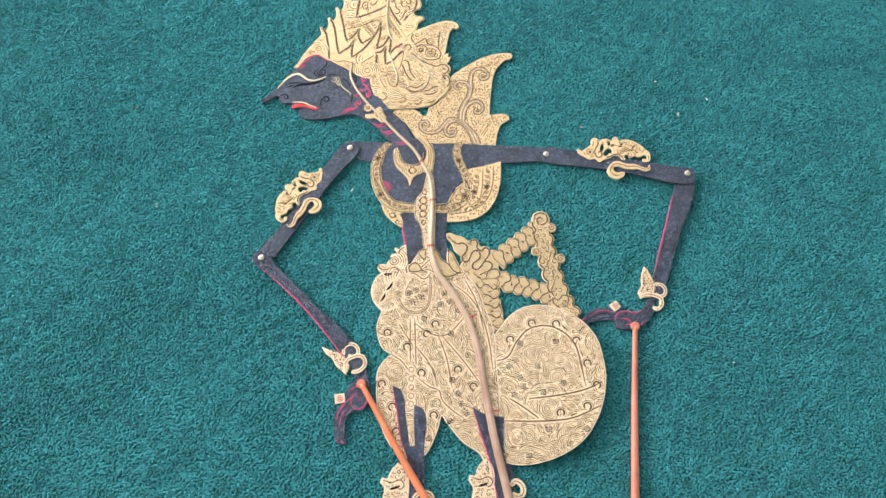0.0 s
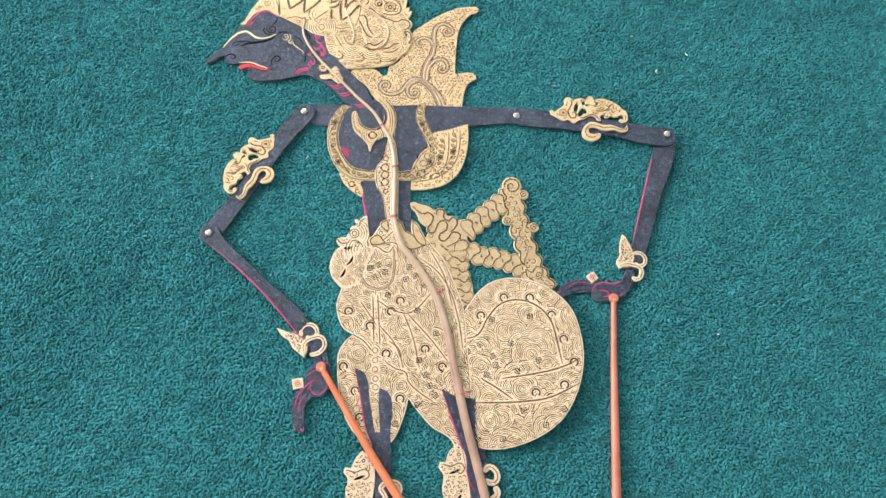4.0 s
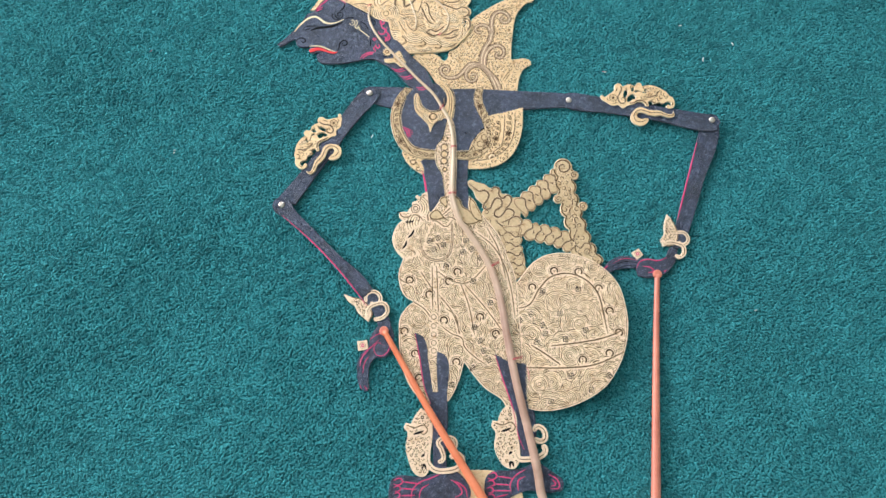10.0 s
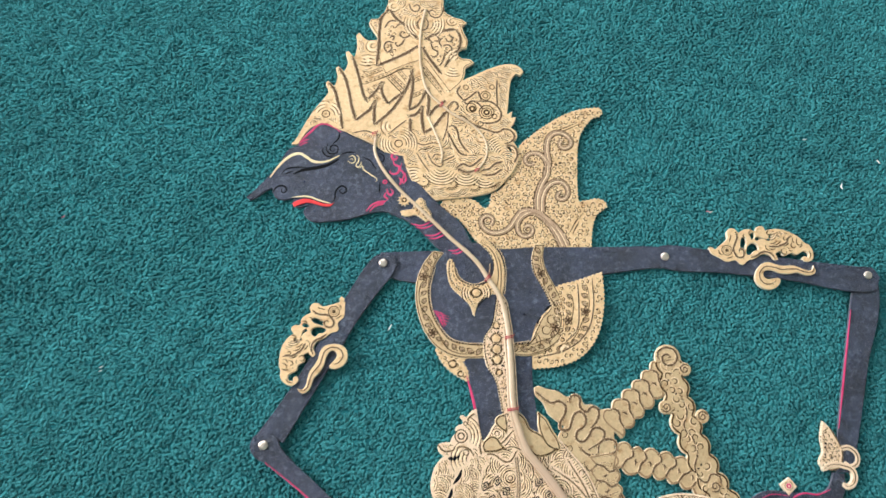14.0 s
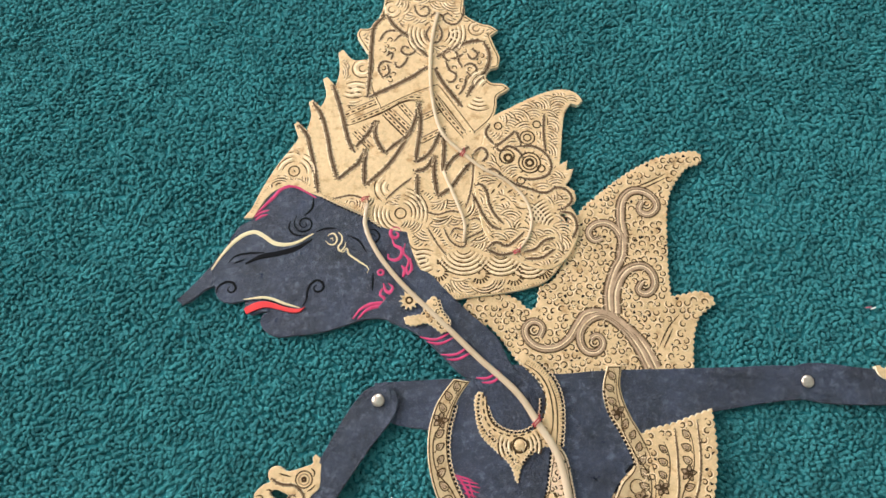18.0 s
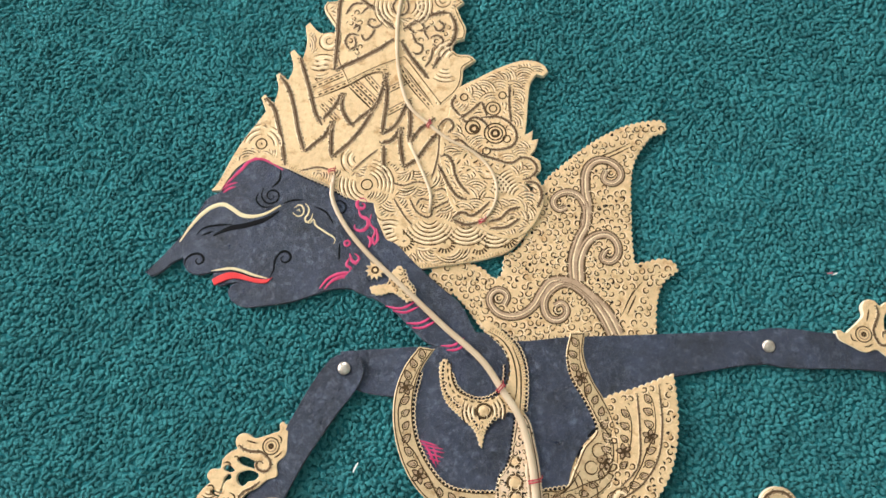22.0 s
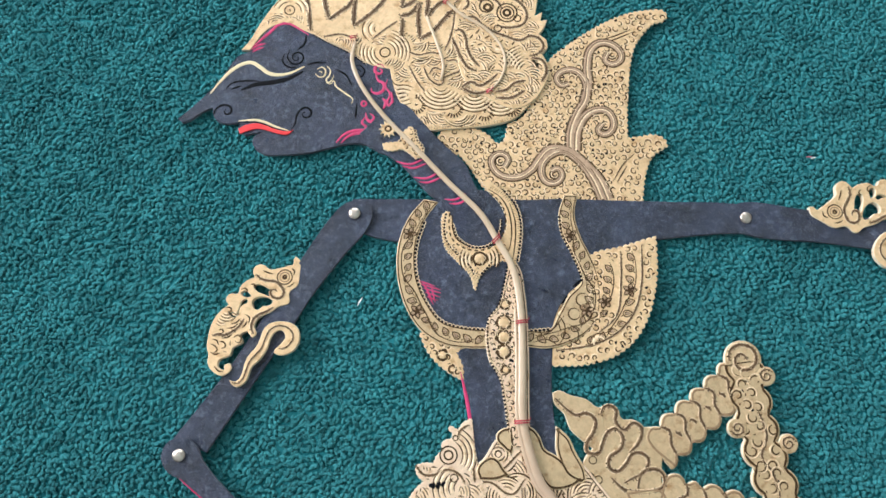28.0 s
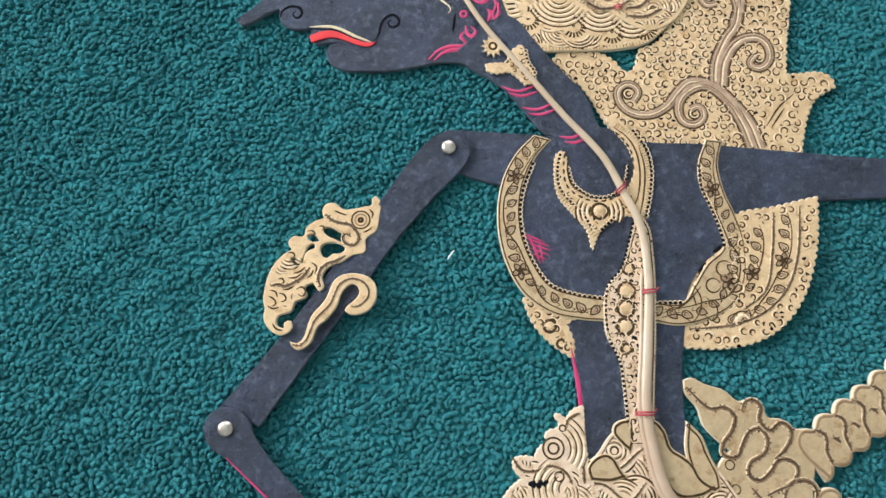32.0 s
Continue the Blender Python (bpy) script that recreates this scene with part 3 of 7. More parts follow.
ANKLET_BACK = [(109.6, -252.5), (104.4, -257.9), (101.7, -264.9), (97.9, -264.5), (97, -268.2), (99.9, -272.7), (98.9, -283.2), (102, -292), (107.7, -298), (113.5, -298.4), (117, -293.3), (117.3, -283.2), (115.8, -273.1), (115.3, -260.8), (112.9, -255.4)]
ANKLET_STRAP_F = [(49.7, -286.4), (49.3, -293.2), (53.9, -299.2), (63, -300.4), (72.1, -297.6), (75, -292), (70.5, -288.4), (66.3, -291.2)]
ANKLET_CURL_F = [(57.2, -294.4), (60.9, -292), (59.7, -285.2), (57.2, -280), (63, -276.7), (68.8, -278), (69.7, -283.2), (65.5, -286)]
ANKLET_STRAP_B = [(113.8, -286.4), (116.2, -291.3), (123.3, -292.1), (131.7, -290.5), (136.4, -286.4), (134.9, -281.6)]
ANKLET_CURL_B = [(128.4, -277.1), (132.1, -279.2), (136.3, -277.5), (136.1, -271.8), (131.2, -268.6), (127.7, -271.8)]
FOOT_FRONT = [(23.5, -306.2), (26.8, -303.9), (44.4, -304.3), (54.7, -302.3), (67.1, -300), (73.3, -302.4), (78.6, -309.1), (81, -315.8), (77.6, -324.7), (22.2, -324.5), (21.2, -314.8)]
FOOT_BACK = [(92.7, -304), (96.9, -300.8), (110.6, -300), (121, -297.7), (129.5, -294.5), (139.7, -300.1), (149, -308), (147.9, -314.3), (137.1, -315.9), (122.6, -314.3), (110.1, -318.9), (101.8, -324.8), (92.4, -322.8), (90.9, -311.9)]
FOOT_BASE = [(67.1, -300), (96.1, -300), (116.7, -303.2), (120.2, -326.8), (75.2, -326.6)]
UPPER_ARM_SWUNG = [(-7.2, 2.6), (-4.5, 4.7), (0.1, 5.9), (5, 4.3), (7.4, 0.2), (6.6, -4), (-5.3, -17.5), (-18.7, -33.1), (-28.5, -47), (-45.8, -70.6), (-62.6, -93.8), (-67.1, -91.6), (-76.2, -88), (-56.3, -64.4), (-24.9, -20.1)]
ELBOW_SWUNG = [(0.1, 0.9), (-74.3, -95.1)]
ARMBAND_L = [(-22.2, -20.4), (-24.2, -18.2), (-25.4, -19.4), (-25.2, -21.3), (-27.7, -22.2), (-31.5, -23.2), (-34.9, -23.6), (-37.9, -21.6), (-40.8, -22), (-42, -24.2), (-41.3, -27.1), (-44, -28.1), (-46.9, -30.7), (-47.7, -33.7), (-51, -33.8), (-52.6, -36), (-51.3, -38.5), (-54.1, -40.6), (-56.7, -43.9), (-58.2, -47.6), (-58.9, -51.3), (-59.1, -56.2), (-58.3, -59.1), (-58.5, -62), (-56.8, -65.1), (-52.6, -67.5), (-50, -66.5), (-48.6, -64.1), (-49.5, -62.4), (-51.3, -63), (-51.5, -65.1), (-54, -64.1), (-54, -61.5), (-49.4, -59), (-48.7, -56.4), (-44.8, -53.8), (-45.7, -50.9), (-43.1, -49.5), (-40.9, -52.3), (-39.3, -50.7), (-40.3, -47.3), (-38.6, -44), (-34.1, -41.9), (-30.4, -39.3), (-26.5, -38), (-26.4, -33.5), (-23.2, -30.6), (-22.4, -25.5)]
BAND_HOLES = [[(-41.4, -36.7), (-38.7, -35.3), (-34.9, -35.8), (-33.2, -37.4), (-34.8, -38.9), (-37.5, -39.3), (-39, -40.7), (-41, -39.8)], [(-41.4, -30.9), (-39.9, -30), (-36.5, -31.1), (-33.8, -33.4), (-34.4, -34.8), (-37, -34.1), (-39.2, -33.3), (-40.3, -32.5)], [(-45.8, -36.8), (-43.8, -36.1), (-43.4, -37.4), (-45.2, -38.3), (-46.6, -40), (-47, -42.3), (-48.7, -43.8), (-50.6, -43.1), (-51.3, -41.5), (-50.3, -41), (-48.8, -42), (-47.4, -41.3), (-46.7, -39.1)], [(-46.5, -33.6), (-44.6, -32.7), (-42.1, -34.9), (-44, -35.5)]]
ARMCURL_L = [(-49.1, -69.2), (-48.3, -70.6), (-46.2, -72.1), (-44, -71.3), (-41.9, -69), (-41, -66.2), (-40.1, -63.8), (-37.8, -61.8), (-35.4, -58.6), (-34.2, -56.2), (-33.5, -53.3), (-32.3, -50.9), (-30.2, -49.3), (-28, -49.9), (-27.3, -51.5), (-27.9, -53.5), (-29.7, -55.5), (-31.3, -57.1), (-31.7, -58.3), (-30, -59.4), (-27.2, -59.3), (-23.9, -57.7), (-21.9, -54.9), (-21.5, -51.2), (-22.5, -48.3), (-24.9, -46.4), (-28.2, -45.6), (-32.4, -45.9), (-34.8, -47.1), (-36.4, -49.1), (-37.2, -51.6), (-38.4, -54.8), (-40, -57.2), (-42, -59.6), (-43.2, -62.4), (-43.9, -65.7), (-45, -68.5), (-46.6, -69.8)]
BAND_ENDS_L = [(-28.7, -27), (-49.3, -63.5)]
BAND_ENDS_R = [(202.9, -1), (247.5, -9)]
BAND_BODY = [(-51.2, -39.9), (-45.7, -42.5), (-42.7, -46), (-46.4, -50.4), (-45.4, -53.8), (-49.5, -56.5), (-50.3, -58.5), (-55.2, -60), (-58, -61.2), (-58.7, -53.8), (-57.2, -47.2), (-54.5, -41.8)]
BACK_HOLE = [(77.5, 70.7), (79.5, 71.5), (80.8, 68.4), (80, 64.8), (78, 64.2), (77.1, 66.8)]
FLAP_A = [(69.7, -87.6), (72.7, -89.2), (74.9, -91.9), (77, -97), (81, -99.4), (83.9, -101.7), (86.4, -105.8), (91.4, -108.7), (86.4, -111.7), (78.3, -112.1), (73.8, -106.4), (70.1, -97.9)]
FLAP_B = [(64.3, -88.4), (60.1, -89.1), (57.9, -91), (57.7, -93.5), (60.3, -96.6), (63.6, -99.3), (64.7, -96.4)]
FLAP_C = [(49.6, -104.6), (52.4, -100.9), (56, -99.7), (58.6, -101.1), (60.4, -104), (62.6, -107), (57.6, -108.7), (50.7, -108.7)]
CROWN_LOW = [(-17.5, 83.9), (-3.1, 85.7), (6.3, 83.7), (18.5, 91.1), (27.7, 83.2), (39.4, 81), (44.9, 91.9), (53.8, 83.6), (70.6, 59.9), (78, 52.1), (71.6, 45.5), (59.7, 40.5), (36.7, 38.4), (27.7, 40.7), (19, 50.8), (14.9, 63.2), (14.2, 67.4), (5.8, 69.5), (-3.4, 76.2)]
PEAK_TOP = [(-0.5, 160.6), (9, 171.3), (9.7, 178.3), (25.4, 184.5), (41.3, 183.1), (44.5, 168.8), (57.1, 159.9), (54.2, 154.2), (39.4, 151.5), (31.1, 147.2), (27.4, 147.5), (20.3, 157.4), (10, 170.1), (6.8, 165.7)]
PEAK_SIDE = [(2.1, 163.3), (9.4, 169.5), (4.7, 164.5), (3.1, 156.1), (2.3, 146.3), (1, 135.4), (2.1, 148.3), (-2, 160.8)]
CROWN_FRONT = [(-48.8, 79.4), (-41.3, 93.9), (-32.6, 106.6), (-29.2, 111.1), (-24.9, 97.7), (-23.1, 88.4), (-31.7, 92.1), (-41.3, 88.8)]
CROWN_HORN = [(-11.3, 151.7), (-5.1, 148.3), (1.6, 147.5), (1.1, 131.2), (-7, 122.5), (-9.4, 125.4), (-11, 141.9)]
CROWN_FLANK = [(42.8, 126.3), (50.4, 136.6), (55.1, 132.9), (61, 129.7), (57.1, 126.5), (55.5, 118.5), (48.6, 111.1), (42.3, 107.7), (40.8, 121.1)]
PEAK_LEAF = [(6.5, 157.2), (11.7, 162.4), (19.2, 159.5), (22.7, 153.5), (19.9, 148.1), (14.8, 144.7), (11.2, 137.2), (7.7, 134.8), (5.4, 140.5), (8.7, 148.5)]
PEAK_LEAF_B = [(33.8, 149.2), (40.1, 150.3), (48.9, 151.2), (52.3, 146.2), (48.5, 138.1), (43.7, 129), (39.9, 126.6), (37.6, 137.7), (33.9, 142.2)]
FOREARM_L = [(-74.1, -98.7), (-71.7, -93.1), (-65.6, -91.6), (-60, -95.3), (-57.5, -100.4), (-38.9, -119.8), (-20.6, -138), (-0.4, -155.9), (11.8, -173.6), (19.9, -189), (21.7, -197.7), (12.3, -197.7), (7.7, -185.1), (-4.4, -169.3), (-24.8, -144.8), (-47.7, -122.2), (-66, -107.6), (-71.5, -104.3)]
HAND_L = [(10.5, -194.7), (19.9, -192), (23.1, -199.8), (22, -210.6), (17, -217.5), (9.7, -218.3), (5.6, -223.5), (4.6, -233.2), (4.8, -241.5), (2.3, -243.2), (-2, -239), (-4, -229.8), (-3.8, -221.4), (-1, -215), (4, -209.4), (5.1, -203.4)]
WRIST_LEAF_L = [(-15.7, -169.4), (-9.9, -171.6), (-2.1, -173.7), (3.2, -178.1), (6, -185.1), (3.5, -190.4), (-0.4, -186.9), (-4.4, -183.4), (-7.2, -178.2), (-11.6, -175.1)]
WRIST_LOOP_L = [(1.4, -175.5), (1.3, -170.2), (6.4, -167), (11.3, -169.2), (12.2, -174.5), (8.4, -177.2), (4.9, -175.5)]
WRIST_LOOP_L_B = [(3.5, -187.8), (3.3, -180.8), (9.3, -176.7), (15.8, -176.7), (18, -182), (14.2, -187.3), (7.8, -189)]
WRIST_LEAF_R = [(240.9, -102.3), (243.7, -105.6), (246.6, -112.1), (248.2, -119.7), (244.7, -127.1), (236.9, -128), (234.6, -124.1), (237.7, -118.5), (238, -111.6)]
WRIST_LOOP_R = [(247.3, -117.3), (252.9, -117.2), (256.3, -120.9), (255.3, -125.6), (250.9, -127.1), (248.3, -124.5)]
WRIST_LOOP_R_B = [(235.6, -127.9), (240.2, -125.5), (246.9, -126.2), (252.2, -129.2), (252.1, -134.6), (248.1, -137.4), (245, -135.9)]
RING_L = [(-4.6, -205.6), (3, -204.7), (4, -211.5), (-3.6, -212.9)]
UPPER_ARM_R = [(159.6, 2.6), (165.8, 4.2), (189.1, 0.8), (232.4, -6.5), (278.8, -14.8), (287.7, -16.1), (291.2, -22.1), (286.8, -29.2), (281.1, -30.3), (237.2, -20.8), (197.9, -14.2), (165.3, -9.9), (159.8, -6.9)]
FOREARM_R = [(277, -20.1), (287.4, -17.6), (290.1, -24), (272.7, -75.3), (256.4, -120.2), (252.6, -130.2), (243.1, -129.7), (248.9, -105.9), (260.9, -67.3), (273, -30.6)]
HAND_R = [(186.2, -147.4), (193.1, -140.5), (202.3, -136.9), (215.7, -138.3), (229.2, -139.7), (236.4, -137.8), (241.4, -129.6), (247.4, -130.6), (246.2, -138.3), (241.6, -145.7), (236.2, -151.1), (230.1, -152.4), (223, -154.3), (214.7, -153.2), (212.9, -146.5), (203.9, -147), (195.1, -148.9), (188.8, -151.8)]
RING_R = [(210.4, -134), (216.1, -130.6), (219.6, -135.8), (214, -140.2)]
PINS = [(-0.1, 0.2), (165.7, -2.8), (-67, -98.2), (284, -20.4)]
ROD_R = [(229.5, -151.7), (224.8, -203.1), (215.8, -320)]
ROD_L = [(15.7, -197.7), (51.3, -258.8), (89.6, -319.7)]
MAIN_ROD = [(-1.6, 80.6), (-2.8, 72), (0.8, 61.2), (9.6, 47.5), (24.8, 30.5), (39.6, 13.9), (54, -1.3), (60.1, -12.2), (66, -23.6), (68.8, -40.3), (68.8, -64.6), (68.4, -84.7), (70.7, -97.9), (75.1, -110.8), (77.6, -113.9), (89.1, -130.5), (98.6, -148.3), (105.3, -170.7), (110.7, -203.7), (116.8, -237.9), (124.3, -271), (130.2, -299.3), (133.6, -319.8)]
THIN_RODS = [(33.1, 169.2), (29.6, 155.2), (28.1, 141.3), (28.1, 127.6), (31.6, 109.9), (39.5, 100.6), (47.4, 93), (56.5, 87.2), (63.4, 79), (65.7, 70.1), (63.3, 61.7), (58.2, 56.1)]
THIN_ROD2 = [(30.6, 93.1), (35.1, 80.1), (38.1, 68.7), (37, 61.4)]
BINDS = [(-2.5, 82.6), (39.5, 100.6), (58.2, 56.1), (59.7, -11.5), (69.3, -46.6), (68.1, -86.5), (101.4, -145), (116.8, -218.3)]
FLECKS = [(2.5, -37), (196.5, 24.8), (-183.8, 37.2), (-156.2, -51.4), (266.1, 70), (283, 37), (198.3, 24.3), (310.3, 53.2), (-156.3, -53.5), (283.6, 38.7), (305.7, -179.6)]

puppet = tagged(new("shadow_puppet"), "flat leather shadow puppet, gold and navy-black, lying on green carpet", "puppet")
GOLD_PLATE, PALE_PLATE, LEAF_PLATE, BLACK_PLATE = [GOLD, EDGE], [GOLD_PALE, EDGE], [GOLD_LEAF, EDGE], [BLACK, BLACK_EDGE]
BASE = 2.0

# the crown and the back ornaments
wing = plate("back_wing", WING, BASE, 2.9, GOLD_PLATE, puppet, "gold openwork wing ornament with scrolls", (2.4, 0.75))
crown = plate("crown", CROWN_MAIN, BASE, 4.0, GOLD_PLATE, puppet, "tall gold crown with zigzag bands", corner=50)
crown_peak = plate("crown_peak", CROWN_PEAK, BASE, 4.15, GOLD_PLATE, puppet, "carved gold crown peak", corner=50)
crown_back = plate("crown_back", CROWN_BACK, BASE, 4.3, GOLD_PLATE, puppet, "gold beast-mask ornament at the back of the crown", (1.6, 0.25), corner=50, holes=(BACK_HOLE,))
head = plate("head", HEAD, BASE, 3.85, BLACK_PLATE, puppet, "navy-black pointed profile")
neck = plate("neck", NECK, BASE, 4.2, BLACK_PLATE, puppet)
# the torso
lower_wing = plate("lower_wing", LOWER_WING, BASE, 3.6, GOLD_PLATE, puppet, "rounded gold ornament with a toothed edge", (2.6, 0.8))
waist = plate("waist", WAIST, BASE, 3.5, BLACK_PLATE, puppet)
chest = plate("chest", CHEST, BASE, 3.8, BLACK_PLATE, puppet)
fringe = plate("fringe", FRINGE_LEFT, BASE, 3.6, GOLD_PLATE, puppet, "", (2.4, 0.6))
band_left = plate("chest_band", BAND_LEFT, 3.0, 4.0, LEAF_PLATE, puppet, "gold chest band with leaf scrolls")
strap_right = plate("shoulder_strap", STRAP_RIGHT, 3.0, 4.05, LEAF_PLATE, puppet, "gold shoulder strap with leaf scrolls")
collar = plate("collar", COLLAR, 3.6, 4.4, GOLD_PLATE, puppet, "gold necklace with a pointed pendant", (1.7, 0.55))
belly_band = plate("belly_band", BELLY_BAND, 3.2, 4.2, PALE_PLATE, puppet, "gold hanging band with round bosses", (1.3, 0.3))
# the cloth
sash_block = plate("sash_bow", SASH_BLOCK, BASE, 3.6, LEAF_PLATE, puppet, "gold sash with snaking dark lines", None, 0.9, 0.5)
bustle = plate("bustle", BUSTLE, BASE, 3.75, PALE_PLATE, puppet, "round gold bustle in batik pattern")
cloth = plate("hip_cloth", CLOTH, BASE, 3.95, PALE_PLATE, puppet, "gold hip cloth in batik pattern")
hip_head = plate("hip_ornament", HIP_HEAD, BASE, 4.1, PALE_PLATE, puppet, "pale gold beast-head hip ornament", (1.8, 0.35))
flap_a = plate("cloth_flap", FLAP_A, 3.4, 4.25, LEAF_PLATE, puppet, "smooth gold flap", None, 0.9, 0.5)
flap_b = plate("cloth_flap", FLAP_B, 3.4, 4.25, LEAF_PLATE, puppet, "smooth gold flap", None, 0.9, 0.5)
flap_c = plate("cloth_flap", FLAP_C, 3.4, 4.25, LEAF_PLATE, puppet, "smooth gold flap", None, 0.9, 0.5)
sash_tip = plate("sash_tip", SASH_TIP, BASE, 4.1, LEAF_PLATE, puppet, "", None, 0.9, 0.5)


def along(points, step):
    """Even points along an open line, with the way it goes."""
    p = spline(points, False, 0.4)
    out, left = [], 0.0
    for a, b in zip(p, p[1:]):
        d = (b - a).length
        while left <= d and d > 1e-6:
            out.append((a.lerp(b, left / d), (b - a).normalized()))
            left += step
        left -= d
    return out


def lobed_strip(axis, wide, turn, high):
    """A folded sash tail: paired lobes along both edges, parted by winding cuts from notch to notch."""
    marks = along(axis, 0.5)
    left, right, cuts = [], [], []
    for i, (q, t) in enumerate(marks):
        s = Vector((-t.y, t.x))
        u = 0.5 * i / turn
        left.append(q + s * (wide / 2) * (0.74 + 0.36 * abs(math.sin(math.pi * u)) ** 0.7))
        right.append(q - s * (wide / 2) * (0.74 + 0.36 * abs(math.sin(math.pi * (u + 0.3))) ** 0.7))
        if i and int(u) != int(u - 0.5 / turn):
            cuts.append([q + s * wide * k + t * v for k, v in ((0.40, -0.3), (0.30, 0.9), (0.17, 1.5), (0.06, 0.6), (-0.05, -1.2), (-0.16, -1.9), (-0.28, -2.3), (-0.37, -3.0))])
            cuts.append([q + s * wide * k + t * (v + turn * 0.42) for k, v in ((0.05, -0.5), (-0.03, 0.5), (-0.12, 0.4))])
    end_q, end_t = marks[-1]
    outline = left + [end_q + end_t * wide * 0.2] + right[::-1]
    bm = bmesh.new()
    plate_mesh(bm, outline, BASE, high, 0.6)
    strip = part("sash_tail", bm, LEAF_PLATE, puppet)
    return strip, high, [tuple(v) for v in outline[::3]], cuts


tails = [lobed_strip(AX_UP, 16, 8.0, 3.72), lobed_strip(AX_LOW, 15, 8.0, 3.65), lobed_strip(AX_DROP, 15, 8.0, 3.68)]
tail_down = lobed_strip(AX_DOWN, 16, 11.0, 3.85)
curl = plate("sash_curl", [(CURL_C[0][0] + 7.5 * math.cos(a), CURL_C[0][1] + 7.5 * math.sin(a)) for a in (k * 0.5236 for k in range(12))], BASE, 3.95, LEAF_PLATE, puppet, "", None, 0.9, 0.5)
# legs and feet
PLUM_PLATE = [BLACK, BLACK_EDGE]
plate("foot_base", FOOT_BASE, BASE, 3.2, GOLD_PLATE, puppet)
foot_front = plate("foot", FOOT_FRONT, BASE, 3.7, PLUM_PLATE, puppet, "navy-black foot with crimson lines")
foot_back = plate("foot", FOOT_BACK, BASE, 3.8, PLUM_PLATE, puppet, "navy-black foot with crimson lines")
leg_front = plate("leg", LEG_FRONT, BASE, 4.15, BLACK_PLATE, puppet)
leg_back = plate("leg", LEG_BACK, BASE, 4.15, BLACK_PLATE, puppet)
anklet_front = plate("anklet", ANKLET_FRONT, BASE, 4.3, PALE_PLATE, puppet, "pale gold beast-shaped anklet", (1.8, 0.3))
band("anklet_loop", ANKLET_STRAP_F, 4.2, BASE, 4.5, PALE_PLATE, anklet_front)
band("anklet_loop", ANKLET_CURL_F, 3.4, BASE, 4.6, PALE_PLATE, anklet_front)
anklet_back = plate("anklet", ANKLET_BACK, BASE, 4.3, PALE_PLATE, puppet, "pale gold beast-shaped anklet", (1.8, 0.3))
band("anklet_loop", ANKLET_STRAP_B, 4.2, BASE, 4.5, PALE_PLATE, anklet_back)
band("anklet_loop", ANKLET_CURL_B, 4.0, BASE, 4.4, PALE_PLATE, anklet_back)

# arms, hinged on rivets
arm_swing = math.degrees(math.atan2(PINS[2][1], PINS[2][0]) - math.atan2(ELBOW_SWUNG[1][1] - ELBOW_SWUNG[0][1], ELBOW_SWUNG[1][0] - ELBOW_SWUNG[0][0]))
UPPER_ARM_L = turned(UPPER_ARM_SWUNG, (0, 0), arm_swing)


def other_arm(points):
    """Carries the shapes of one armband over to the other arm, mirrored."""
    a, b, c, d = (complex(*q) for q in (*BAND_ENDS_L, *BAND_ENDS_R))
    out = []
    for x, y in points:
        w = c + ((complex(x, y) - a) / (b - a)).conjugate() * (d - c)
        out.append((w.real, w.imag))
    return out


forearm_l = plate("forearm", FOREARM_L, BASE, 3.5, BLACK_PLATE, puppet)
upper_arm_l = plate("upper_arm", UPPER_ARM_L, BASE, 3.5, BLACK_PLATE, puppet)
armband_l = plate("armband", ARMBAND_L, BASE, 4.6, GOLD_PLATE, puppet, "gold openwork dragon-shaped armband", None, 0.7, 0.3, 80, BAND_HOLES)
armcurl_l = plate("armband_curl", ARMCURL_L, 3.2, 5.2, GOLD_PLATE, puppet)
hand_l = plate("hand", HAND_L, BASE, 3.9, PLUM_PLATE, puppet, "navy-black hand with curved fingers")
wrist_l = plate("bracelet", WRIST_LEAF_L, BASE, 4.2, PALE_PLATE, puppet, "pale gold bracelet with a leaf and two loops", (1.6, 0.35), 0.7)
band("bracelet_loop", WRIST_LOOP_L, 3.0, BASE, 4.3, PALE_PLATE, wrist_l)
band("bracelet_loop", WRIST_LOOP_L_B, 3.2, BASE, 4.5, PALE_PLATE, wrist_l)
ring_l = plate("ring", RING_L, BASE, 4.0, PALE_PLATE, puppet)
forearm_r = plate("forearm", FOREARM_R, BASE, 3.5, BLACK_PLATE, puppet)
upper_arm_r = plate("upper_arm", UPPER_ARM_R, BASE, 3.5, BLACK_PLATE, puppet)
armband_r = plate("armband", other_arm(ARMBAND_L), BASE, 4.3, GOLD_PLATE, puppet, "gold openwork dragon-shaped armband", None, 0.7, 0.3, 80, [other_arm(q) for q in BAND_HOLES])
armcurl_r = plate("armband_curl", other_arm(ARMCURL_L), 3.2, 5.0, GOLD_PLATE, puppet)
hand_r = plate("hand", HAND_R, BASE, 3.9, PLUM_PLATE, puppet, "navy-black hand with curved fingers")
wrist_r = plate("bracelet", WRIST_LEAF_R, BASE, 4.2, PALE_PLATE, puppet, "pale gold bracelet with a leaf and two loops", (1.6, 0.35), 0.7)
band("bracelet_loop", WRIST_LOOP_R, 3.0, BASE, 4.3, PALE_PLATE, wrist_r)
band("bracelet_loop", WRIST_LOOP_R_B, 3.2, BASE, 4.5, PALE_PLATE, wrist_r)
ring_r = plate("ring", RING_R, BASE, 4.0, PALE_PLATE, puppet)


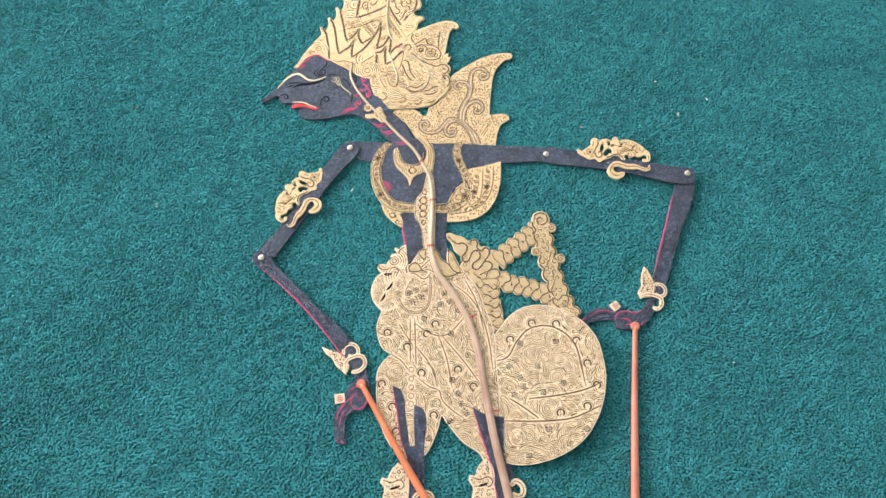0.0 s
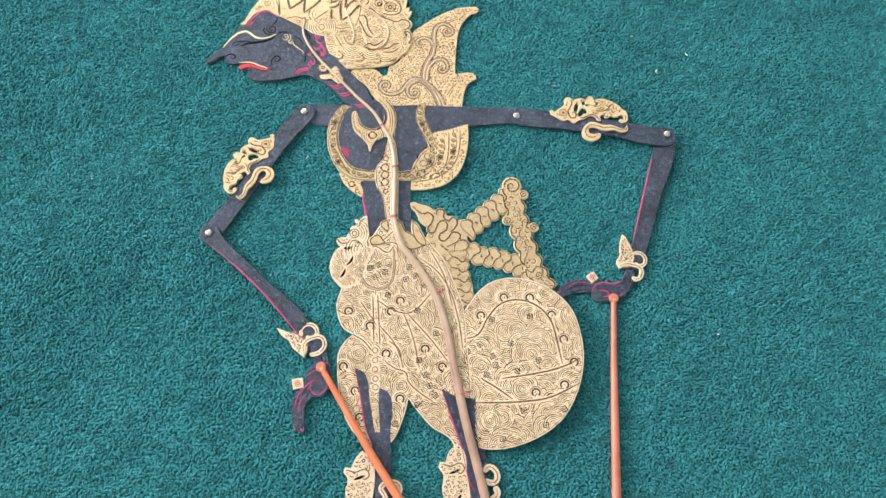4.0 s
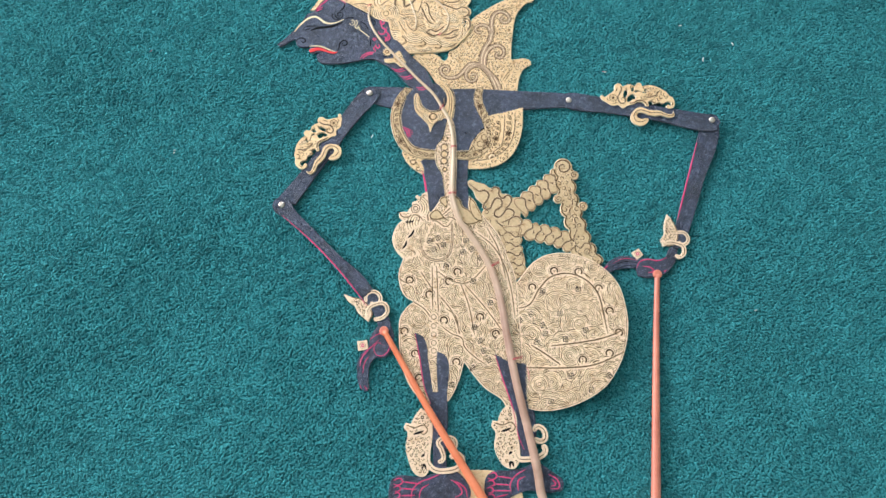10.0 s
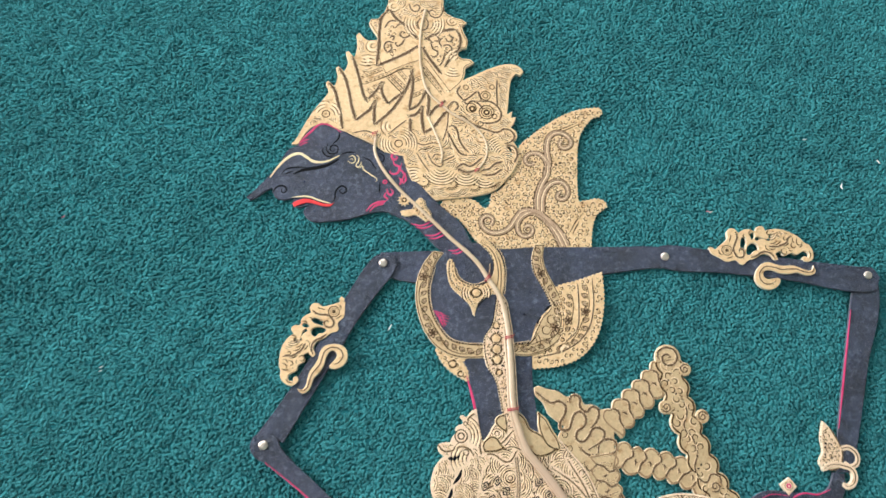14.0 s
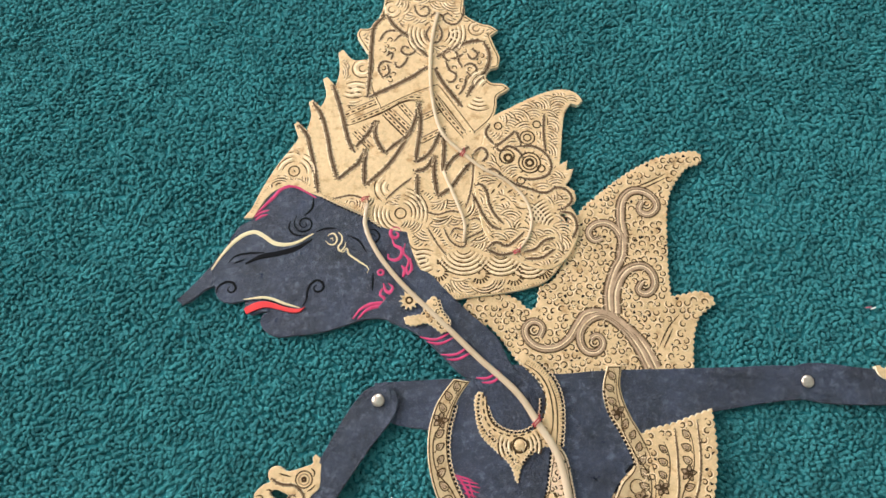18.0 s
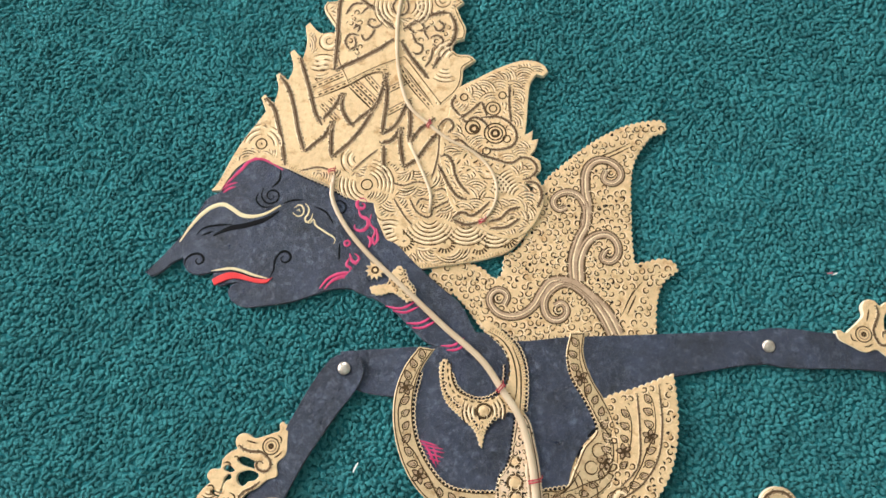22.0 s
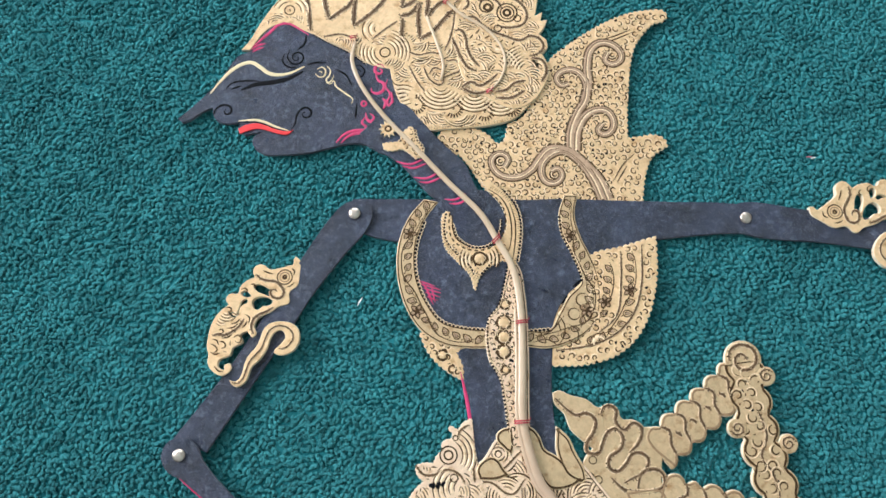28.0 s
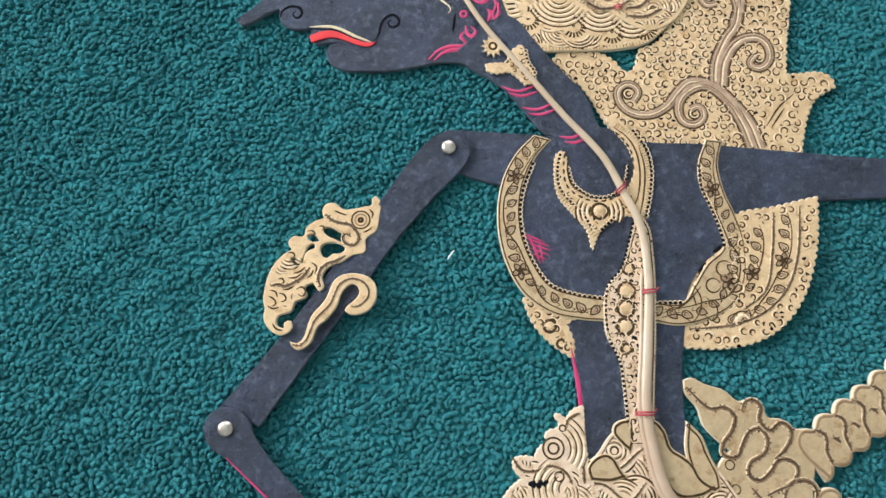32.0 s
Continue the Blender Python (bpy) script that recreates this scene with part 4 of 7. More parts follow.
def channel(bm, p, width, z):
    """An incised line: a worn brown bed, darker walls, low lips in highlight gold."""
    n = len(p)
    profile = ((-1.35, 0.0), (-1.05, 0.14), (-0.7, 0.05), (-0.2, 0.07), (0.45, 0.05), (1.05, 0.14), (1.35, 0.0))
    rows = []
    for i in range(n):
        t = p[min(i + 1, n - 1)] - p[max(i - 1, 0)]
        t = t.normalized() if t.length > 1e-6 else Vector((1, 0))
        s = Vector((-t.y, t.x)) * (width / 2) * min(1.0, 0.45 + 4.0 * min(i, n - 1 - i) / max(1, n - 1))
        rows.append([bm.verts.new(((p[i].x + s.x * k) * MM, (p[i].y + s.y * k) * MM, (z + h) * MM)) for k, h in profile])
    for a, b in zip(rows, rows[1:]):
        for k, mat in enumerate((1, 5, 7, 0, 7, 1)):
            f = bm.faces.new((a[k + 1], a[k], b[k], b[k + 1]))
            f.material_index = mat
            f.smooth = k not in (2, 3)


class Carving:
    """Incised and painted lines on one leather plate, gathered into one mesh."""

    def __init__(self, owner, z, outline=None):
        self.owner, self.z, self.bm, self.busy = owner, z, bmesh.new(), []
        self.edge = spline(outline, True, 1.5) if outline else None
        self.rnd = random.Random(11)

    def within(self, p):
        """The runs of a line that lie inside the plate."""
        if not self.edge:
            return [p]
        runs, run = [], []
        for q in p:
            if inside(self.edge, (q.x, q.y)):
                run.append(q)
            else:
                runs.append(run)
                run = []
        return [r for r in runs + [run] if len(r) > 2]

    def keep(self, p):
        self.busy.extend(p[::2])
        return p

    def groove(self, width, *points):
        """A cut channel between two raised lips, nicked along its sides."""
        p = self.keep(spline(points, False, 0.7, 170))
        channel(self.bm, p, width * 1.05, self.z)
        run, gap = 0.0, 0.6
        for a, b in zip(p, p[1:]):
            run += (b - a).length
            if run > gap:
                run, gap = 0.0, self.rnd.uniform(0.5, 1.0) if width > 1.5 else self.rnd.uniform(0.9, 1.8)
                t = (b - a).normalized()
                for side in (-1, 1):
                    if self.rnd.random() < 0.72:
                        s = Vector((-t.y, t.x)) * width * side
                        o = a + t * self.rnd.uniform(-0.3, 0.3)
                        ribbon(self.bm, [o + s * self.rnd.uniform(0.2, 0.4), o + s * self.rnd.uniform(0.6, 0.85)], self.rnd.uniform(0.34, 0.5), self.z + 0.1, 0.07, False, self.rnd.choice((0, 0, 4, 5)))

    def line(self, width, mat, *points):
        ribbon(self.bm, self.keep(spline(points, False, 0.6, 170)), width, self.z, 0.16, True, mat)

    def piping(self, width, *points):
        """A scroll stem of two raised cords between cut lines, narrowing towards its curl."""
        p = self.keep(spline(points, False, 0.7, 170))
        self.busy.extend(p[1::2])
        n = len(p)
        profile = ((-1.3, 0.0), (-1.0, 0.12), (-0.78, 0.12), (-0.5, 0.34), (-0.16, 0.12), (0.16, 0.12), (0.5, 0.34), (0.78, 0.12), (1.0, 0.12), (1.3, 0.0))
        rows = []
        for i in range(n):
            t = (p[min(i + 1, n - 1)] - p[max(i - 1, 0)]).normalized()
            s = Vector((-t.y, t.x)) * (width / 2) * (1.0 - 0.45 * i / (n - 1))
            lift = 0.1 * i / (n - 1)
            rows.append([self.bm.verts.new(((p[i].x + s.x * k) * MM, (p[i].y + s.y * k) * MM, (self.z + h + lift) * MM)) for k, h in profile])
        for a, b in zip(rows, rows[1:]):
            for k, mat in enumerate((0, 7, 6, 6, 1, 7, 6, 7, 0)):
                f = self.bm.faces.new((a[k + 1], a[k], b[k], b[k + 1]))
                f.material_index, f.smooth = mat, True

    def nest(self, x, y, inner, outer, count, start, sweep, width, mat):
        """Ribs: arcs one inside the other."""
        for k in range(count):
            r = inner + (outer - inner) * k / max(1, count - 1)
            for p in self.within(arc_points((x, y), r, start, sweep, max(6, int(abs(sweep) * r / 0.8)))):
                ribbon(self.bm, self.keep(p), width * 1.15, self.z, 0.06, True, mat)
            step = (outer - inner) / max(1, count - 1)
            if k and step > 0.8:
                for p in self.within(arc_points((x, y), r - step / 2, start, sweep, max(6, int(abs(sweep) * r / 0.8)))):
                    ribbon(self.bm, p, step * 0.5, self.z, 0.16, True, 1)

    def dashes(self, width, *points, cord=0.0):
        p = self.keep(spline(points, False, 0.45, 170))
        for i in range(0, len(p) - 5, 6):
            ribbon(self.bm, p[i : i + 5], width, self.z, 0.1, True, 0)
        if cord:
            for gap in (-cord, cord):
                q = []
                for i in range(len(p)):
                    t = (p[min(i + 1, len(p) - 1)] - p[max(i - 1, 0)]).normalized()
                    q.append(p[i] + Vector((-t.y, t.x)) * gap)
                ribbon(self.bm, q, 0.55, self.z, 0.1, True, 0 if gap < 0 else 7)

    def rings(self, radius, width, mat, *centres):
        for c in centres:
            ribbon(self.bm, self.keep(arc_points(c, radius, 0, 2 * math.pi * 15 / 16, 15)), width, self.z, 0.16, False, mat, True)

    def rim(self, outline, inset, width, mat=0):
        p = spline(outline, True, 0.8)
        if area2(p) < 0:
            p = p[::-1]
        ribbon(self.bm, offset(p, -inset), width, self.z, 0.1, False, mat, True)

    def spots(self, outline, pitch, margin, room):
        """Uneven rows of places inside an outline, clear of its edge and of the lines drawn so far."""
        p = spline(outline, True, 0.9)
        edge = np.array([(v.x, v.y) for v in p])
        busy = np.array([(v.x, v.y) for v in self.busy]) if self.busy else np.zeros((1, 2)) + 1e6
        lo, hi = edge.min(0), edge.max(0)
        rnd = random.Random(len(edge))
        y, row = lo[1], 0
        while y < hi[1]:
            x = lo[0] + (row % 2) * pitch / 2
            while x < hi[0]:
                q = np.array((x + rnd.uniform(-0.2, 0.2) * pitch, y + rnd.uniform(-0.2, 0.2) * pitch))
                x += pitch
                if ((edge - q) ** 2).sum(1).min() > margin**2 and ((busy - q) ** 2).sum(1).min() > room**2 and inside(p, q):
                    yield q, rnd
            y += pitch * 0.87
            row += 1

    def crescents(self, outline, pitch, radius, width, margin):
        """Chiselled curls, each with a raised lip, and dark marks painting the shade of pierced holes."""
        for q, rnd in self.spots(outline, pitch * 0.86, margin + 0.3, 1.5):
            a = 2.4 + math.sin(q[0] * 0.13) * 1.5 + math.cos(q[1] * 0.11) * 1.5 + rnd.uniform(-0.7, 0.7)
            r = radius * rnd.uniform(0.9, 1.2)
            side = rnd.choice((-1, 1))
            ribbon(self.bm, arc_points(q, r, a, side * rnd.uniform(4.0, 6.0), 9, 0.5), width * 1.05, self.z, 0.08, True, 0)
            ribbon(self.bm, arc_points(q, r + width * 0.9, a + side * 0.2, side * rnd.uniform(2.6, 3.8), 7, 0.1), width * 0.8, self.z, 0.2, True, 1)
            d = Vector((math.cos(a - side * 0.7), math.sin(a - side * 0.7)))
            c, s = Vector(q) + d * (r + 0.75), Vector((-d.y, d.x))
            kind = rnd.random()
            if kind < 0.38:
                ribbon(self.bm, [c - s * 0.8 + d * 0.25, c, c + s * 0.65 + d * 0.4], rnd.uniform(0.7, 1.35), self.z, 0.05, True, 4)
            elif kind < 0.8:
                ribbon(self.bm, [c - s * 0.6 - d * 0.2, c, c + s * 0.5 + d * 0.3], 0.5, self.z, 0.07, True, 0)

    def scales(self, outline, pitch, radius, ribs, width, margin=1.2, flow=None, swirl=0.0):
        """Overlapping nests of arcs, like waves, clear of the lines drawn so far."""
        p = spline(outline, True, 0.9)
        edge = np.array([(v.x, v.y) for v in p])
        busy = np.array([(v.x, v.y) for v in self.busy]) if self.busy else np.zeros((1, 2)) + 1e6
        lo, hi = edge.min(0) - 2, edge.max(0) + 2
        rng = np.random.default_rng(len(edge))
        gx, gy = np.meshgrid(np.arange(lo[0], hi[0], pitch), np.arange(lo[1], hi[1], pitch * 0.87))
        gx[1::2] += pitch / 2
        centre = np.stack((gx.ravel(), gy.ravel()), 1) + rng.uniform(-0.3, 0.3, (gx.size, 2)) * pitch
        order = rng.permutation(len(centre))
        if flow is not None:
            wander = swirl * np.sin(centre[:, 0] / 6.5 + 1.3 * np.sin(centre[:, 1] / 11)) * np.cos(centre[:, 1] / 7.5)
            order = np.argsort(centre @ np.array((math.cos(flow), math.sin(flow))) + wander + rng.normal(0, 0.3 * pitch, len(centre)))
        centre = centre[order]
        for i, q in enumerate(centre):
            later = centre[i + 1 :]
            for k in range(2 * ribs - 1):
                rib = k % 2
                r = radius * (k / 2 + 1) / ribs * rng.uniform(0.97, 1.03)
                m = max(8, int(2 * math.pi * r / 0.75))
                a = np.arange(m + 1) * (2 * math.pi / m) + rng.uniform(0, 6.28)
                pts = q + r * np.stack((np.cos(a), np.sin(a)), 1)
                ok = ((pts > lo) & (pts < hi)).all(1)
                for others, gap in ((later, radius), (edge, margin), (busy, 1.35)):
                    near = others[((others - q) ** 2).sum(1) < (r + gap) ** 2]
                    if len(near):
                        ok &= ((pts[:, None] - near[None]) ** 2).sum(2).min(1) > gap**2
                ok &= rng.random(m + 1) > 0.02
                run = []
                for v, good in zip(pts, ok):
                    if good and (run or inside(p, v)):
                        run.append(Vector(v))
                    else:
                        if len(run) > 2 and rib:
                            ribbon(self.bm, run, radius / ribs * 0.5, self.z, 0.14, True, 1)
                        elif len(run) > 2:
                            ribbon(self.bm, run, width * rng.uniform(0.95, 1.2), self.z, 0.06, True, int(rng.choice((0, 0, 7, 5))))
                        run = []
                if len(run) > 2:
                    ribbon(self.bm, run, radius / ribs * 0.5 if rib else width, self.z, 0.14 if rib else 0.06, True, rib)

    def beads(self, axis, pitch, r):
        """A row of small dark dots, painted as the shade in piercings, with pale rims."""
        for q, t in along(axis, pitch):
            ribbon(self.bm, [q - t * r, q, q + t * r], 2 * r, self.z, 0.04, False, 4)
            ribbon(self.bm, arc_points(q, r * 1.7, math.atan2(t.y, t.x), 3.14, 5), 0.35, self.z, 0.2, True, 1)

    def leaf(self, c, a, size):
        """A heart-shaped leaf with a curl inside."""
        u, s = Vector((math.cos(a), math.sin(a))), Vector((-math.sin(a), math.cos(a)))
        p = []
        for k in range(16):
            t = 2 * math.pi * k / 16
            p.append(c + u * size * math.cos(t) + s * size * 0.85 * math.sin(t) * abs(math.sin(t / 2)) ** 0.8)
        ribbon(self.bm, self.keep(p), 0.5, self.z, 0.1, False, 0, True)
        ribbon(self.bm, [c - u * size * 0.6, c, c + u * size * 0.5], size * 0.9, self.z, 0.05, True, 6)
        ribbon(self.bm, arc_points(c - u * size * 0.3, size * 0.42, a + 0.5, 5.0, 7, 0.5), 0.45, self.z, 0.1, True, 0)
        ribbon(self.bm, [c - u * size * 0.2, c + u * size * 0.3, c + u * size * 0.85], 0.42, self.z, 0.1, True, 5)

    def bloom(self, c, a, size):
        for k in range(5):
            b = a + k * 2 * math.pi / 5
            self.leaf(c + Vector((math.cos(b), math.sin(b))) * size * 0.9, b, size * 0.75)
        ribbon(self.bm, arc_points(c, size * 0.22, 0, 5.9, 7), 0.4, self.z, 0.14, False, 0)

    def flowers(self, *centres):
        """Small square blossoms."""
        for x, y in centres:
            a = 0.4 + 0.37 * (x % 3)
            p = [Vector((x + 2.4 * math.cos(a + k * math.pi / 2), y + 2.4 * math.sin(a + k * math.pi / 2))) for k in range(4)]
            ribbon(self.bm, self.keep(p), 1.0, self.z, 0.12, False, 4, True)
            ribbon(self.bm, arc_points((x, y), 0.7, 0, 5.9, 6), 0.8, self.z, 0.12, False, 4)

    def horseshoes(self, *centres):
        for x, y in centres:
            a = 5.6 + 0.5 * math.sin(x * 0.7)
            ribbon(self.bm, self.keep(arc_points((x, y), 2.7, a, 4.9, 11)), 1.3, self.z, 0.1, False, 0)
            ribbon(self.bm, self.keep(arc_points((x, y), 4.3, a + 0.1, 4.4, 11)), 0.55, self.z, 0.08, True, 0)

    def fans(self, *centres):
        """Feather fans: short rays round a centre, with ribbed arcs before them."""
        for x, y in centres:
            for k in range(12):
                a = -2.2 + k * 0.34
                u = Vector((math.cos(a), math.sin(a)))
                ribbon(self.bm, self.keep([Vector((x, y)) + u * 2.6, Vector((x, y)) + u * 3.6, Vector((x, y)) + u * 4.6]), 0.75, self.z, 0.12, False, 0)
            ribbon(self.bm, arc_points((x, y), 0.4, 0, 5.6, 5), 0.5, self.z, 0.1, False, 0)

    def vine(self, axis, pitch, half):
        """A leafy scroll running along a band: a winding stem with heart-shaped leaves and a blossom now and then."""
        marks = along(axis, pitch / 12)
        rnd = self.rnd
        stem = []
        for i, (q, t) in enumerate(marks):
            s = Vector((-t.y, t.x))
            side = math.sin(math.pi * i / 36)
            stem.append(q + s * half * 0.95 * math.sin(math.pi * i / 36 + 0.3 * math.sin(i * 0.17)))
            if i % 9 == 5:
                a = math.atan2(t.y, t.x) + (1 if side > 0 else -1) * rnd.uniform(0.5, 1.1)
                c = q - s * half * 0.5 * side
                if i % 63 == 32:
                    self.bloom(c, a, half * 0.95)
                    continue
                self.leaf(c, a + math.pi, half * rnd.uniform(0.85, 1.05))
                u = Vector((math.cos(a), math.sin(a)))
                ribbon(self.bm, [c + u * half * 0.85, c + u * half * 1.2 + t, q + s * half * 0.8 * side + t * 2.2], 0.45, self.z, 0.1, True, 0)
        ribbon(self.bm, self.keep(stem), 0.52, self.z, 0.1, True, 0)

    def comb(self, axis, pitch, length):
        """Short cuts standing across a line."""
        for q, t in along(axis, pitch):
            s = Vector((-t.y, t.x))
            ribbon(self.bm, [q - s * length / 2, q + s * length / 2], 0.4, self.z, 0.08, True, 0)

    def done(self):
        tagged(part("incised_line", self.bm, [BROWN, GOLD_LIT, RED, CREAM, DARK_LINE, TAN, MAUVE, MAUVE_DARK], self.owner), kind="stuff")


def boss(x, y, z, r, owner):
    """A round domed stud with a ring about it."""
    bm = bmesh.new()
    bmesh.ops.create_uvsphere(bm, u_segments=14, v_segments=7, radius=r * 0.8 * MM)
    for v in bm.verts:
        v.co = Vector((x * MM, y * MM, z * MM)) + Vector((v.co.x, v.co.y, v.co.z * 0.13))
    for f in bm.faces:
        f.smooth = True
    ob = part("boss", bm, GOLD, owner)
    bm = bmesh.new()
    ribbon(bm, arc_points((x, y), r * 1.08, 0, 2 * math.pi * 15 / 16, 15), 0.95, z, 0.15, False, 0, True)
    for poly in bm.faces:
        poly.smooth = True
    tagged(part("incised_ring", bm, BROWN, owner), kind="stuff")


# flower and clasp at the ear, lip
LIP = [(-52, 39.6), (-48.4, 41.4), (-44.3, 42.1), (-40.2, 41.1), (-36.1, 39.4), (-29.4, 38.2), (-27.7, 38.8), (-30, 36.7), (-34, 36.9), (-38.1, 38.2), (-43.3, 39.4), (-47.4, 38.5), (-51, 37.1)]
EAR_FLOWER = (13.7, 38.6)
EAR_ORNAMENT = [(18.5, 32.8), (20.2, 36.8), (23.5, 39.7), (25.4, 37.4), (26.4, 33.2), (28.8, 29.4), (28.2, 25.9), (25.7, 24.8), (22.8, 27.5), (19.9, 29.2), (15.8, 28.5), (12.2, 29.4), (11.6, 31.8), (15.4, 32.2)]

carve = Carving(crown, 4.0, CROWN_MAIN)
carve.groove(1.8, (-29.6, 118.5), (-26.2, 113.4), (-24.4, 105.4), (-23, 97.5), (-21.9, 86.7))
carve.groove(1.8, (-23.4, 128.7), (-19.8, 122.2), (-17.5, 112.7), (-16, 102.1), (-13.7, 92.2))
carve.groove(1.8, (-14.6, 136.7), (-12.3, 128.3), (-10.3, 118.7), (-8.3, 109.3), (-6, 103.9))
carve.groove(1.8, (-13.5, 92.1), (-8.9, 95.9), (-5.2, 98.6), (-1.1, 105.6))
carve.groove(1.8, (-1.1, 105.6), (-2.1, 98.4), (-2.6, 89.2))
carve.groove(1.8, (-2.6, 88.7), (4.3, 94), (10.5, 100.7), (14.9, 107.4), (17.4, 113))
carve.groove(1.8, (-5.5, 106.5), (-1, 111.3), (3.7, 118.4))
carve.groove(1.8, (3.7, 118.4), (2.9, 111), (6.5, 102.9))
carve.groove(1.8, (6.5, 102.9), (10.8, 106.4), (17, 111.1), (21.1, 120.1), (22.9, 126.4))
carve.groove(1.8, (22.1, 125.9), (22.4, 116), (20.7, 105.6), (19.3, 97.7))
carve.groove(1.8, (19.3, 97.7), (25, 101.3), (29.5, 108.8), (31.7, 113.3))
carve.groove(1.8, (31.7, 113.3), (31.7, 103.4), (30.3, 92.6))
carve.groove(1.8, (18.7, 93.6), (23.5, 95), (27.7, 100.6))
carve.groove(1.8, (27.7, 100.6), (26.8, 93.4), (27.6, 82.7))
carve.groove(1.8, (30.6, 92.6), (35.7, 98.9), (42.3, 103.8))
carve.groove(1.8, (27.6, 82), (33, 85.3), (38.9, 92.4), (43.3, 97.2))
carve.groove(1.8, (19.8, 92.7), (19.4, 83.9), (20.2, 76.8))
carve.groove(0.8, (43.5, 99.8), (42.8, 89.6), (40.6, 80.9), (38.6, 76.1))
carve.groove(0.8, (20.2, 76.8), (27.2, 74.2), (32.4, 75.3), (37.8, 74.4))
carve.groove(0.8, (6.3, 82.4), (11.7, 87), (17.3, 91.1))
carve.groove(0.8, (29.2, 68.2), (32.3, 61.8), (36.9, 59.7), (38.3, 63.8))
carve.groove(0.8, (31.8, 65), (33.9, 67.8), (37.3, 67), (39.8, 69.3))
carve.groove(0.8, (22.7, 68.7), (26.5, 61.1), (29.7, 56.4))
carve.groove(0.8, (39.9, 71), (43.5, 71.4), (45.5, 66.8), (41.9, 64.7), (37.1, 62.6))
carve.groove(0.8, (-15.6, 83.7), (-7.9, 84.8), (-3.2, 83.2))
carve.dashes(0.75, (-9.5, 121.9), (3, 127), (18, 132.5), (24.1, 131.2), cord=1.15)
carve.dashes(0.75, (-7.1, 118.2), (5.3, 123), (17.8, 128.5), (23.9, 127.9), cord=1.15)
carve.dashes(0.75, (7.2, 121.8), (17, 109.8), cord=1.15)
carve.dashes(0.75, (9.2, 123.3), (19, 111.8), cord=1.15)
carve.dashes(0.75, (12.8, 127.5), (20.2, 117), cord=1.15)
carve.dashes(0.75, (22.2, 117.9), (32.8, 122.6), cord=1.15)
carve.dashes(0.75, (20.7, 106.9), (31.7, 112.3), cord=1.15)
carve.dashes(0.75, (-6, 113.9), (1, 105.4), cord=1.15)
carve.dashes(0.75, (28.3, 130.3), (32.2, 121.8), (41.2, 108.3), cord=1.15)
carve.dashes(0.75, (-2.3, 116.2), (2.4, 111), cord=1.15)
carve.line(0.6, 0, (-8.6, 116.7), (5.2, 121.4), (17.7, 126.8), (24.6, 125.7))
carve.line(0.6, 0, (6.2, 120.8), (16, 108.9))
carve.line(0.6, 0, (30.6, 128.7), (41.3, 111))
carve.rings(2.3, 0.6, 0, (-31.7, 97.2), (11.9, 75.7))
carve.nest(11.9, 75.7, 4.7, 11.3, 5, -1.83, -1.75, 0.45, 0)
carve.nest(11.9, 75.7, 4.7, 11.3, 5, 1.31, -1.75, 0.45, 0)
carve.nest(-31.7, 96.2, 5.3, 12.0, 4, -3.40, -1.31, 0.45, 0)
carve.nest(-31.7, 96.2, 5.3, 9.6, 3, 1.14, -1.22, 0.45, 0)
carve.nest(36.9, 59.7, 3.2, 12.0, 6, -0.50, -2.27, 0.45, 0)
carve.nest(51.8, 56.6, 3.2, 10.1, 5, -0.59, -2.09, 0.45, 0)
carve.nest(63.1, 53.8, 2.3, 9.2, 5, -0.44, -2.09, 0.45, 0)
carve.nest(18.4, 62.9, 3.3, 13.0, 6, -1.13, -1.83, 0.45, 0)
carve.nest(20.2, 51.9, 1.8, 7.8, 4, 2.90, -1.92, 0.45, 0)
carve.nest(-5.4, 138.6, 2.5, 9.0, 4, -1.13, -1.05, 0.45, 0)
carve.nest(-4.9, 127.7, 2.5, 9.8, 4, 2.01, -1.05, 0.45, 0)
carve.nest(-1.5, 143.8, 1.5, 4.5, 2, -0.08, -5.24, 0.45, 0)
carve.nest(8.8, 87.3, 1.9, 7.2, 3, -2.18, -1.92, 0.45, 0)
carve.scales(CROWN_FRONT, 6.0, 6.6, 6, 0.5, 0.9, 3.6)
carve.scales(CROWN_HORN, 6.0, 6.6, 6, 0.5, 0.9, 3.0)
carve.scales(CROWN_FLANK, 6.0, 6.6, 6, 0.5, 0.9, 0.3)
carve.fans((25.9, 50.3), (42.4, 48.3), (56.1, 46.7), (67.8, 48.6))
carve.beads([(-20.3, 84.6), (-14.7, 81.1), (-8.1, 77.6), (-3, 74.7), (3.5, 69.7)], 1.6, 0.42)
carve.comb([(-21.7, 87.2), (-15.1, 83.2), (-8.1, 79.6), (0.1, 75.2), (5.9, 71)], 1.0, 1.0)
carve.comb([(-49.3, 79.9), (-44.8, 87.9), (-40.8, 92.3), (-36.5, 94), (-30.5, 93.5), (-24.5, 90)], 1.1, 0.9)
carve.comb([(16.4, 55.8), (20.1, 50.5), (25.5, 43.9), (30.3, 39.6), (37.9, 39.4), (50.5, 40.3), (62.1, 42), (70.4, 44.6), (76.7, 51)], 1.2, 1.2)
carve.scales(CROWN_LOW, 6.2, 6.8, 6, 0.55, 1.2, 1.9)
carve.done()

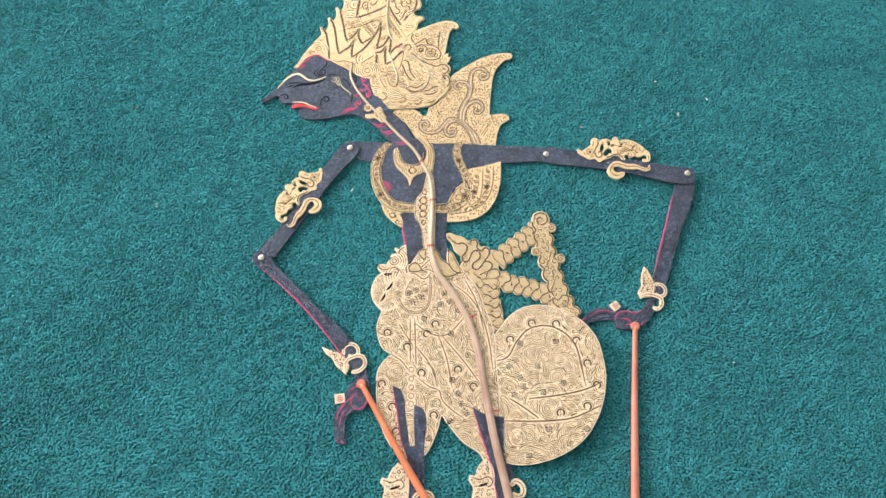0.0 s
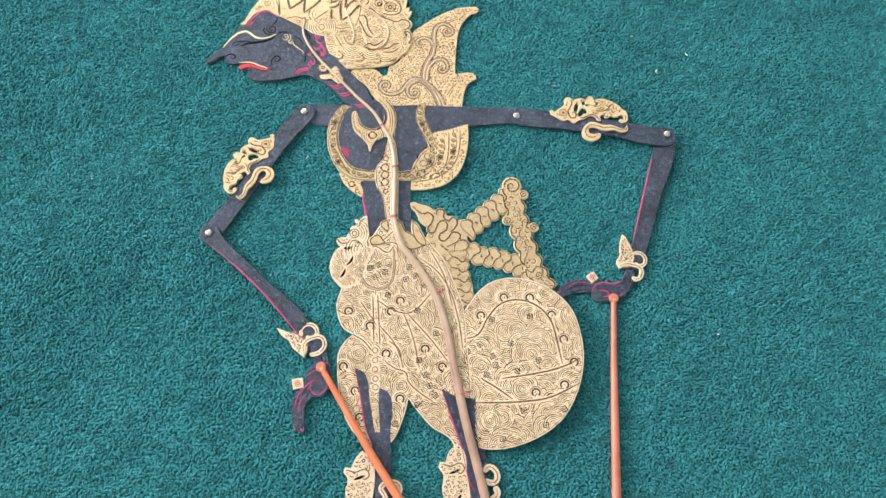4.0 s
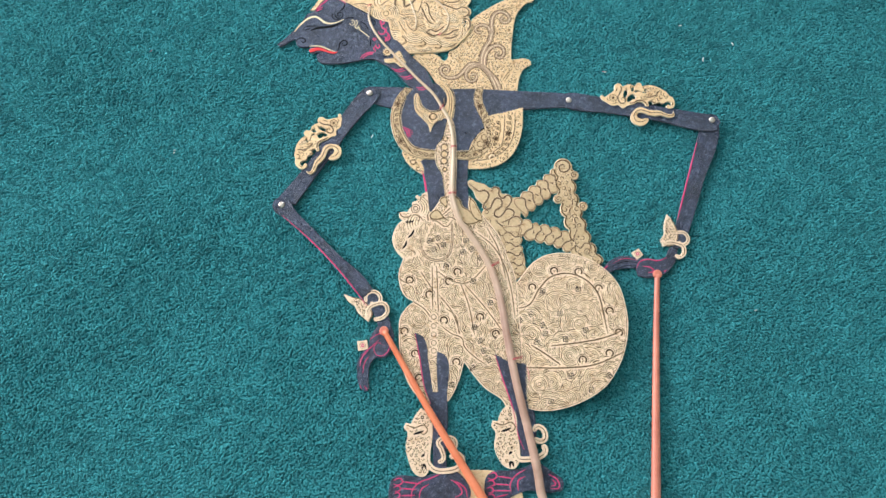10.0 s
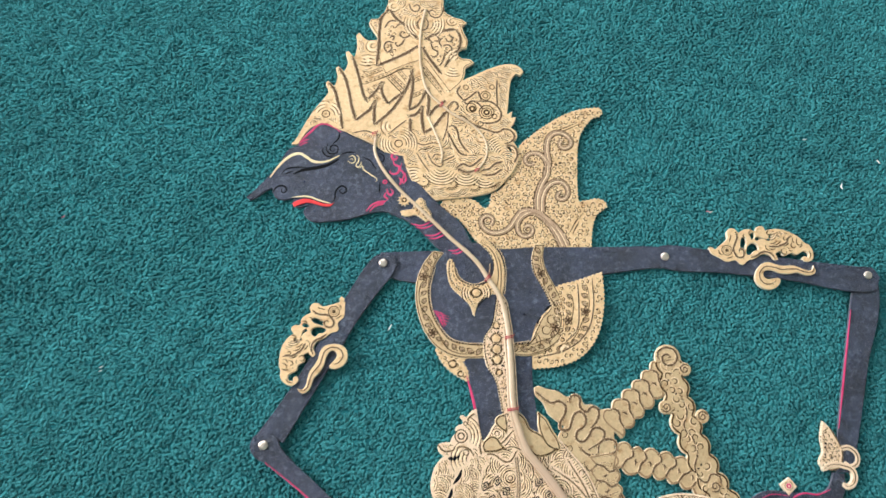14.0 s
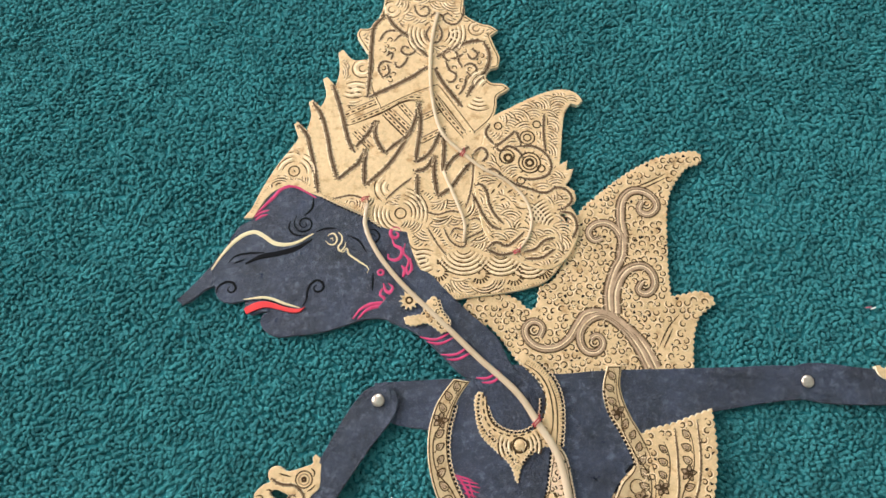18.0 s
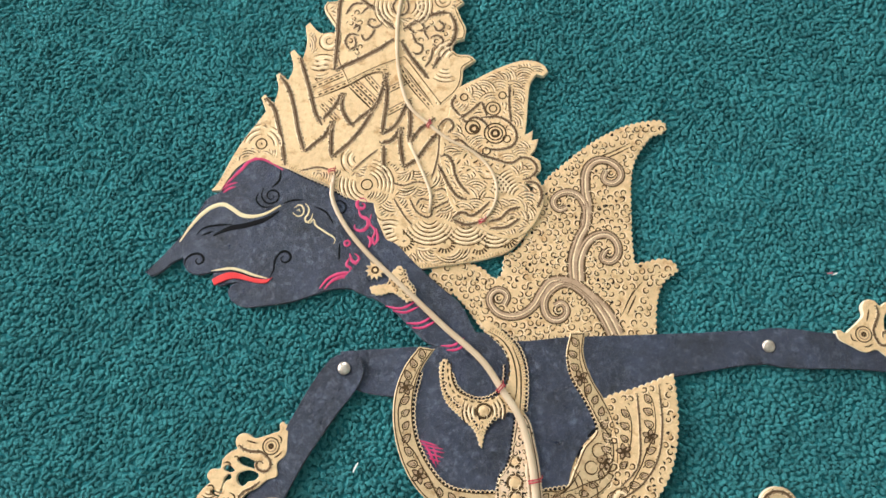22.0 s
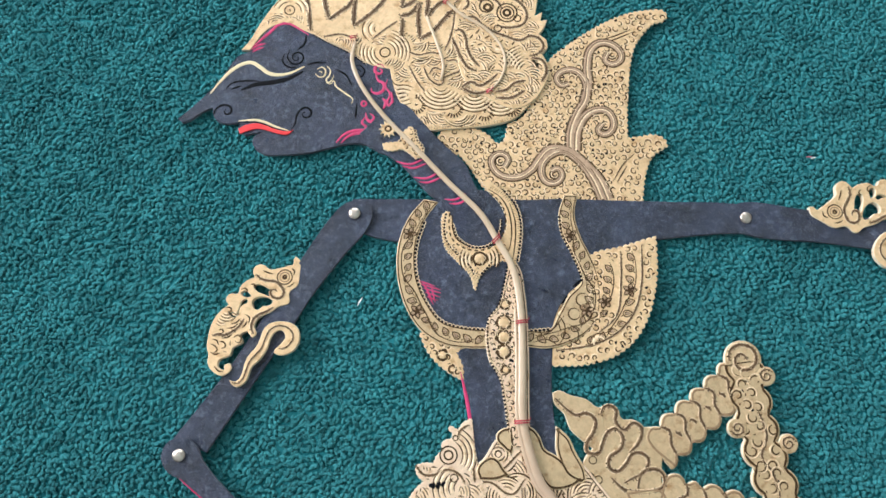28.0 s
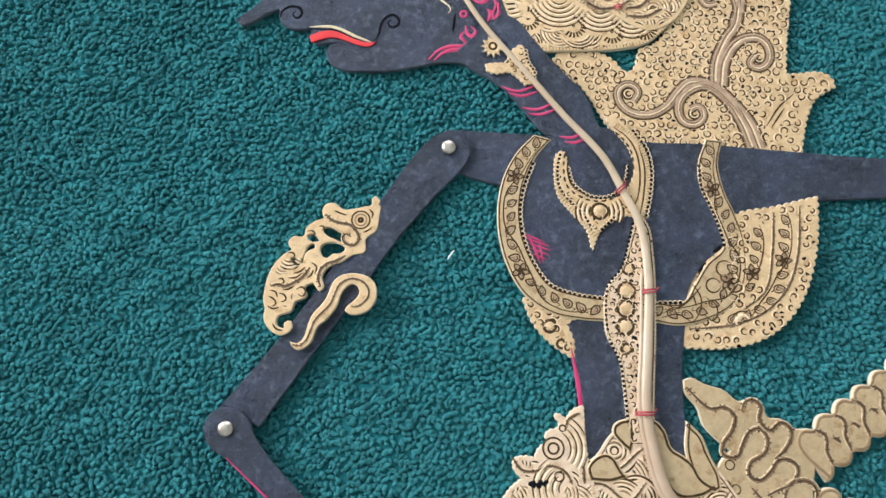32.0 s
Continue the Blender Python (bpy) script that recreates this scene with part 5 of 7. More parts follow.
carve = Carving(crown_peak, 4.15, CROWN_PEAK)
carve.groove(1.8, (9.4, 169.5), (4.7, 164.5), (3.1, 156.1), (2.3, 146.3), (1, 135.4), (0.1, 129.4))
carve.groove(1.8, (10, 170.1), (14.3, 162.8), (20.3, 157.4), (24.3, 151.4), (27.4, 147.5))
carve.groove(1.8, (0.6, 129.4), (11.1, 133.9), (20.7, 138.6), (26.9, 143.1))
carve.groove(1.8, (31.1, 147.2), (39.4, 151.5), (47.9, 154.1), (52.1, 153.8))
carve.groove(1.8, (29.9, 141.7), (33, 134.8), (37.5, 127.3), (40.8, 122.2))
carve.groove(1.8, (52.1, 153.8), (54.2, 148), (53.2, 141.3), (49.9, 136.7), (45.6, 131.5), (42.8, 126.9))
carve.groove(1.1, (6.4, 156.6), (9.6, 161.2), (15.5, 161.5))
carve.groove(1.1, (12.7, 156.1), (16.6, 159.1), (21, 155.4), (21.8, 150.8), (18.7, 149.1), (15.8, 151.3), (17.4, 153.4), (19.4, 152.1))
carve.groove(1.1, (7.1, 139), (5.5, 142.7), (7.6, 146.4), (11.6, 145.5))
carve.groove(1.1, (7.3, 138.7), (9.9, 140.6), (9.5, 145.1))
carve.groove(1.1, (18.7, 148.2), (16.5, 144.5), (14, 143.1), (12.6, 146))
carve.groove(1.1, (9.2, 149.1), (11.8, 150.5), (11.1, 147.2))
carve.groove(1.1, (36.5, 144.7), (34.2, 147.5), (35.9, 150.7), (39.3, 149.8), (40.1, 146.4), (37.1, 146.1))
carve.groove(1.1, (35, 145.1), (36.3, 140.6), (39.1, 137.6), (36.9, 134.5), (34.5, 135.8))
carve.groove(1.1, (46.9, 150.3), (49.2, 147.3), (46.5, 145.3), (44.7, 148.2))
carve.groove(1.1, (42.8, 142.2), (45.9, 143.1), (48.2, 140.1), (46, 137), (43.7, 139.4))
carve.groove(1.1, (43.5, 137.2), (42.2, 131.8), (39.5, 128))
carve.groove(1.1, (42.1, 141.5), (40.6, 145.8), (43.2, 148.3))
carve.groove(1.0, (22.9, 174.2), (23.7, 170), (26.7, 168), (29.3, 170.1), (28, 173.1), (25.3, 171.6))
carve.groove(1.0, (44.8, 172.2), (43.9, 167.1), (40.6, 163.3), (36.6, 164.3), (35.3, 167.3), (37.4, 168.8), (39.3, 166.9))
carve.groove(1.0, (29.5, 163.2), (27.2, 158.8), (29.5, 154.6), (32.6, 154.9), (34.3, 159), (33, 163.4))
carve.groove(1.0, (29.7, 167.2), (31.8, 169.3), (34.3, 168.5), (35.7, 164.9))
carve.nest(31.8, 159.2, 5.5, 13.0, 5, -2.17, -1.40, 0.45, 0)
carve.nest(31.8, 159.2, 5.5, 13.0, 5, 0.27, -1.22, 0.45, 0)
carve.nest(12.6, 172.5, 1.5, 4.1, 2, -0.10, -4.89, 0.45, 0)
carve.nest(49.6, 160.5, 1.5, 3.5, 2, -0.08, -5.24, 0.45, 0)
carve.nest(40.5, 157.6, 1.3, 3.1, 2, -0.60, -5.24, 0.45, 0)
carve.nest(52.5, 130.9, 2.5, 9.8, 4, -3.40, -1.22, 0.45, 0)
carve.nest(48.6, 128.6, 2.5, 8.4, 4, -1.15, -1.22, 0.45, 0)
carve.crescents(PEAK_LEAF, 3.8, 1.1, 0.55, 0.2)
carve.crescents(PEAK_LEAF_B, 3.8, 1.1, 0.55, 0.2)
carve.scales(PEAK_TOP, 6.0, 6.6, 5, 0.5, 0.9, 1.6)
carve.scales(PEAK_SIDE, 6.0, 6.6, 5, 0.5, 0.8, 3.4)
carve.rim(CROWN_PEAK, 1.0, 0.4)
carve.done()

carve = Carving(crown_back, 4.3, CROWN_BACK)
carve.groove(1.2, (52, 113.5), (49.8, 109.7), (52.9, 103.7))
carve.groove(1.2, (52.3, 102.2), (56.9, 105.2), (62.6, 109.7))
carve.groove(1.2, (53, 104.2), (55.1, 100.9), (58.9, 102.7), (62.8, 100.3), (64.9, 96.5))
carve.groove(1.2, (75.4, 116.9), (74.3, 107.7), (74.3, 99.3))
carve.groove(1.2, (61.5, 102.4), (69.7, 101.8), (74.2, 98.3), (76.1, 93), (74.3, 89), (68.4, 87.2), (61.8, 88.3))
carve.groove(1.2, (54.3, 90.1), (59.9, 85.6), (65.7, 83.1), (72.6, 80.8), (77.5, 82.9), (81.6, 81.1), (82.9, 77.2), (79.9, 73.9), (76.5, 73))
carve.groove(1.2, (47.3, 91.8), (52.1, 92.6), (55.6, 88.5))
carve.groove(1.2, (62.6, 109.7), (64.5, 103.2))
carve.groove(1.2, (43.5, 99.8), (47.6, 102.6), (49.7, 99.3), (47.1, 96.4))
carve.groove(1.3, (43.3, 85.7), (45.7, 86.3), (48.1, 82.5), (48.7, 77.7), (50.6, 72.6), (54.1, 68.1))
carve.groove(1.3, (41.9, 82.5), (43.9, 77.9), (45.9, 72.7), (49.3, 67.5), (52.9, 65.8))
carve.groove(1.3, (46.1, 58.3), (50.2, 60.6), (54.3, 58.8), (58.2, 60.9), (62.2, 64.5))
carve.groove(1.3, (46.1, 58), (51.7, 55.2), (57.8, 56.1))
carve.groove(1.3, (61, 55.9), (65.7, 56.7), (69.7, 60), (74.5, 61.1))
carve.groove(1.3, (61.2, 53), (67.7, 52.9), (74, 56.3))
carve.groove(1.3, (77.6, 72.1), (82.2, 70.8), (83.8, 65.7), (81.4, 60.3))
carve.rings(3.1, 0.7, 0, (57.8, 98.1))
carve.rings(4.6, 0.7, 0, (67.1, 94.7))
carve.rings(3.1, 0.6, 0, (67.1, 94.7), (67.2, 106.2))
carve.rings(1.5, 1.2, 0, (67.1, 94.7), (58.3, 97.5))
carve.rings(1.6, 0.6, 0, (67.2, 106.2), (62.7, 86.9), (71.7, 91.8), (55.3, 112.4), (71.8, 112.1))
carve.nest(61.4, 66.8, 2.8, 10.8, 6, 1.22, -1.05, 0.45, 0)
carve.nest(75.8, 65.6, 3.8, 13.2, 7, -3.38, -1.05, 0.45, 0)
carve.nest(62.9, 79.1, 1.4, 4.7, 2, -1.13, -1.57, 0.45, 0)
carve.line(0.7, 0, (52.7, 84.2), (54.5, 86.6))
carve.line(0.7, 0, (56.5, 81.9), (59, 83.2))
carve.line(0.7, 0, (63.5, 79.8), (65, 81.2))
carve.line(0.7, 0, (68.8, 78.6), (70.1, 80.2))
carve.line(0.7, 0, (53.4, 78.6), (55.4, 79.4))
carve.line(0.7, 0, (62.7, 90.5), (64.5, 91.4))
carve.line(0.7, 0, (43.7, 80.6), (42.1, 79))
carve.line(0.7, 0, (51.5, 83.8), (49.9, 81.9))
carve.comb([(55.9, 111.3), (63.7, 116.5), (71.3, 120.1), (80.1, 122.6)], 1.7, 3.4)
carve.comb([(80.1, 117.8), (78.4, 110), (76.7, 99.1)], 1.7, 3.2)
carve.scales(CROWN_BACK, 5.6, 6.0, 5, 0.5, 1.2, 4.2)
carve.done()

carve = Carving(wing, 2.9)
carve.piping(4.2, (108.3, 6), (104.9, 14.8), (98.7, 22.5), (91.5, 28.5), (83.7, 29.1), (79.6, 24.9), (75.7, 19.7), (70, 16.5), (63.3, 17), (59.2, 20.8), (58.8, 25.1), (62.7, 27.5), (65.8, 24.8), (64.1, 21))
carve.piping(4.2, (105.6, 6.2), (102.3, 15), (95.8, 24.5), (89.4, 28.2), (83, 25.5), (80, 20.3), (81.7, 14.5), (86, 13.7), (88.8, 16.9), (87, 20.2), (84.2, 19.1))
carve.piping(4.2, (93, 27.9), (93.7, 37.6), (96.9, 45.9), (100.9, 52.7), (101, 61.2), (96.9, 66.1), (91.1, 65.9), (88.4, 62.7), (90.3, 59.3), (93.7, 60))
carve.piping(4.2, (100.3, 51.3), (102.3, 59.8), (102.3, 68.2), (104.5, 76.7), (109.4, 79.8), (115.9, 77.3), (117.8, 72.1), (113.9, 69), (110.4, 71), (111.8, 74.6))
carve.piping(4.2, (95.3, 28.5), (96.7, 38.3), (102.7, 46.3), (109.7, 46.7), (112.5, 39.9), (108.9, 35.7), (105.5, 37.2), (107.3, 40.6))
carve.line(0.6, 0, (106.1, 80.3), (115.5, 83.1), (123.5, 86.5))
carve.line(0.6, 0, (106.9, 78.7), (115.7, 81.5), (123.8, 84.9))
carve.line(0.6, 0, (110.7, 14.3), (115.7, 22.1), (120.4, 26.5))
carve.line(0.6, 0, (112.4, 13.7), (117, 21.1))
carve.nest(90.7, 62.2, 0.9, 1.8, 2, -0.07, -5.24, 0.7, 0)
carve.nest(113.8, 73.7, 0.9, 2.1, 2, -0.09, -5.24, 0.7, 0)
carve.nest(108.8, 39.7, 0.9, 2.0, 2, -0.07, -5.24, 0.7, 0)
carve.nest(62.4, 23.9, 0.9, 2.0, 2, -0.07, -5.24, 0.7, 0)
carve.nest(85.6, 17.6, 0.9, 2.0, 2, -0.09, -5.24, 0.7, 0)
carve.crescents(WING, 4.1, 1.3, 0.5, 0.8)
carve.done()

carve = Carving(head, 3.85)
carve.line(1.7, 3, (-65.3, 56.4), (-61.2, 62.3), (-56.1, 67.9), (-51.9, 70.6), (-47.7, 71.3), (-44, 69.2), (-40.3, 66.3), (-36.1, 65.2), (-30.8, 65.9), (-24, 69.2))
carve.line(2.2, 4, (-51.7, 58.1), (-45.5, 60.6), (-38.2, 61.6), (-30.8, 63.4), (-24.5, 66.8))
carve.line(0.9, 4, (-58.5, 58.9), (-56, 61.4), (-50.8, 62.4), (-43.9, 62.3))
carve.line(0.9, 4, (-56.4, 58.5), (-51.8, 60))
carve.line(0.9, 4, (-22.9, 70), (-19.2, 71), (-14.4, 70.9))
carve.line(0.9, 4, (-9.8, 67.5), (-5.6, 65), (-2.6, 59.9))
carve.line(0.9, 4, (-0.3, 51.1), (-0.8, 43.7))
carve.line(1.05, 4, (-63.2, 46.5), (-62.5, 49), (-59.4, 50.9), (-56.3, 50.2), (-55.5, 48), (-57.3, 46.5), (-58.7, 48), (-57.8, 49))
carve.line(1.05, 4, (-28.9, 39.1), (-27.3, 41.6), (-26.8, 45.2), (-25.2, 48.2), (-22.6, 49.4), (-20.3, 47.3), (-21.1, 45.1), (-23.5, 44.9), (-24.2, 46.6), (-22.9, 47.3))
carve.line(1.05, 4, (-23.8, 84.8), (-24.4, 80.3), (-27.6, 77.2))
carve.line(0.8, 4, (-30.8, 77.5), (-31.8, 73.7), (-29.2, 70.5), (-25.5, 71.3), (-24.9, 74.6), (-27.4, 76.1), (-29.5, 74.6), (-28.9, 72.4), (-27, 72.5), (-27, 73.9))
carve.line(0.8, 4, (-1.8, 69.1), (0.8, 69.4), (2.8, 66.8), (1.5, 64.1), (-0.9, 64.6), (-1.6, 66.5), (0.2, 67.5), (1.3, 66.1))
carve.line(0.75, 3, (-18.4, 67.7), (-16.1, 68.8), (-14.5, 66.8), (-15.3, 64.3), (-17.4, 64.1), (-19.1, 65.7))
carve.line(0.75, 3, (-13.9, 69.3), (-12.4, 67.2), (-12.8, 64.5), (-14.1, 62.7), (-13.3, 61.2), (-11.5, 62.7), (-10.9, 64.7))
carve.line(0.75, 3, (-14.1, 61.3), (-12, 60.6), (-10.7, 62.1), (-10, 59.9), (-5.9, 56.3), (-2, 52.5), (-2.9, 51.1))
carve.line(0.75, 3, (-17.4, 66.5), (-16.3, 66.8), (-16.1, 65.7))
carve.line(1.1, 3, (-52.3, 43.3), (-48.5, 43.6), (-44.3, 43.7), (-40.2, 42.6), (-36.1, 40.7), (-29.9, 38.6))
carve.line(0.5, 4, (-52.1, 42.4), (-48.5, 42.6), (-44.3, 42.7), (-40.2, 41.5), (-36.1, 39.7), (-30.5, 38))
carve.line(0.5, 4, (-48.5, 43.8), (-48.4, 42.8))
carve.line(0.5, 4, (-44.9, 44), (-44.7, 42.9))
carve.line(0.5, 4, (-40.7, 43), (-40.9, 41.9))
carve.line(0.5, 4, (-37.1, 41.5), (-37.4, 40.5))
carve.line(1.4, 2, (-47.8, 78.9), (-44.6, 82), (-40.3, 86.1), (-36.6, 89.8), (-31.8, 90.5), (-27, 87.9), (-22.7, 84.7))
carve.line(1.0, 2, (-48.3, 77.6), (-45.1, 79.8), (-41.9, 80.6))
carve.line(1.0, 2, (-47.7, 76.4), (-45.4, 78), (-42.7, 78.7))
carve.line(1.45, 2, (11.8, 68), (10.3, 69.8), (7.9, 68.8), (7.8, 66.1), (9.9, 65.4), (10.7, 67), (9.4, 67.6))
carve.line(1.45, 2, (8, 65), (8.9, 62.2), (11.5, 60.4), (11.4, 57.7), (9.2, 55.9), (6.1, 57), (6.2, 58.6))
carve.line(1.45, 2, (11.2, 53.4), (12.5, 51.7), (11.5, 48.5))
carve.line(1.45, 2, (15, 56.3), (15.3, 52), (14.7, 49.4), (16.6, 47.1), (19.1, 44.2), (20.8, 41.5), (19.3, 39.5))
carve.line(1.45, 2, (3.7, 46.5), (4.6, 43.3), (7.1, 41.5), (6.5, 38.9), (4, 39.6), (3.5, 41.2))
carve.line(1.45, 2, (-9, 32.8), (-5.4, 36.7), (-0.2, 38.4), (4.9, 38), (9.9, 35.5), (14, 33.6), (17, 33.9))
carve.line(1.45, 2, (-7, 32.5), (-3.9, 35.6), (0.3, 37.1), (4.9, 36.6), (9.9, 34.3), (14.4, 32.5))
carve.line(1.45, 2, (15.6, 47.7), (18.1, 45.6), (20.5, 43.1))
carve.rings(1.1, 0.9, 2, (2.8, 51))
carve.comb([(-44.8, 80.2), (-40.3, 85.2), (-36.6, 88.9), (-31.8, 89.6), (-27, 87)], 1.1, 1.5)
carve.line(1.1, 2, (3.4, 44.6), (2.2, 41.8), (3.9, 40.2), (2.6, 37.9))
carve.line(1.1, 2, (5.6, 46.4), (7.4, 44.4), (6.2, 42.2), (8.9, 39.9), (9.2, 36.9))
carve.line(1.0, 2, (13.2, 62.6), (12.4, 59.0), (14.4, 55.4), (13.2, 51.4), (15.6, 47.6), (18.6, 43.2))
carve.line(0.8, 4, (-33.2, 75.4), (-34, 72.2), (-31.6, 69.2), (-27.6, 68.8))
carve.done()

carve = Carving(neck, 4.2)
carve.line(1.0, 2, (17.2, 23.8), (23.2, 22.4), (29.5, 24.9))
carve.line(1.0, 2, (19.8, 21.7), (24.7, 20.7), (30.3, 22.7))
carve.line(1.0, 2, (24.9, 16.4), (30.3, 16), (35.9, 18.7))
carve.line(1.0, 2, (27.1, 14.4), (31.1, 14.1), (37.1, 16.6))
carve.line(1.0, 2, (38, 6.5), (42.4, 6.2), (47.2, 8.9))
carve.line(1.0, 2, (40, 4.6), (43.8, 4.5), (48.4, 7))
carve.done()

carve = Carving(band_left, 4.0)
carve.vine([(32.4, 5.6), (26.6, -1.4), (22.8, -11.2), (21.6, -20.9), (22.8, -30.5), (26.8, -40.7), (32.6, -47.7), (41.4, -52.4), (55.2, -53.5)], 6.4, 2.0)
carve.rim(BAND_LEFT, 0.7, 0.45)
carve.beads([(29.2, -3.9), (26.4, -12.4), (25.4, -20.2), (26.6, -29.3), (30.5, -38.8), (36.6, -46.1), (44.9, -48.8), (56, -49.8)], 1.7, 0.5)
carve.done()

carve = Carving(strap_right, 4.05)
carve.vine([(91.4, 6.8), (89.6, -3.1), (92.9, -14.2), (97.1, -25.1), (98.5, -34.6), (96.2, -44), (88.9, -50.5), (79.5, -53.2), (71.4, -53.1)], 6.4, 2.0)
carve.rim(STRAP_RIGHT, 0.7, 0.45)
carve.beads([(86.7, -1.8), (87.4, -9.2), (90.9, -17.1), (93.8, -24.6), (95, -29.9)], 1.7, 0.5)
carve.beads([(71.5, -50.4), (80.8, -49.7)], 1.7, 0.5)
carve.nest(94.8, -37.4, 2.7, 2.7, 1, 0.05, -5.93, 0.5, 0)
carve.nest(91, -43.3, 2.4, 2.4, 1, 0.05, -5.93, 0.5, 0)
carve.nest(98.1, -42.9, 2.3, 2.3, 1, 0.05, -5.93, 0.5, 0)
carve.nest(95.3, -40.6, 1.1, 1.1, 1, 0.05, -5.93, 0.5, 0)
carve.rings(0.9, 0.9, 5, (95.2, -40.4))
carve.line(0.5, 0, (84, -43.1), (86.8, -47.7), (86.4, -52.4), (84, -56.3))
carve.line(0.5, 0, (88.7, -47.6), (92, -50.2), (90.9, -55), (87.7, -53.3))
carve.line(0.5, 0, (84, -45.9), (85.3, -50.6))
carve.line(0.5, 0, (74.6, -50.2), (78.4, -51.5), (82.1, -49.4), (86.8, -43.9))
carve.line(0.5, 0, (73.7, -54.9), (79.3, -53.7), (84, -56.3))
carve.line(0.5, 0, (96.2, -45.3), (99.9, -47))
carve.done()

carve = Carving(lower_wing, 3.6, LOWER_WING)
carve.line(1.6, 4, (94.6, -29.1), (90.2, -32.7))
carve.line(1.6, 4, (88.6, -35.5), (86.1, -39.3))
carve.groove(0.8, (111.7, -17.2), (111, -30), (108.3, -44.1), (100.9, -51.1))
carve.groove(0.8, (120.4, -14.6), (119.5, -30.1), (115.9, -42.3), (108.4, -51.1), (97.4, -56.1), (82.8, -58.3))
carve.groove(0.8, (88.4, -34.6), (85, -44), (83.1, -50.9))
carve.vine([(106.7, -21.6), (106, -31.1), (102.7, -44.1)], 6.4, 1.9)
carve.vine([(116, -16.8), (115.1, -31.2), (111.6, -44.2), (103.9, -52.2), (95.6, -55.6)], 6.4, 1.9)
carve.nest(100.7, -55.2, 0.9, 3.7, 2, -2.64, -3.14, 0.45, 0)
carve.crescents(LOWER_WING, 4.0, 1.1, 0.55, 1.0)
carve.done()

carve = Carving(chest, 3.8)
carve.line(0.6, 2, (26.8, -28.6), (33.9, -31.3))
carve.line(0.6, 2, (27.8, -30.3), (36, -32.7))
carve.line(0.6, 2, (28.7, -31.9), (36.4, -34.1))
carve.line(0.6, 2, (29.6, -33.6), (35.9, -35.8))
carve.line(0.6, 2, (30.3, -35.5), (34.8, -37.2))
carve.line(0.6, 2, (29.2, -29.3), (32.2, -37.7))
carve.line(0.6, 2, (32.2, -30.6), (33.8, -38.1))
carve.line(0.6, 2, (26.8, -28.6), (30.3, -32.2), (32.9, -38.8))
carve.done()

carve = Carving(fringe, 3.6)
carve.crescents(FRINGE_LEFT, 3.8, 1.1, 0.58, 1.0)
carve.done()

carve = Carving(collar, 4.4)
carve.dashes(0.7, (40.2, 0.4), (39.9, -5.3), (41.2, -11.2), (46.7, -15.3), (52.5, -16.2), (58.2, -14.3), (62.4, -9.1), (63.9, -4), (63.1, 2), (59.9, 6.9), (56, 10.1))
carve.line(0.6, 0, (41.5, -0.2), (41.3, -6.2), (43.1, -11.1), (48.6, -14.8))
carve.line(0.6, 0, (65.8, 4.1), (67.8, -3.8), (67.4, -13.8), (66, -21.8))
carve.line(0.6, 0, (56.9, 10.8), (61.9, 7), (64.8, 2.1), (66.2, -5.9), (65.5, -13.9), (64, -18))
carve.comb([(37.9, -2.4), (37.3, -9.4), (39.4, -15.7), (43.3, -19.4), (47.2, -23.2), (49.6, -26.9), (51.1, -28.4), (54.1, -24.8), (58.3, -20.2), (62.5, -16.5)], 1.15, 1.6)
carve.comb([(42.7, -11.1), (46.7, -14.9), (52.5, -15), (57.2, -13.4), (61.1, -9.2)], 0.9, 0.8)
carve.comb([(57.9, 11.5), (63.4, 8.1), (67.3, 2.2), (69.3, -5.8), (69, -13.8), (67.5, -21.7)], 1.0, 1.4)
carve.nest(52.5, -19.9, 3.5, 8.2, 4, -2.57, -1.13, 0.6, 0)
carve.nest(52.5, -19.9, 3.5, 8.2, 4, 0.66, -1.13, 0.6, 0)
carve.beads([(38.6, -0.3), (37.8, -5.4), (38.5, -11.3), (40.9, -15.2), (44.8, -18.9), (48.4, -23.1), (50.4, -26.9)], 1.5, 0.45)
carve.beads([(53.4, -26), (57.4, -21.8), (61.1, -17.7)], 1.5, 0.45)
carve.beads([(41.5, -5.2), (43.1, -10.1), (47.6, -13.9), (52.8, -15), (57.8, -13.3), (61.2, -8.6), (62.3, -2.1)], 1.5, 0.4)
carve.beads([(63.8, 9.7), (68.1, 3.8), (70.1, -3.7), (69.7, -12.7), (68.3, -20.7)], 1.6, 0.45)
carve.crescents(COLLAR, 3.6, 0.8, 0.45, 0.9)
carve.done()
boss(52.5, -19.7, 4.4, 2.5, collar)
boss(36.6, -59.7, 3.6, 1.9, fringe)
boss(40.6, -65.4, 3.6, 1.3, fringe)

carve = Carving(belly_band, 4.2)
carve.beads([(64.2, -21.9), (62.3, -30.8), (60, -39.1), (55.9, -44.9), (55.1, -50.7), (55.4, -57.6), (56.6, -63.3), (59.9, -70.2), (61.5, -79.1), (62.8, -91.3)], 1.6, 0.45)
carve.crescents(BELLY_BAND, 3.4, 0.9, 0.48, 1.0)
carve.rim(BELLY_BAND, 0.7, 0.4)
carve.done()
for x, y, r in ((61.9, -46.6, 2.6), (61.7, -52.6, 2.6), (61.6, -58.6, 2.5), (62.5, -39.1, 1.8), (62.1, -65.9, 1.5), (51.7, -19.4, 0.9)):
    boss(x, y, 4.2, r, belly_band)

carve = Carving(waist, 3.5)
carve.line(1.5, 2, (43.9, -66.6), (46.5, -79), (48.1, -91.2), (49.3, -101))
carve.done()

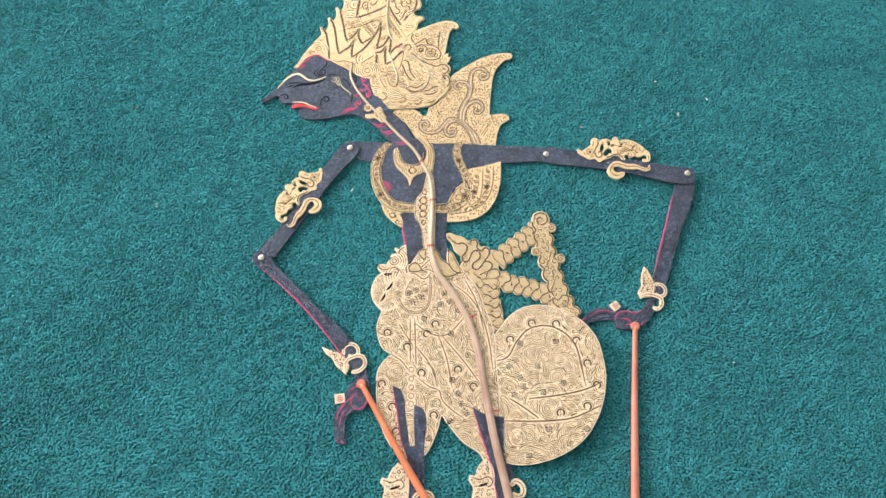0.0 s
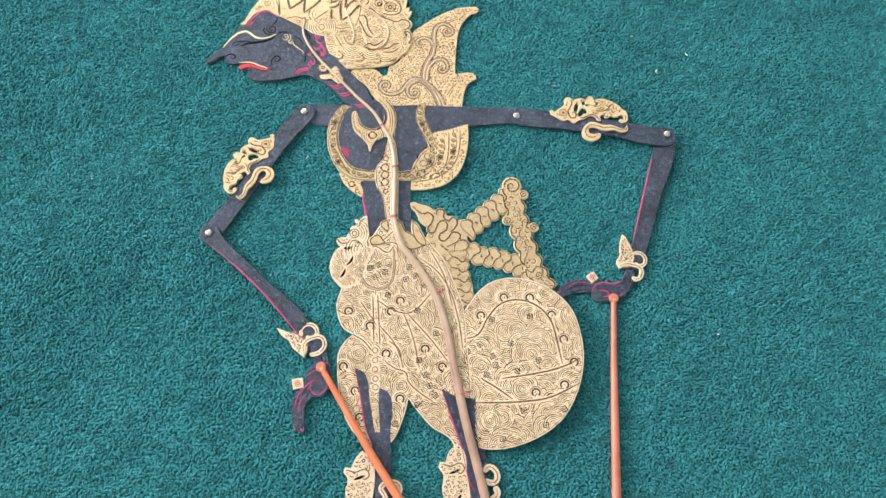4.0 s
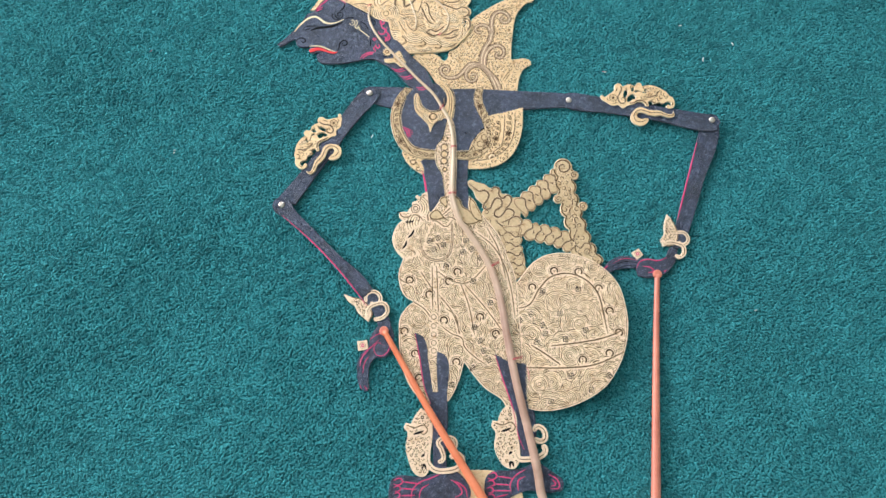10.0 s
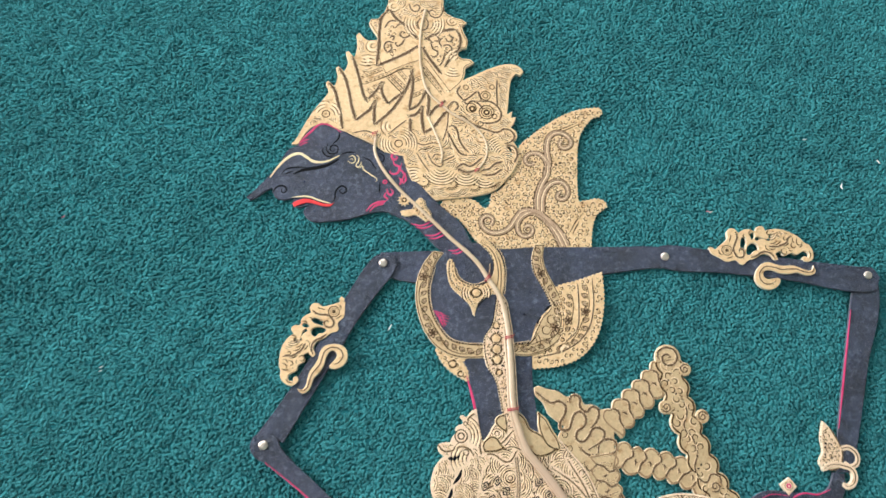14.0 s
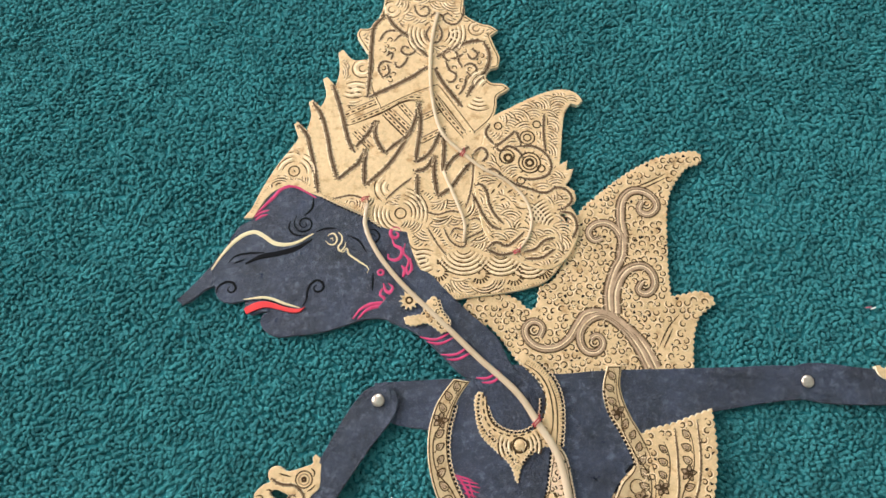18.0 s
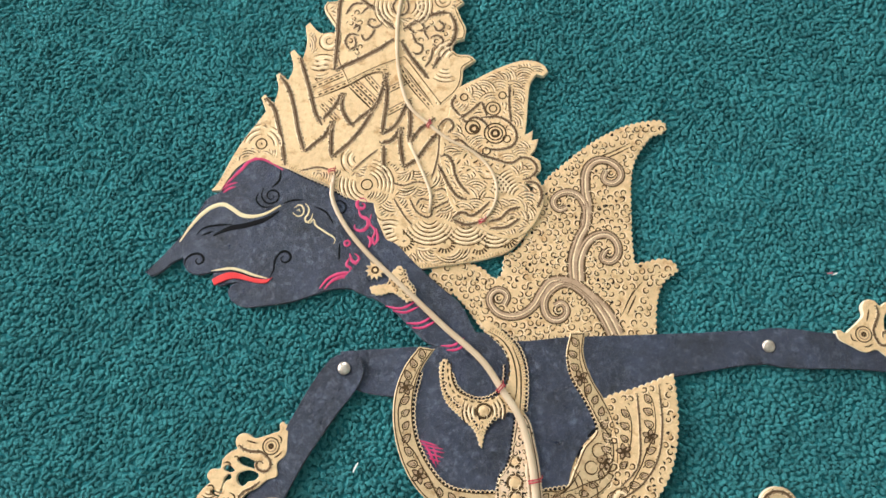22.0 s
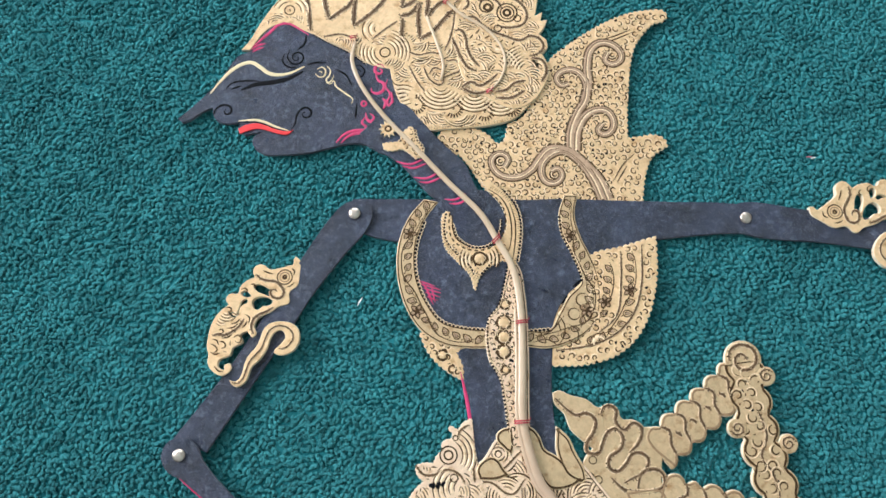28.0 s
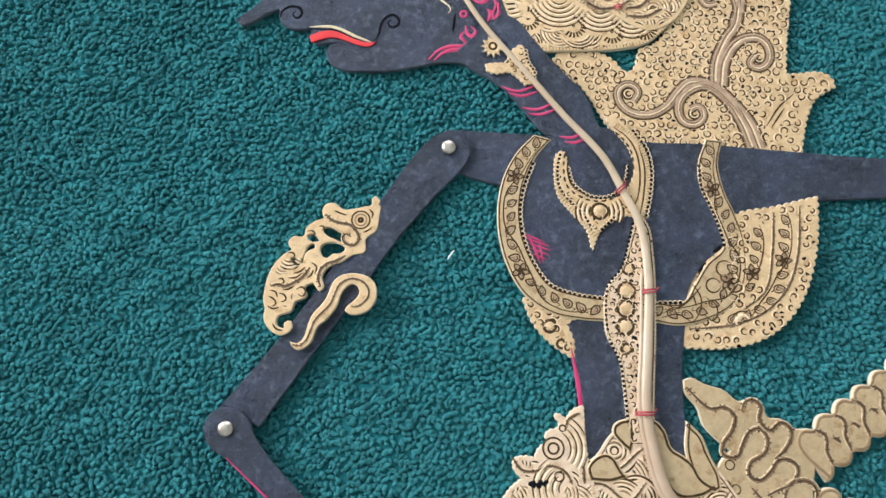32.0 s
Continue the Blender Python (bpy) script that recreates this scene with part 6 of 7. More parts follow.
carve = Carving(cloth, 3.95)
carve.piping(2.2, (43.1, -114.2), (43.7, -131.9), (48.2, -139.1), (56.6, -141.8), (65, -137.2), (67.7, -127.9), (67.8, -111.6))
carve.groove(0.8, (44.5, -111.9), (54.3, -109.4), (63.3, -114), (68.7, -108.3))
carve.groove(0.8, (52.2, -146.4), (52.7, -181.3))
carve.groove(0.8, (55.7, -146.4), (57.1, -183))
carve.groove(0.8, (56.6, -150.9), (67.6, -158), (79, -159.7), (95.1, -145.1))
carve.groove(0.8, (74.2, -159.8), (80.6, -177.6), (84.8, -200.4))
carve.groove(0.8, (77.3, -160.6), (93.7, -179.7), (106.5, -197.6))
carve.groove(0.8, (57.1, -168.9), (67.5, -182.1), (73.9, -199.6))
carve.groove(0.8, (58.8, -193.1), (67.5, -199.6), (75.2, -203), (76.9, -209.1), (85.4, -217.6), (93.9, -223.5))
carve.groove(0.8, (63.2, -179.9), (70.1, -185.6), (73.1, -199.6))
carve.groove(0.8, (86.6, -118.4), (99, -128.5), (107.6, -142.2), (113.8, -164.9), (116.3, -187.1))
carve.groove(0.8, (95.6, -114.6), (104.3, -132.2), (110, -155.9))
carve.groove(0.8, (26.3, -156.6), (33.4, -160.1), (39, -157.8))
carve.groove(0.8, (37.9, -174.8), (45.8, -180), (51, -186.6))
carve.groove(0.8, (43.4, -151), (52.2, -164.4))
carve.groove(0.8, (48, -101), (56.5, -105.7), (67.8, -97.5))
carve.flowers((84.3, -158.3), (97.3, -175.2), (84.8, -194.3), (89, -204.7), (91.9, -212.4), (95.7, -219.3), (82.8, -225.3), (67.3, -238), (49.9, -125.8), (56.6, -123.4), (53.5, -132.7), (61, -128.9), (78.9, -125.5), (83.3, -132.4), (76.6, -134.7), (89.9, -139.2), (63.2, -146.3))
carve.horseshoes((72, -150.8), (65.4, -158.5), (89.3, -186.4), (101.2, -199.4), (39.5, -214.8), (31.2, -197.6), (61.4, -189.2), (42.7, -233), (34.7, -157.8), (50.1, -168.9), (70.8, -221.1))
carve.rings(1.9, 0.5, 0, (53.6, -186.6), (53.6, -193.6), (53.6, -200.1), (53.7, -206.6), (53.7, -212.6))
carve.rim(CLOTH, 1.2, 0.35)
carve.scales(CLOTH, 6.6, 7.6, 6, 0.68, 1.2, -1.9, 16)
carve.done()

carve = Carving(bustle, 3.75)
carve.groove(1.15, (113.4, -179.6), (126.7, -177.3), (135.9, -163.8), (145.1, -154.7), (158.6, -152.3), (171.7, -157.6), (180.1, -167.9), (183.7, -183.5), (186.3, -199.8))
carve.groove(1.15, (143.1, -208.7), (167.2, -206), (187.1, -201.6), (199.3, -196.2))
carve.groove(1.15, (123.1, -225.1), (153.3, -225.4), (175, -223.2), (197.8, -213.7))
carve.groove(1.15, (127.9, -207.9), (138.6, -214.8), (149.9, -223.3))
carve.flowers((138.1, -166), (165.6, -164.9), (150.6, -183.8), (128.7, -183.9), (119.8, -188.8), (169.8, -196.8), (139.1, -199.2), (132.4, -205.8), (157.3, -231.4), (141.6, -250.4), (185.4, -231.3), (137.2, -192.7), (154.2, -203.5), (171.9, -241.9))
carve.horseshoes((130.2, -162.9), (147.5, -150.1), (166.3, -150.9), (181.2, -164.3), (188.6, -182.2), (186.8, -214.6), (166.5, -219.4), (115.9, -203.7), (194.7, -198.9))
carve.rim(BUSTLE, 1.2, 0.35)
carve.scales(BUSTLE, 6.8, 7.8, 6, 0.7, 1.2, -1.4, 16)
carve.done()

carve = Carving(hip_head, 4.1, HIP_HEAD)
carve.groove(0.9, (25.8, -102.8), (28.6, -106.2), (33.1, -106.5), (36.7, -104.9), (40.3, -105), (43.5, -107.1), (45, -110))
carve.groove(0.9, (46.7, -87.5), (43.6, -89.5), (42.4, -92.6))
carve.groove(0.9, (48.5, -104.3), (48.9, -109.5))
carve.rings(1.7, 0.7, 0, (38.7, -99.1))
carve.rings(3.4, 0.6, 0, (38.7, -99.1))
carve.rings(1.0, 0.5, 0, (41.5, -92.6))
carve.rings(1.5, 0.6, 0, (40.8, -107.8))
carve.nest(38.7, -99.1, 5.6, 11.1, 4, 1.10, -1.75, 0.45, 0)
carve.nest(43.2, -111.5, 2.5, 10.8, 5, -2.56, -1.57, 0.45, 0)
carve.line(2.6, 4, (30.9, -110.4), (34.2, -110.6), (37.4, -109.4))
carve.line(1.8, 4, (33, -123.7), (36.5, -119.9), (37.8, -116.6))
carve.line(1.8, 4, (28.6, -132.9), (31.2, -129.2), (32.1, -126))
carve.scales(HIP_HEAD, 5.4, 5.8, 5, 0.5, 1.0, 3.6)
carve.done()

carve = Carving(flap_a, 4.25)
carve.rim(FLAP_A, 0.9, 0.8)
carve.done()

carve = Carving(flap_b, 4.25)
carve.rim(FLAP_B, 0.9, 0.8)
carve.done()

carve = Carving(flap_c, 4.25)
carve.rim(FLAP_C, 0.9, 0.8)
carve.done()

carve = Carving(sash_block, 3.6)
carve.groove(1.4, (81.8, -77.3), (85.3, -80.9), (89.7, -84), (94.2, -83.4), (97.5, -86.1), (96.6, -90.5), (93.7, -94.8), (93.5, -98.1), (98, -98.8), (100, -94.9), (101.8, -91.2), (105.2, -89.5), (107.6, -91.7), (107.6, -96), (105.6, -98.2), (102.4, -100.3), (102.1, -104.6), (105.4, -105.7), (109, -102.5), (111.4, -99.3), (114.8, -98.9), (117.5, -101.5), (115.4, -106), (110.4, -108.6), (107.4, -110.2))
carve.groove(1.4, (99.7, -83.9), (101.2, -81), (103.9, -80.6), (106.1, -82.8), (105.4, -86.2), (108.6, -89.9), (112.6, -87.3), (115.6, -89.5), (113.9, -95.2), (110.1, -98.7))
carve.groove(1.4, (104.3, -117), (106.7, -120.9), (115.4, -117.9), (121.9, -121.4), (121.2, -126.4), (110.7, -127.6), (109.1, -132.6), (115.4, -134.9), (122, -133.9), (123.2, -138.7), (116.1, -140.3), (113.7, -146.2), (118, -153))
carve.groove(1.4, (102.5, -108.2), (107.3, -112.7), (115.9, -113.5), (123.1, -111.1), (122, -105.9), (115, -106.2), (112.5, -112.3))
carve.rings(1.5, 0.4, 0, (95.6, -101.4), (94.2, -107.8), (97.4, -108.9))
carve.done()
for (x, y), turn in zip(SASH_KNOBS, (0.5, 3.4, 0.2, 4.0)):
    knob = plate('sash_curl', [(x + 3.9 * math.cos(k * 0.6283), y + 3.9 * math.sin(k * 0.6283)) for k in range(10)], BASE, 4.0, LEAF_PLATE, puppet, '', None, 0.8, 0.5)
    carve = Carving(knob, 4.0)
    carve.groove(0.8, *arc_points((x, y), 2.9, turn, 9.5, 16, 0.8))
    carve.done()

carve = Carving(sash_tip, 4.1)
carve.rim(SASH_TIP, 1.2, 0.6)
carve.done()

carve = Carving(curl, 3.95)
carve.groove(1.3, (152.8, -63), (153.6, -58.9), (158, -56.6), (162.9, -58.5), (163.8, -63.1), (160.5, -66.5), (156.2, -65.7), (155.6, -62.1), (158.1, -60.3), (160.2, -62.6))
carve.done()

carve = Carving(leg_front, 4.15)
carve.line(0.8, 2, (39.4, -199.7), (43, -217.8), (46.5, -238.9), (51.7, -252.6))
carve.done()

carve = Carving(leg_back, 4.15)
carve.line(1.0, 2, (100.5, -215.8), (106.1, -234.5), (112.9, -255.4), (116.6, -275.1), (120.6, -285.2))
carve.line(1.0, 2, (124.8, -225.1), (126.9, -242))
carve.done()

carve = Carving(anklet_front, 4.3)
carve.groove(0.8, (33.8, -267.8), (40, -269.4), (46.3, -267.8), (49.2, -271.1), (45.9, -274.3), (43.8, -271.5))
carve.line(1.8, 4, (38.8, -274.3), (43, -273.1), (46.3, -271.9))
carve.line(1.8, 4, (44.8, -290.4), (47.2, -288.4))
carve.line(1.8, 4, (45.6, -300), (46.4, -296), (48.5, -299.2))
carve.rings(1.0, 0.7, 4, (45.4, -262.1))
carve.crescents(ANKLET_FRONT, 4.0, 1.1, 0.5, 1.0)
carve.done()

carve = Carving(anklet_back, 4.3)
carve.groove(0.8, (98.7, -265.7), (105, -267.4), (111.4, -265.7), (114.3, -269), (110.8, -272.3), (108.8, -269.4))
carve.line(1.8, 4, (103.7, -272.3), (107.9, -271), (111.3, -269.8))
carve.line(1.8, 4, (109.2, -288.4), (111.7, -286.4))
carve.line(1.8, 4, (109.8, -298), (110.7, -294.1), (112.7, -297.2))
carve.rings(1.0, 0.7, 4, (110.7, -259.9))
carve.crescents(ANKLET_BACK, 4.0, 1.1, 0.5, 1.0)
carve.done()

carve = Carving(foot_front, 3.7)
carve.line(0.9, 2, (24.8, -307), (29.3, -305.5), (31.4, -307.8), (28.1, -310.2), (24.8, -309.4))
carve.line(0.9, 2, (24.9, -311.7), (28.5, -310.9), (29.8, -313.3), (26.1, -314.8))
carve.line(0.9, 2, (25.3, -316), (28.6, -315.6), (29.4, -318), (26.2, -319.5))
carve.line(0.9, 2, (30.9, -307.8), (44.5, -309.4))
carve.line(0.9, 2, (30.2, -312.5), (41.6, -313.3))
carve.line(0.9, 2, (30.3, -317.6), (40.5, -317.2))
carve.line(0.9, 2, (37.6, -320.3), (38.4, -314.1), (43.2, -308.6), (51.4, -305.5), (60.9, -301.6))
carve.line(0.9, 2, (43.3, -320.3), (44.9, -313.3), (50.6, -309.4))
carve.line(0.9, 2, (66.2, -306.3), (72, -310.2), (74.4, -315.7), (69.5, -318.8))
carve.line(0.9, 2, (69.5, -307.1), (76.9, -312.6), (78.5, -318.9))
carve.done()

carve = Carving(foot_back, 3.8)
carve.line(0.9, 2, (93.9, -303.2), (98.5, -301.6), (100.1, -304), (96.8, -306.4), (93.5, -305.2))
carve.line(0.9, 2, (93, -307.9), (96.8, -307.1), (98.4, -309.5), (95, -311.1))
carve.line(0.9, 2, (92.5, -312.6), (95.9, -311.9), (97.5, -314.2), (94.1, -315.8))
carve.line(0.9, 2, (93.3, -317.3), (96.6, -316.6), (98.2, -318.9), (94.9, -320.5))
carve.line(0.9, 2, (100.1, -304), (111.7, -305.6))
carve.line(0.9, 2, (98.4, -309.5), (110.3, -310.3))
carve.line(0.9, 2, (97.5, -314.2), (109.8, -314.2))
carve.line(0.9, 2, (98.2, -318.9), (108.1, -316.6))
carve.line(0.9, 2, (110.2, -315.8), (109.9, -309.5), (113.4, -304), (121, -299.3))
carve.line(0.9, 2, (115.6, -314.3), (115.8, -307.2), (120.9, -304))
carve.line(0.9, 2, (138.4, -302.5), (144.9, -307.2), (145.5, -312), (139.2, -312.7))
carve.line(0.9, 2, (140.7, -306.4), (143.1, -309.6), (139.7, -311.2))
carve.done()

carve = Carving(forearm_l, 3.5)
carve.line(1.0, 2, (-66.1, -107.1), (-47.6, -122.7), (-24.8, -145.3), (-4.4, -169.8), (6.8, -185.1))
carve.done()

carve = Carving(forearm_r, 3.5)
carve.line(1.2, 2, (270.3, -40), (259.8, -72.7), (249.1, -106.6))
carve.done()

carve = Carving(hand_l, 3.9)
carve.line(0.6, 2, (5.1, -204.2), (11.5, -199.9), (20.1, -200.7))
carve.line(0.6, 2, (-0.9, -216.3), (5.3, -210.7), (12.4, -204.2))
carve.line(0.6, 2, (-2, -224.8), (-0.5, -218), (4.1, -212.8))
carve.line(0.6, 2, (0.3, -229.8), (1.7, -221.4), (5.4, -216.2))
carve.line(0.6, 2, (17.6, -204.2), (20.2, -209.3), (16.9, -215.3), (11, -216.2), (8.3, -211.1), (10.8, -206.8), (15.9, -208.5))
carve.line(0.6, 2, (-2, -238.2), (-0.3, -241.5))
carve.line(0.6, 2, (1.8, -239), (4, -242.3))
carve.done()

carve = Carving(hand_r, 3.9)
carve.line(0.9, 2, (213.5, -146.9), (216.2, -141.7), (222.4, -139.4), (230.7, -140.5), (237.7, -138.2))
carve.line(0.9, 2, (218.6, -145.2), (224.5, -146.1), (226.7, -148.9), (222.1, -150.3))
carve.line(0.9, 2, (234.7, -150), (237.1, -148.1))
carve.line(0.9, 2, (186.7, -148.1), (190.7, -145))
carve.line(0.5, 4, (192.1, -146.4), (203.2, -141.7), (215, -142.3))
carve.line(0.5, 4, (195.1, -149.2), (204.3, -145.1), (213.2, -144.9))
carve.line(0.5, 2, (194.4, -143.2), (204, -139), (214.7, -140.3))
carve.done()
BAND_STEMS = [[(-40.7, -25.6), (-38.6, -27.6), (-35.2, -28.5), (-32.2, -29), (-29.7, -31.3), (-28.8, -33.8), (-30.4, -35.9), (-33, -35.4), (-34.3, -33.2), (-33, -32.2), (-31.6, -33.1)], [(-40.4, -50.6), (-41.4, -48.1), (-41, -45.2), (-38.9, -42.8), (-35.8, -41.6), (-32.8, -39.6)], [(-57.1, -51.3), (-55.1, -50.6), (-52.1, -51.1), (-49.7, -49.9), (-46.8, -47.9), (-44.5, -44.3)]]
BAND_CURLS = [[(-48.4, -52), (-46.8, -51), (-45.3, -52.4), (-46.3, -54.2), (-47.8, -53.4)], [(-54.7, -48.9), (-53.5, -48.5), (-52.8, -49.8), (-54, -50.4)], [(-54.1, -53.5), (-52.2, -54), (-51.6, -55.6), (-53.2, -56.4)], [(-57.1, -52.6), (-55.2, -53.2), (-54.5, -54.9)], [(-57.6, -54.6), (-55.7, -55.5), (-54.8, -57), (-56, -58.1)], [(-57.5, -57.9), (-55.6, -58.8), (-53.7, -58.2)], [(-52.5, -39.8), (-51, -39.5), (-50, -40.4), (-50.4, -41.4)], [(-44.1, -42.6), (-42.4, -43.9), (-42.7, -46.4)], [(-46.5, -32), (-45, -31.6), (-43.9, -32.5), (-44.7, -33.5)]]
BAND_NICKS = [[(-42.7, -30), (-41.2, -29.9), (-40.8, -31.3)], [(-37.8, -24.2), (-36.1, -24.9), (-33.6, -25.6)], [(-26, -23.2), (-24.7, -24.6), (-25.1, -26.3)], [(-24.7, -29.3), (-25.9, -30.5), (-27.6, -31.3)], [(-49.8, -46.6), (-47.7, -45.8), (-46.1, -44.2)], [(-51.4, -48.2), (-48.9, -47.9), (-46.9, -46.3)], [(-52.9, -52.3), (-50.9, -51.9), (-49.3, -50.8)], [(-45.2, -48), (-44, -46.8), (-43.3, -45.1)], [(-55.4, -63.7), (-53.7, -65.5), (-51.7, -65.8)]]
BAND_EYE = [(-28.7, -27)]
CURL_LINE = [(-47.9, -70.2), (-45.8, -70.6), (-43.8, -68.9), (-42.5, -65.7), (-41.5, -62.5), (-39.1, -59.3), (-36.7, -56.5), (-35.4, -52.9), (-33.9, -49.6), (-31.5, -47.8), (-27.8, -47.7), (-25, -49.5), (-24.1, -52.4), (-25.6, -55.2), (-28, -56.8), (-29.7, -56.7)]
for band_ob, curl_ob, z, carry in ((armband_l, armcurl_l, 4.6, list), (armband_r, armcurl_r, 4.3, other_arm)):
    carve = Carving(band_ob, z)
    for stem in BAND_STEMS:
        carve.groove(1.1, *carry(stem))
    for bit in BAND_CURLS + BAND_NICKS:
        carve.line(0.6, 0, *carry(bit))
    carve.rings(3.1, 0.5, 0, *carry(BAND_EYE))
    carve.rings(2.0, 0.4, 5, *carry(BAND_EYE))
    carve.rings(0.6, 1.0, 0, *carry(BAND_EYE))
    carve.scales(carry(BAND_BODY), 4.4, 4.8, 4, 0.45, 0.6, 0.9)
    carve.done()
    carve = Carving(curl_ob, z + (0.6 if carry is list else 0.7))
    carve.groove(0.7, *carry(CURL_LINE))
    carve.done()

for leaf_ob, shape in ((wrist_l, WRIST_LEAF_L), (wrist_r, WRIST_LEAF_R)):
    carve = Carving(leaf_ob, 4.2)
    carve.groove(0.7, *shape[1:6])
    carve.crescents(shape, 3.0, 0.8, 0.45, 0.6)
    carve.done()
for ring_ob, shape in ((ring_l, RING_L), (ring_r, RING_R)):
    x, y = (sum(v[k] for v in shape) / 4 for k in (0, 1))
    carve = Carving(ring_ob, 4.0)
    carve.rings(1.0, 0.8, 2, (x, y))
    carve.rings(2.2, 0.4, 5, (x, y))
    carve.done()


for strip, z, outline, cuts in tails:
    carve = Carving(strip, z)
    for cut in cuts:
        carve.groove(1.15, *cut)
    carve.rim(outline, 0.9, 0.9, 5)
    carve.done()
strip, z, outline, cuts = tail_down
carve = Carving(strip, z)
carve.rim(outline, 1.2, 1.0)
carve.groove(1.0, (162.7, -83.4), (165, -92.4), (162.3, -101.1), (165.7, -106.5), (167.8, -115.3))
carve.groove(1.0, (167.8, -115.3), (164.8, -123.7), (169.6, -130.8), (173.7, -126.6), (177.9, -128.9), (175.3, -134.5), (170.2, -134.2))
carve.crescents(outline, 6.0, 2.0, 0.6, 2.2)
carve.done()


def petal_flower(x, y, r):
    points = []
    for k in range(22):
        q = r if k % 2 else r * 0.62
        a = k * math.pi / 11
        points.append((x + q * math.cos(a), y + q * math.sin(a)))
    return points


plate("lip", LIP, 3.6, 4.35, [SCARLET, SCARLET], head, "scarlet lip", None, 0.7, 0.25)
ear_flower = plate("ear_flower", petal_flower(*EAR_FLOWER, 4.2), 3.8, 5.0, GOLD_PLATE, puppet, "gold ear flower", None, 0.6, 0.25, 40)
boss(*EAR_FLOWER, 5.0, 1.1, ear_flower)
ear_clasp = plate("ear_clasp", EAR_ORNAMENT, 3.8, 5.0, GOLD_PLATE, puppet, "carved gold ear clasp", (1.9, 0.5), 0.7)
carve = Carving(ear_clasp, 5.0)
carve.beads([EAR_ORNAMENT[k] for k in (3, 4, 5, 6)], 1.5, 0.4)
carve.crescents(EAR_ORNAMENT, 3.0, 0.9, 0.45, 0.8)
carve.done()


def rivet(x, y, z):
    bm = bmesh.new()
    bmesh.ops.create_uvsphere(bm, u_segments=18, v_segments=9, radius=2.55 * MM)
    for v in bm.verts:
        v.co.z *= 0.42
    for f in bm.faces:
        f.smooth = True
    ob = part("rivet", bm, STEEL, puppet, "domed metal rivet")
    ob.location = (x * MM, y * MM, z * MM)


for (x, y), z in zip(PINS, (5.5, 3.9, 6.9, 7.1)):
    rivet(x, y, z)


def raise_end(ob, pivot, reach, lift):
    """Lifts a plate and its lines towards a hinge where it rides on another."""
    for o in (ob, *ob.children):
        for v in o.data.vertices:
            d = math.hypot(v.co.x / MM - pivot[0], v.co.y / MM - pivot[1])
            v.co.z += lift * MM * max(0.0, 1 - d / reach)


def warp_up(ob, x0, x1, lift):
    """The plate's far edge stands a little off the carpet."""
    for o in (ob, *ob.children):
        for v in o.data.vertices:
            v.co.z += lift * MM * (v.co.x / MM - x0) / (x1 - x0)


warp_up(bustle, 120, 205, 7.5)
warp_up(wing, 60, 140, 0.6)
warp_up(lower_wing, 90, 135, 2.0)
raise_end(upper_arm_l, PINS[0], 70, 2.0)
for piece in (upper_arm_l, armband_l, armcurl_l):
    raise_end(piece, PINS[2], 110, 1.8)
raise_end(forearm_l, PINS[2], 130, 3.4)
for piece in (upper_arm_r, armband_r, armcurl_r):
    raise_end(piece, PINS[3], 120, 3.6)
raise_end(forearm_r, PINS[3], 150, 2.0)


def rod(name, points, radii, heights, material, label, squash=0.8, step=3.0):
    """A rod whose thickness and height follow even stations along it."""
    bm = bmesh.new()
    p = spline(points, False, step)
    n = len(p)

    def at(values, u):
        k = min(int(u * (len(values) - 1)), len(values) - 2)
        w = u * (len(values) - 1) - k
        return values[k] * (1 - w) + values[k + 1] * w

    rings = []
    for i in range(n):
        t = (p[min(i + 1, n - 1)] - p[max(i - 1, 0)]).normalized()
        s = Vector((-t.y, t.x))
        r, h = at(radii, i / (n - 1)), at(heights, i / (n - 1))
        ring = []
        for k in range(12):
            a = 2 * math.pi * k / 12
            q = p[i] + s * r * math.cos(a)
            ring.append(bm.verts.new((q.x * MM, q.y * MM, (h + r * squash * (1 + math.sin(a))) * MM)))
        rings.append(ring)
    for i in range(n - 1):
        for k in range(12):
            f = bm.faces.new((rings[i][k], rings[i][(k + 1) % 12], rings[i + 1][(k + 1) % 12], rings[i + 1][k]))
            f.smooth = True
    bm.faces.new(rings[0])
    bm.faces.new(rings[-1][::-1])
    bmesh.ops.recalc_face_normals(bm, faces=bm.faces)
    return part(name, bm, material, puppet, label)


rod("hand_rod", ROD_R + [(212, -370)], (2.0, 2.7, 3.4, 4.0), (2.2, 2.2, 2.2), CORAL_WORN, "coral-painted wooden hand rod", 0.9)
rod("hand_rod", ROD_L + [(120, -368)], (2.0, 2.6, 3.2, 3.8), (4.0, 4.2, 4.3), CORAL, "coral-painted wooden hand rod", 0.9)
spine = MAIN_ROD + [(143, -335), (155, -372)]
rod("main_rod", spine, (0.9, 1.1, 1.3, 1.55, 1.75, 1.95, 2.3, 2.5, 2.7, 2.8, 2.9), (4.0, 4.2, 4.4, 4.4, 4.2, 4.1, 4.1, 4.2), HORN, "polished horn rod, cream above and brown below, tied along the body", 0.6)
for tip in (ROD_R[0], ROD_L[0]):
    plate("rod_tip", [(tip[0] + 3.6 * math.cos(k * 0.6283), tip[1] + 3.6 * math.sin(k * 0.6283)) for k in range(10)], 3.6, 5.6, [CORAL_WORN, CORAL_WORN], puppet, "coral rod tip tied to the hand", None, 0.7, 0.8, 170)
beside = [(x - 2.1, y) for x, y in spine[9:]]
rod("rod_splint", beside, (0.5, 1.3, 1.6, 1.6, 1.6), (4.4, 4.3, 4.2, 4.2), HORN, "thin horn splint beside the main rod", 0.7)
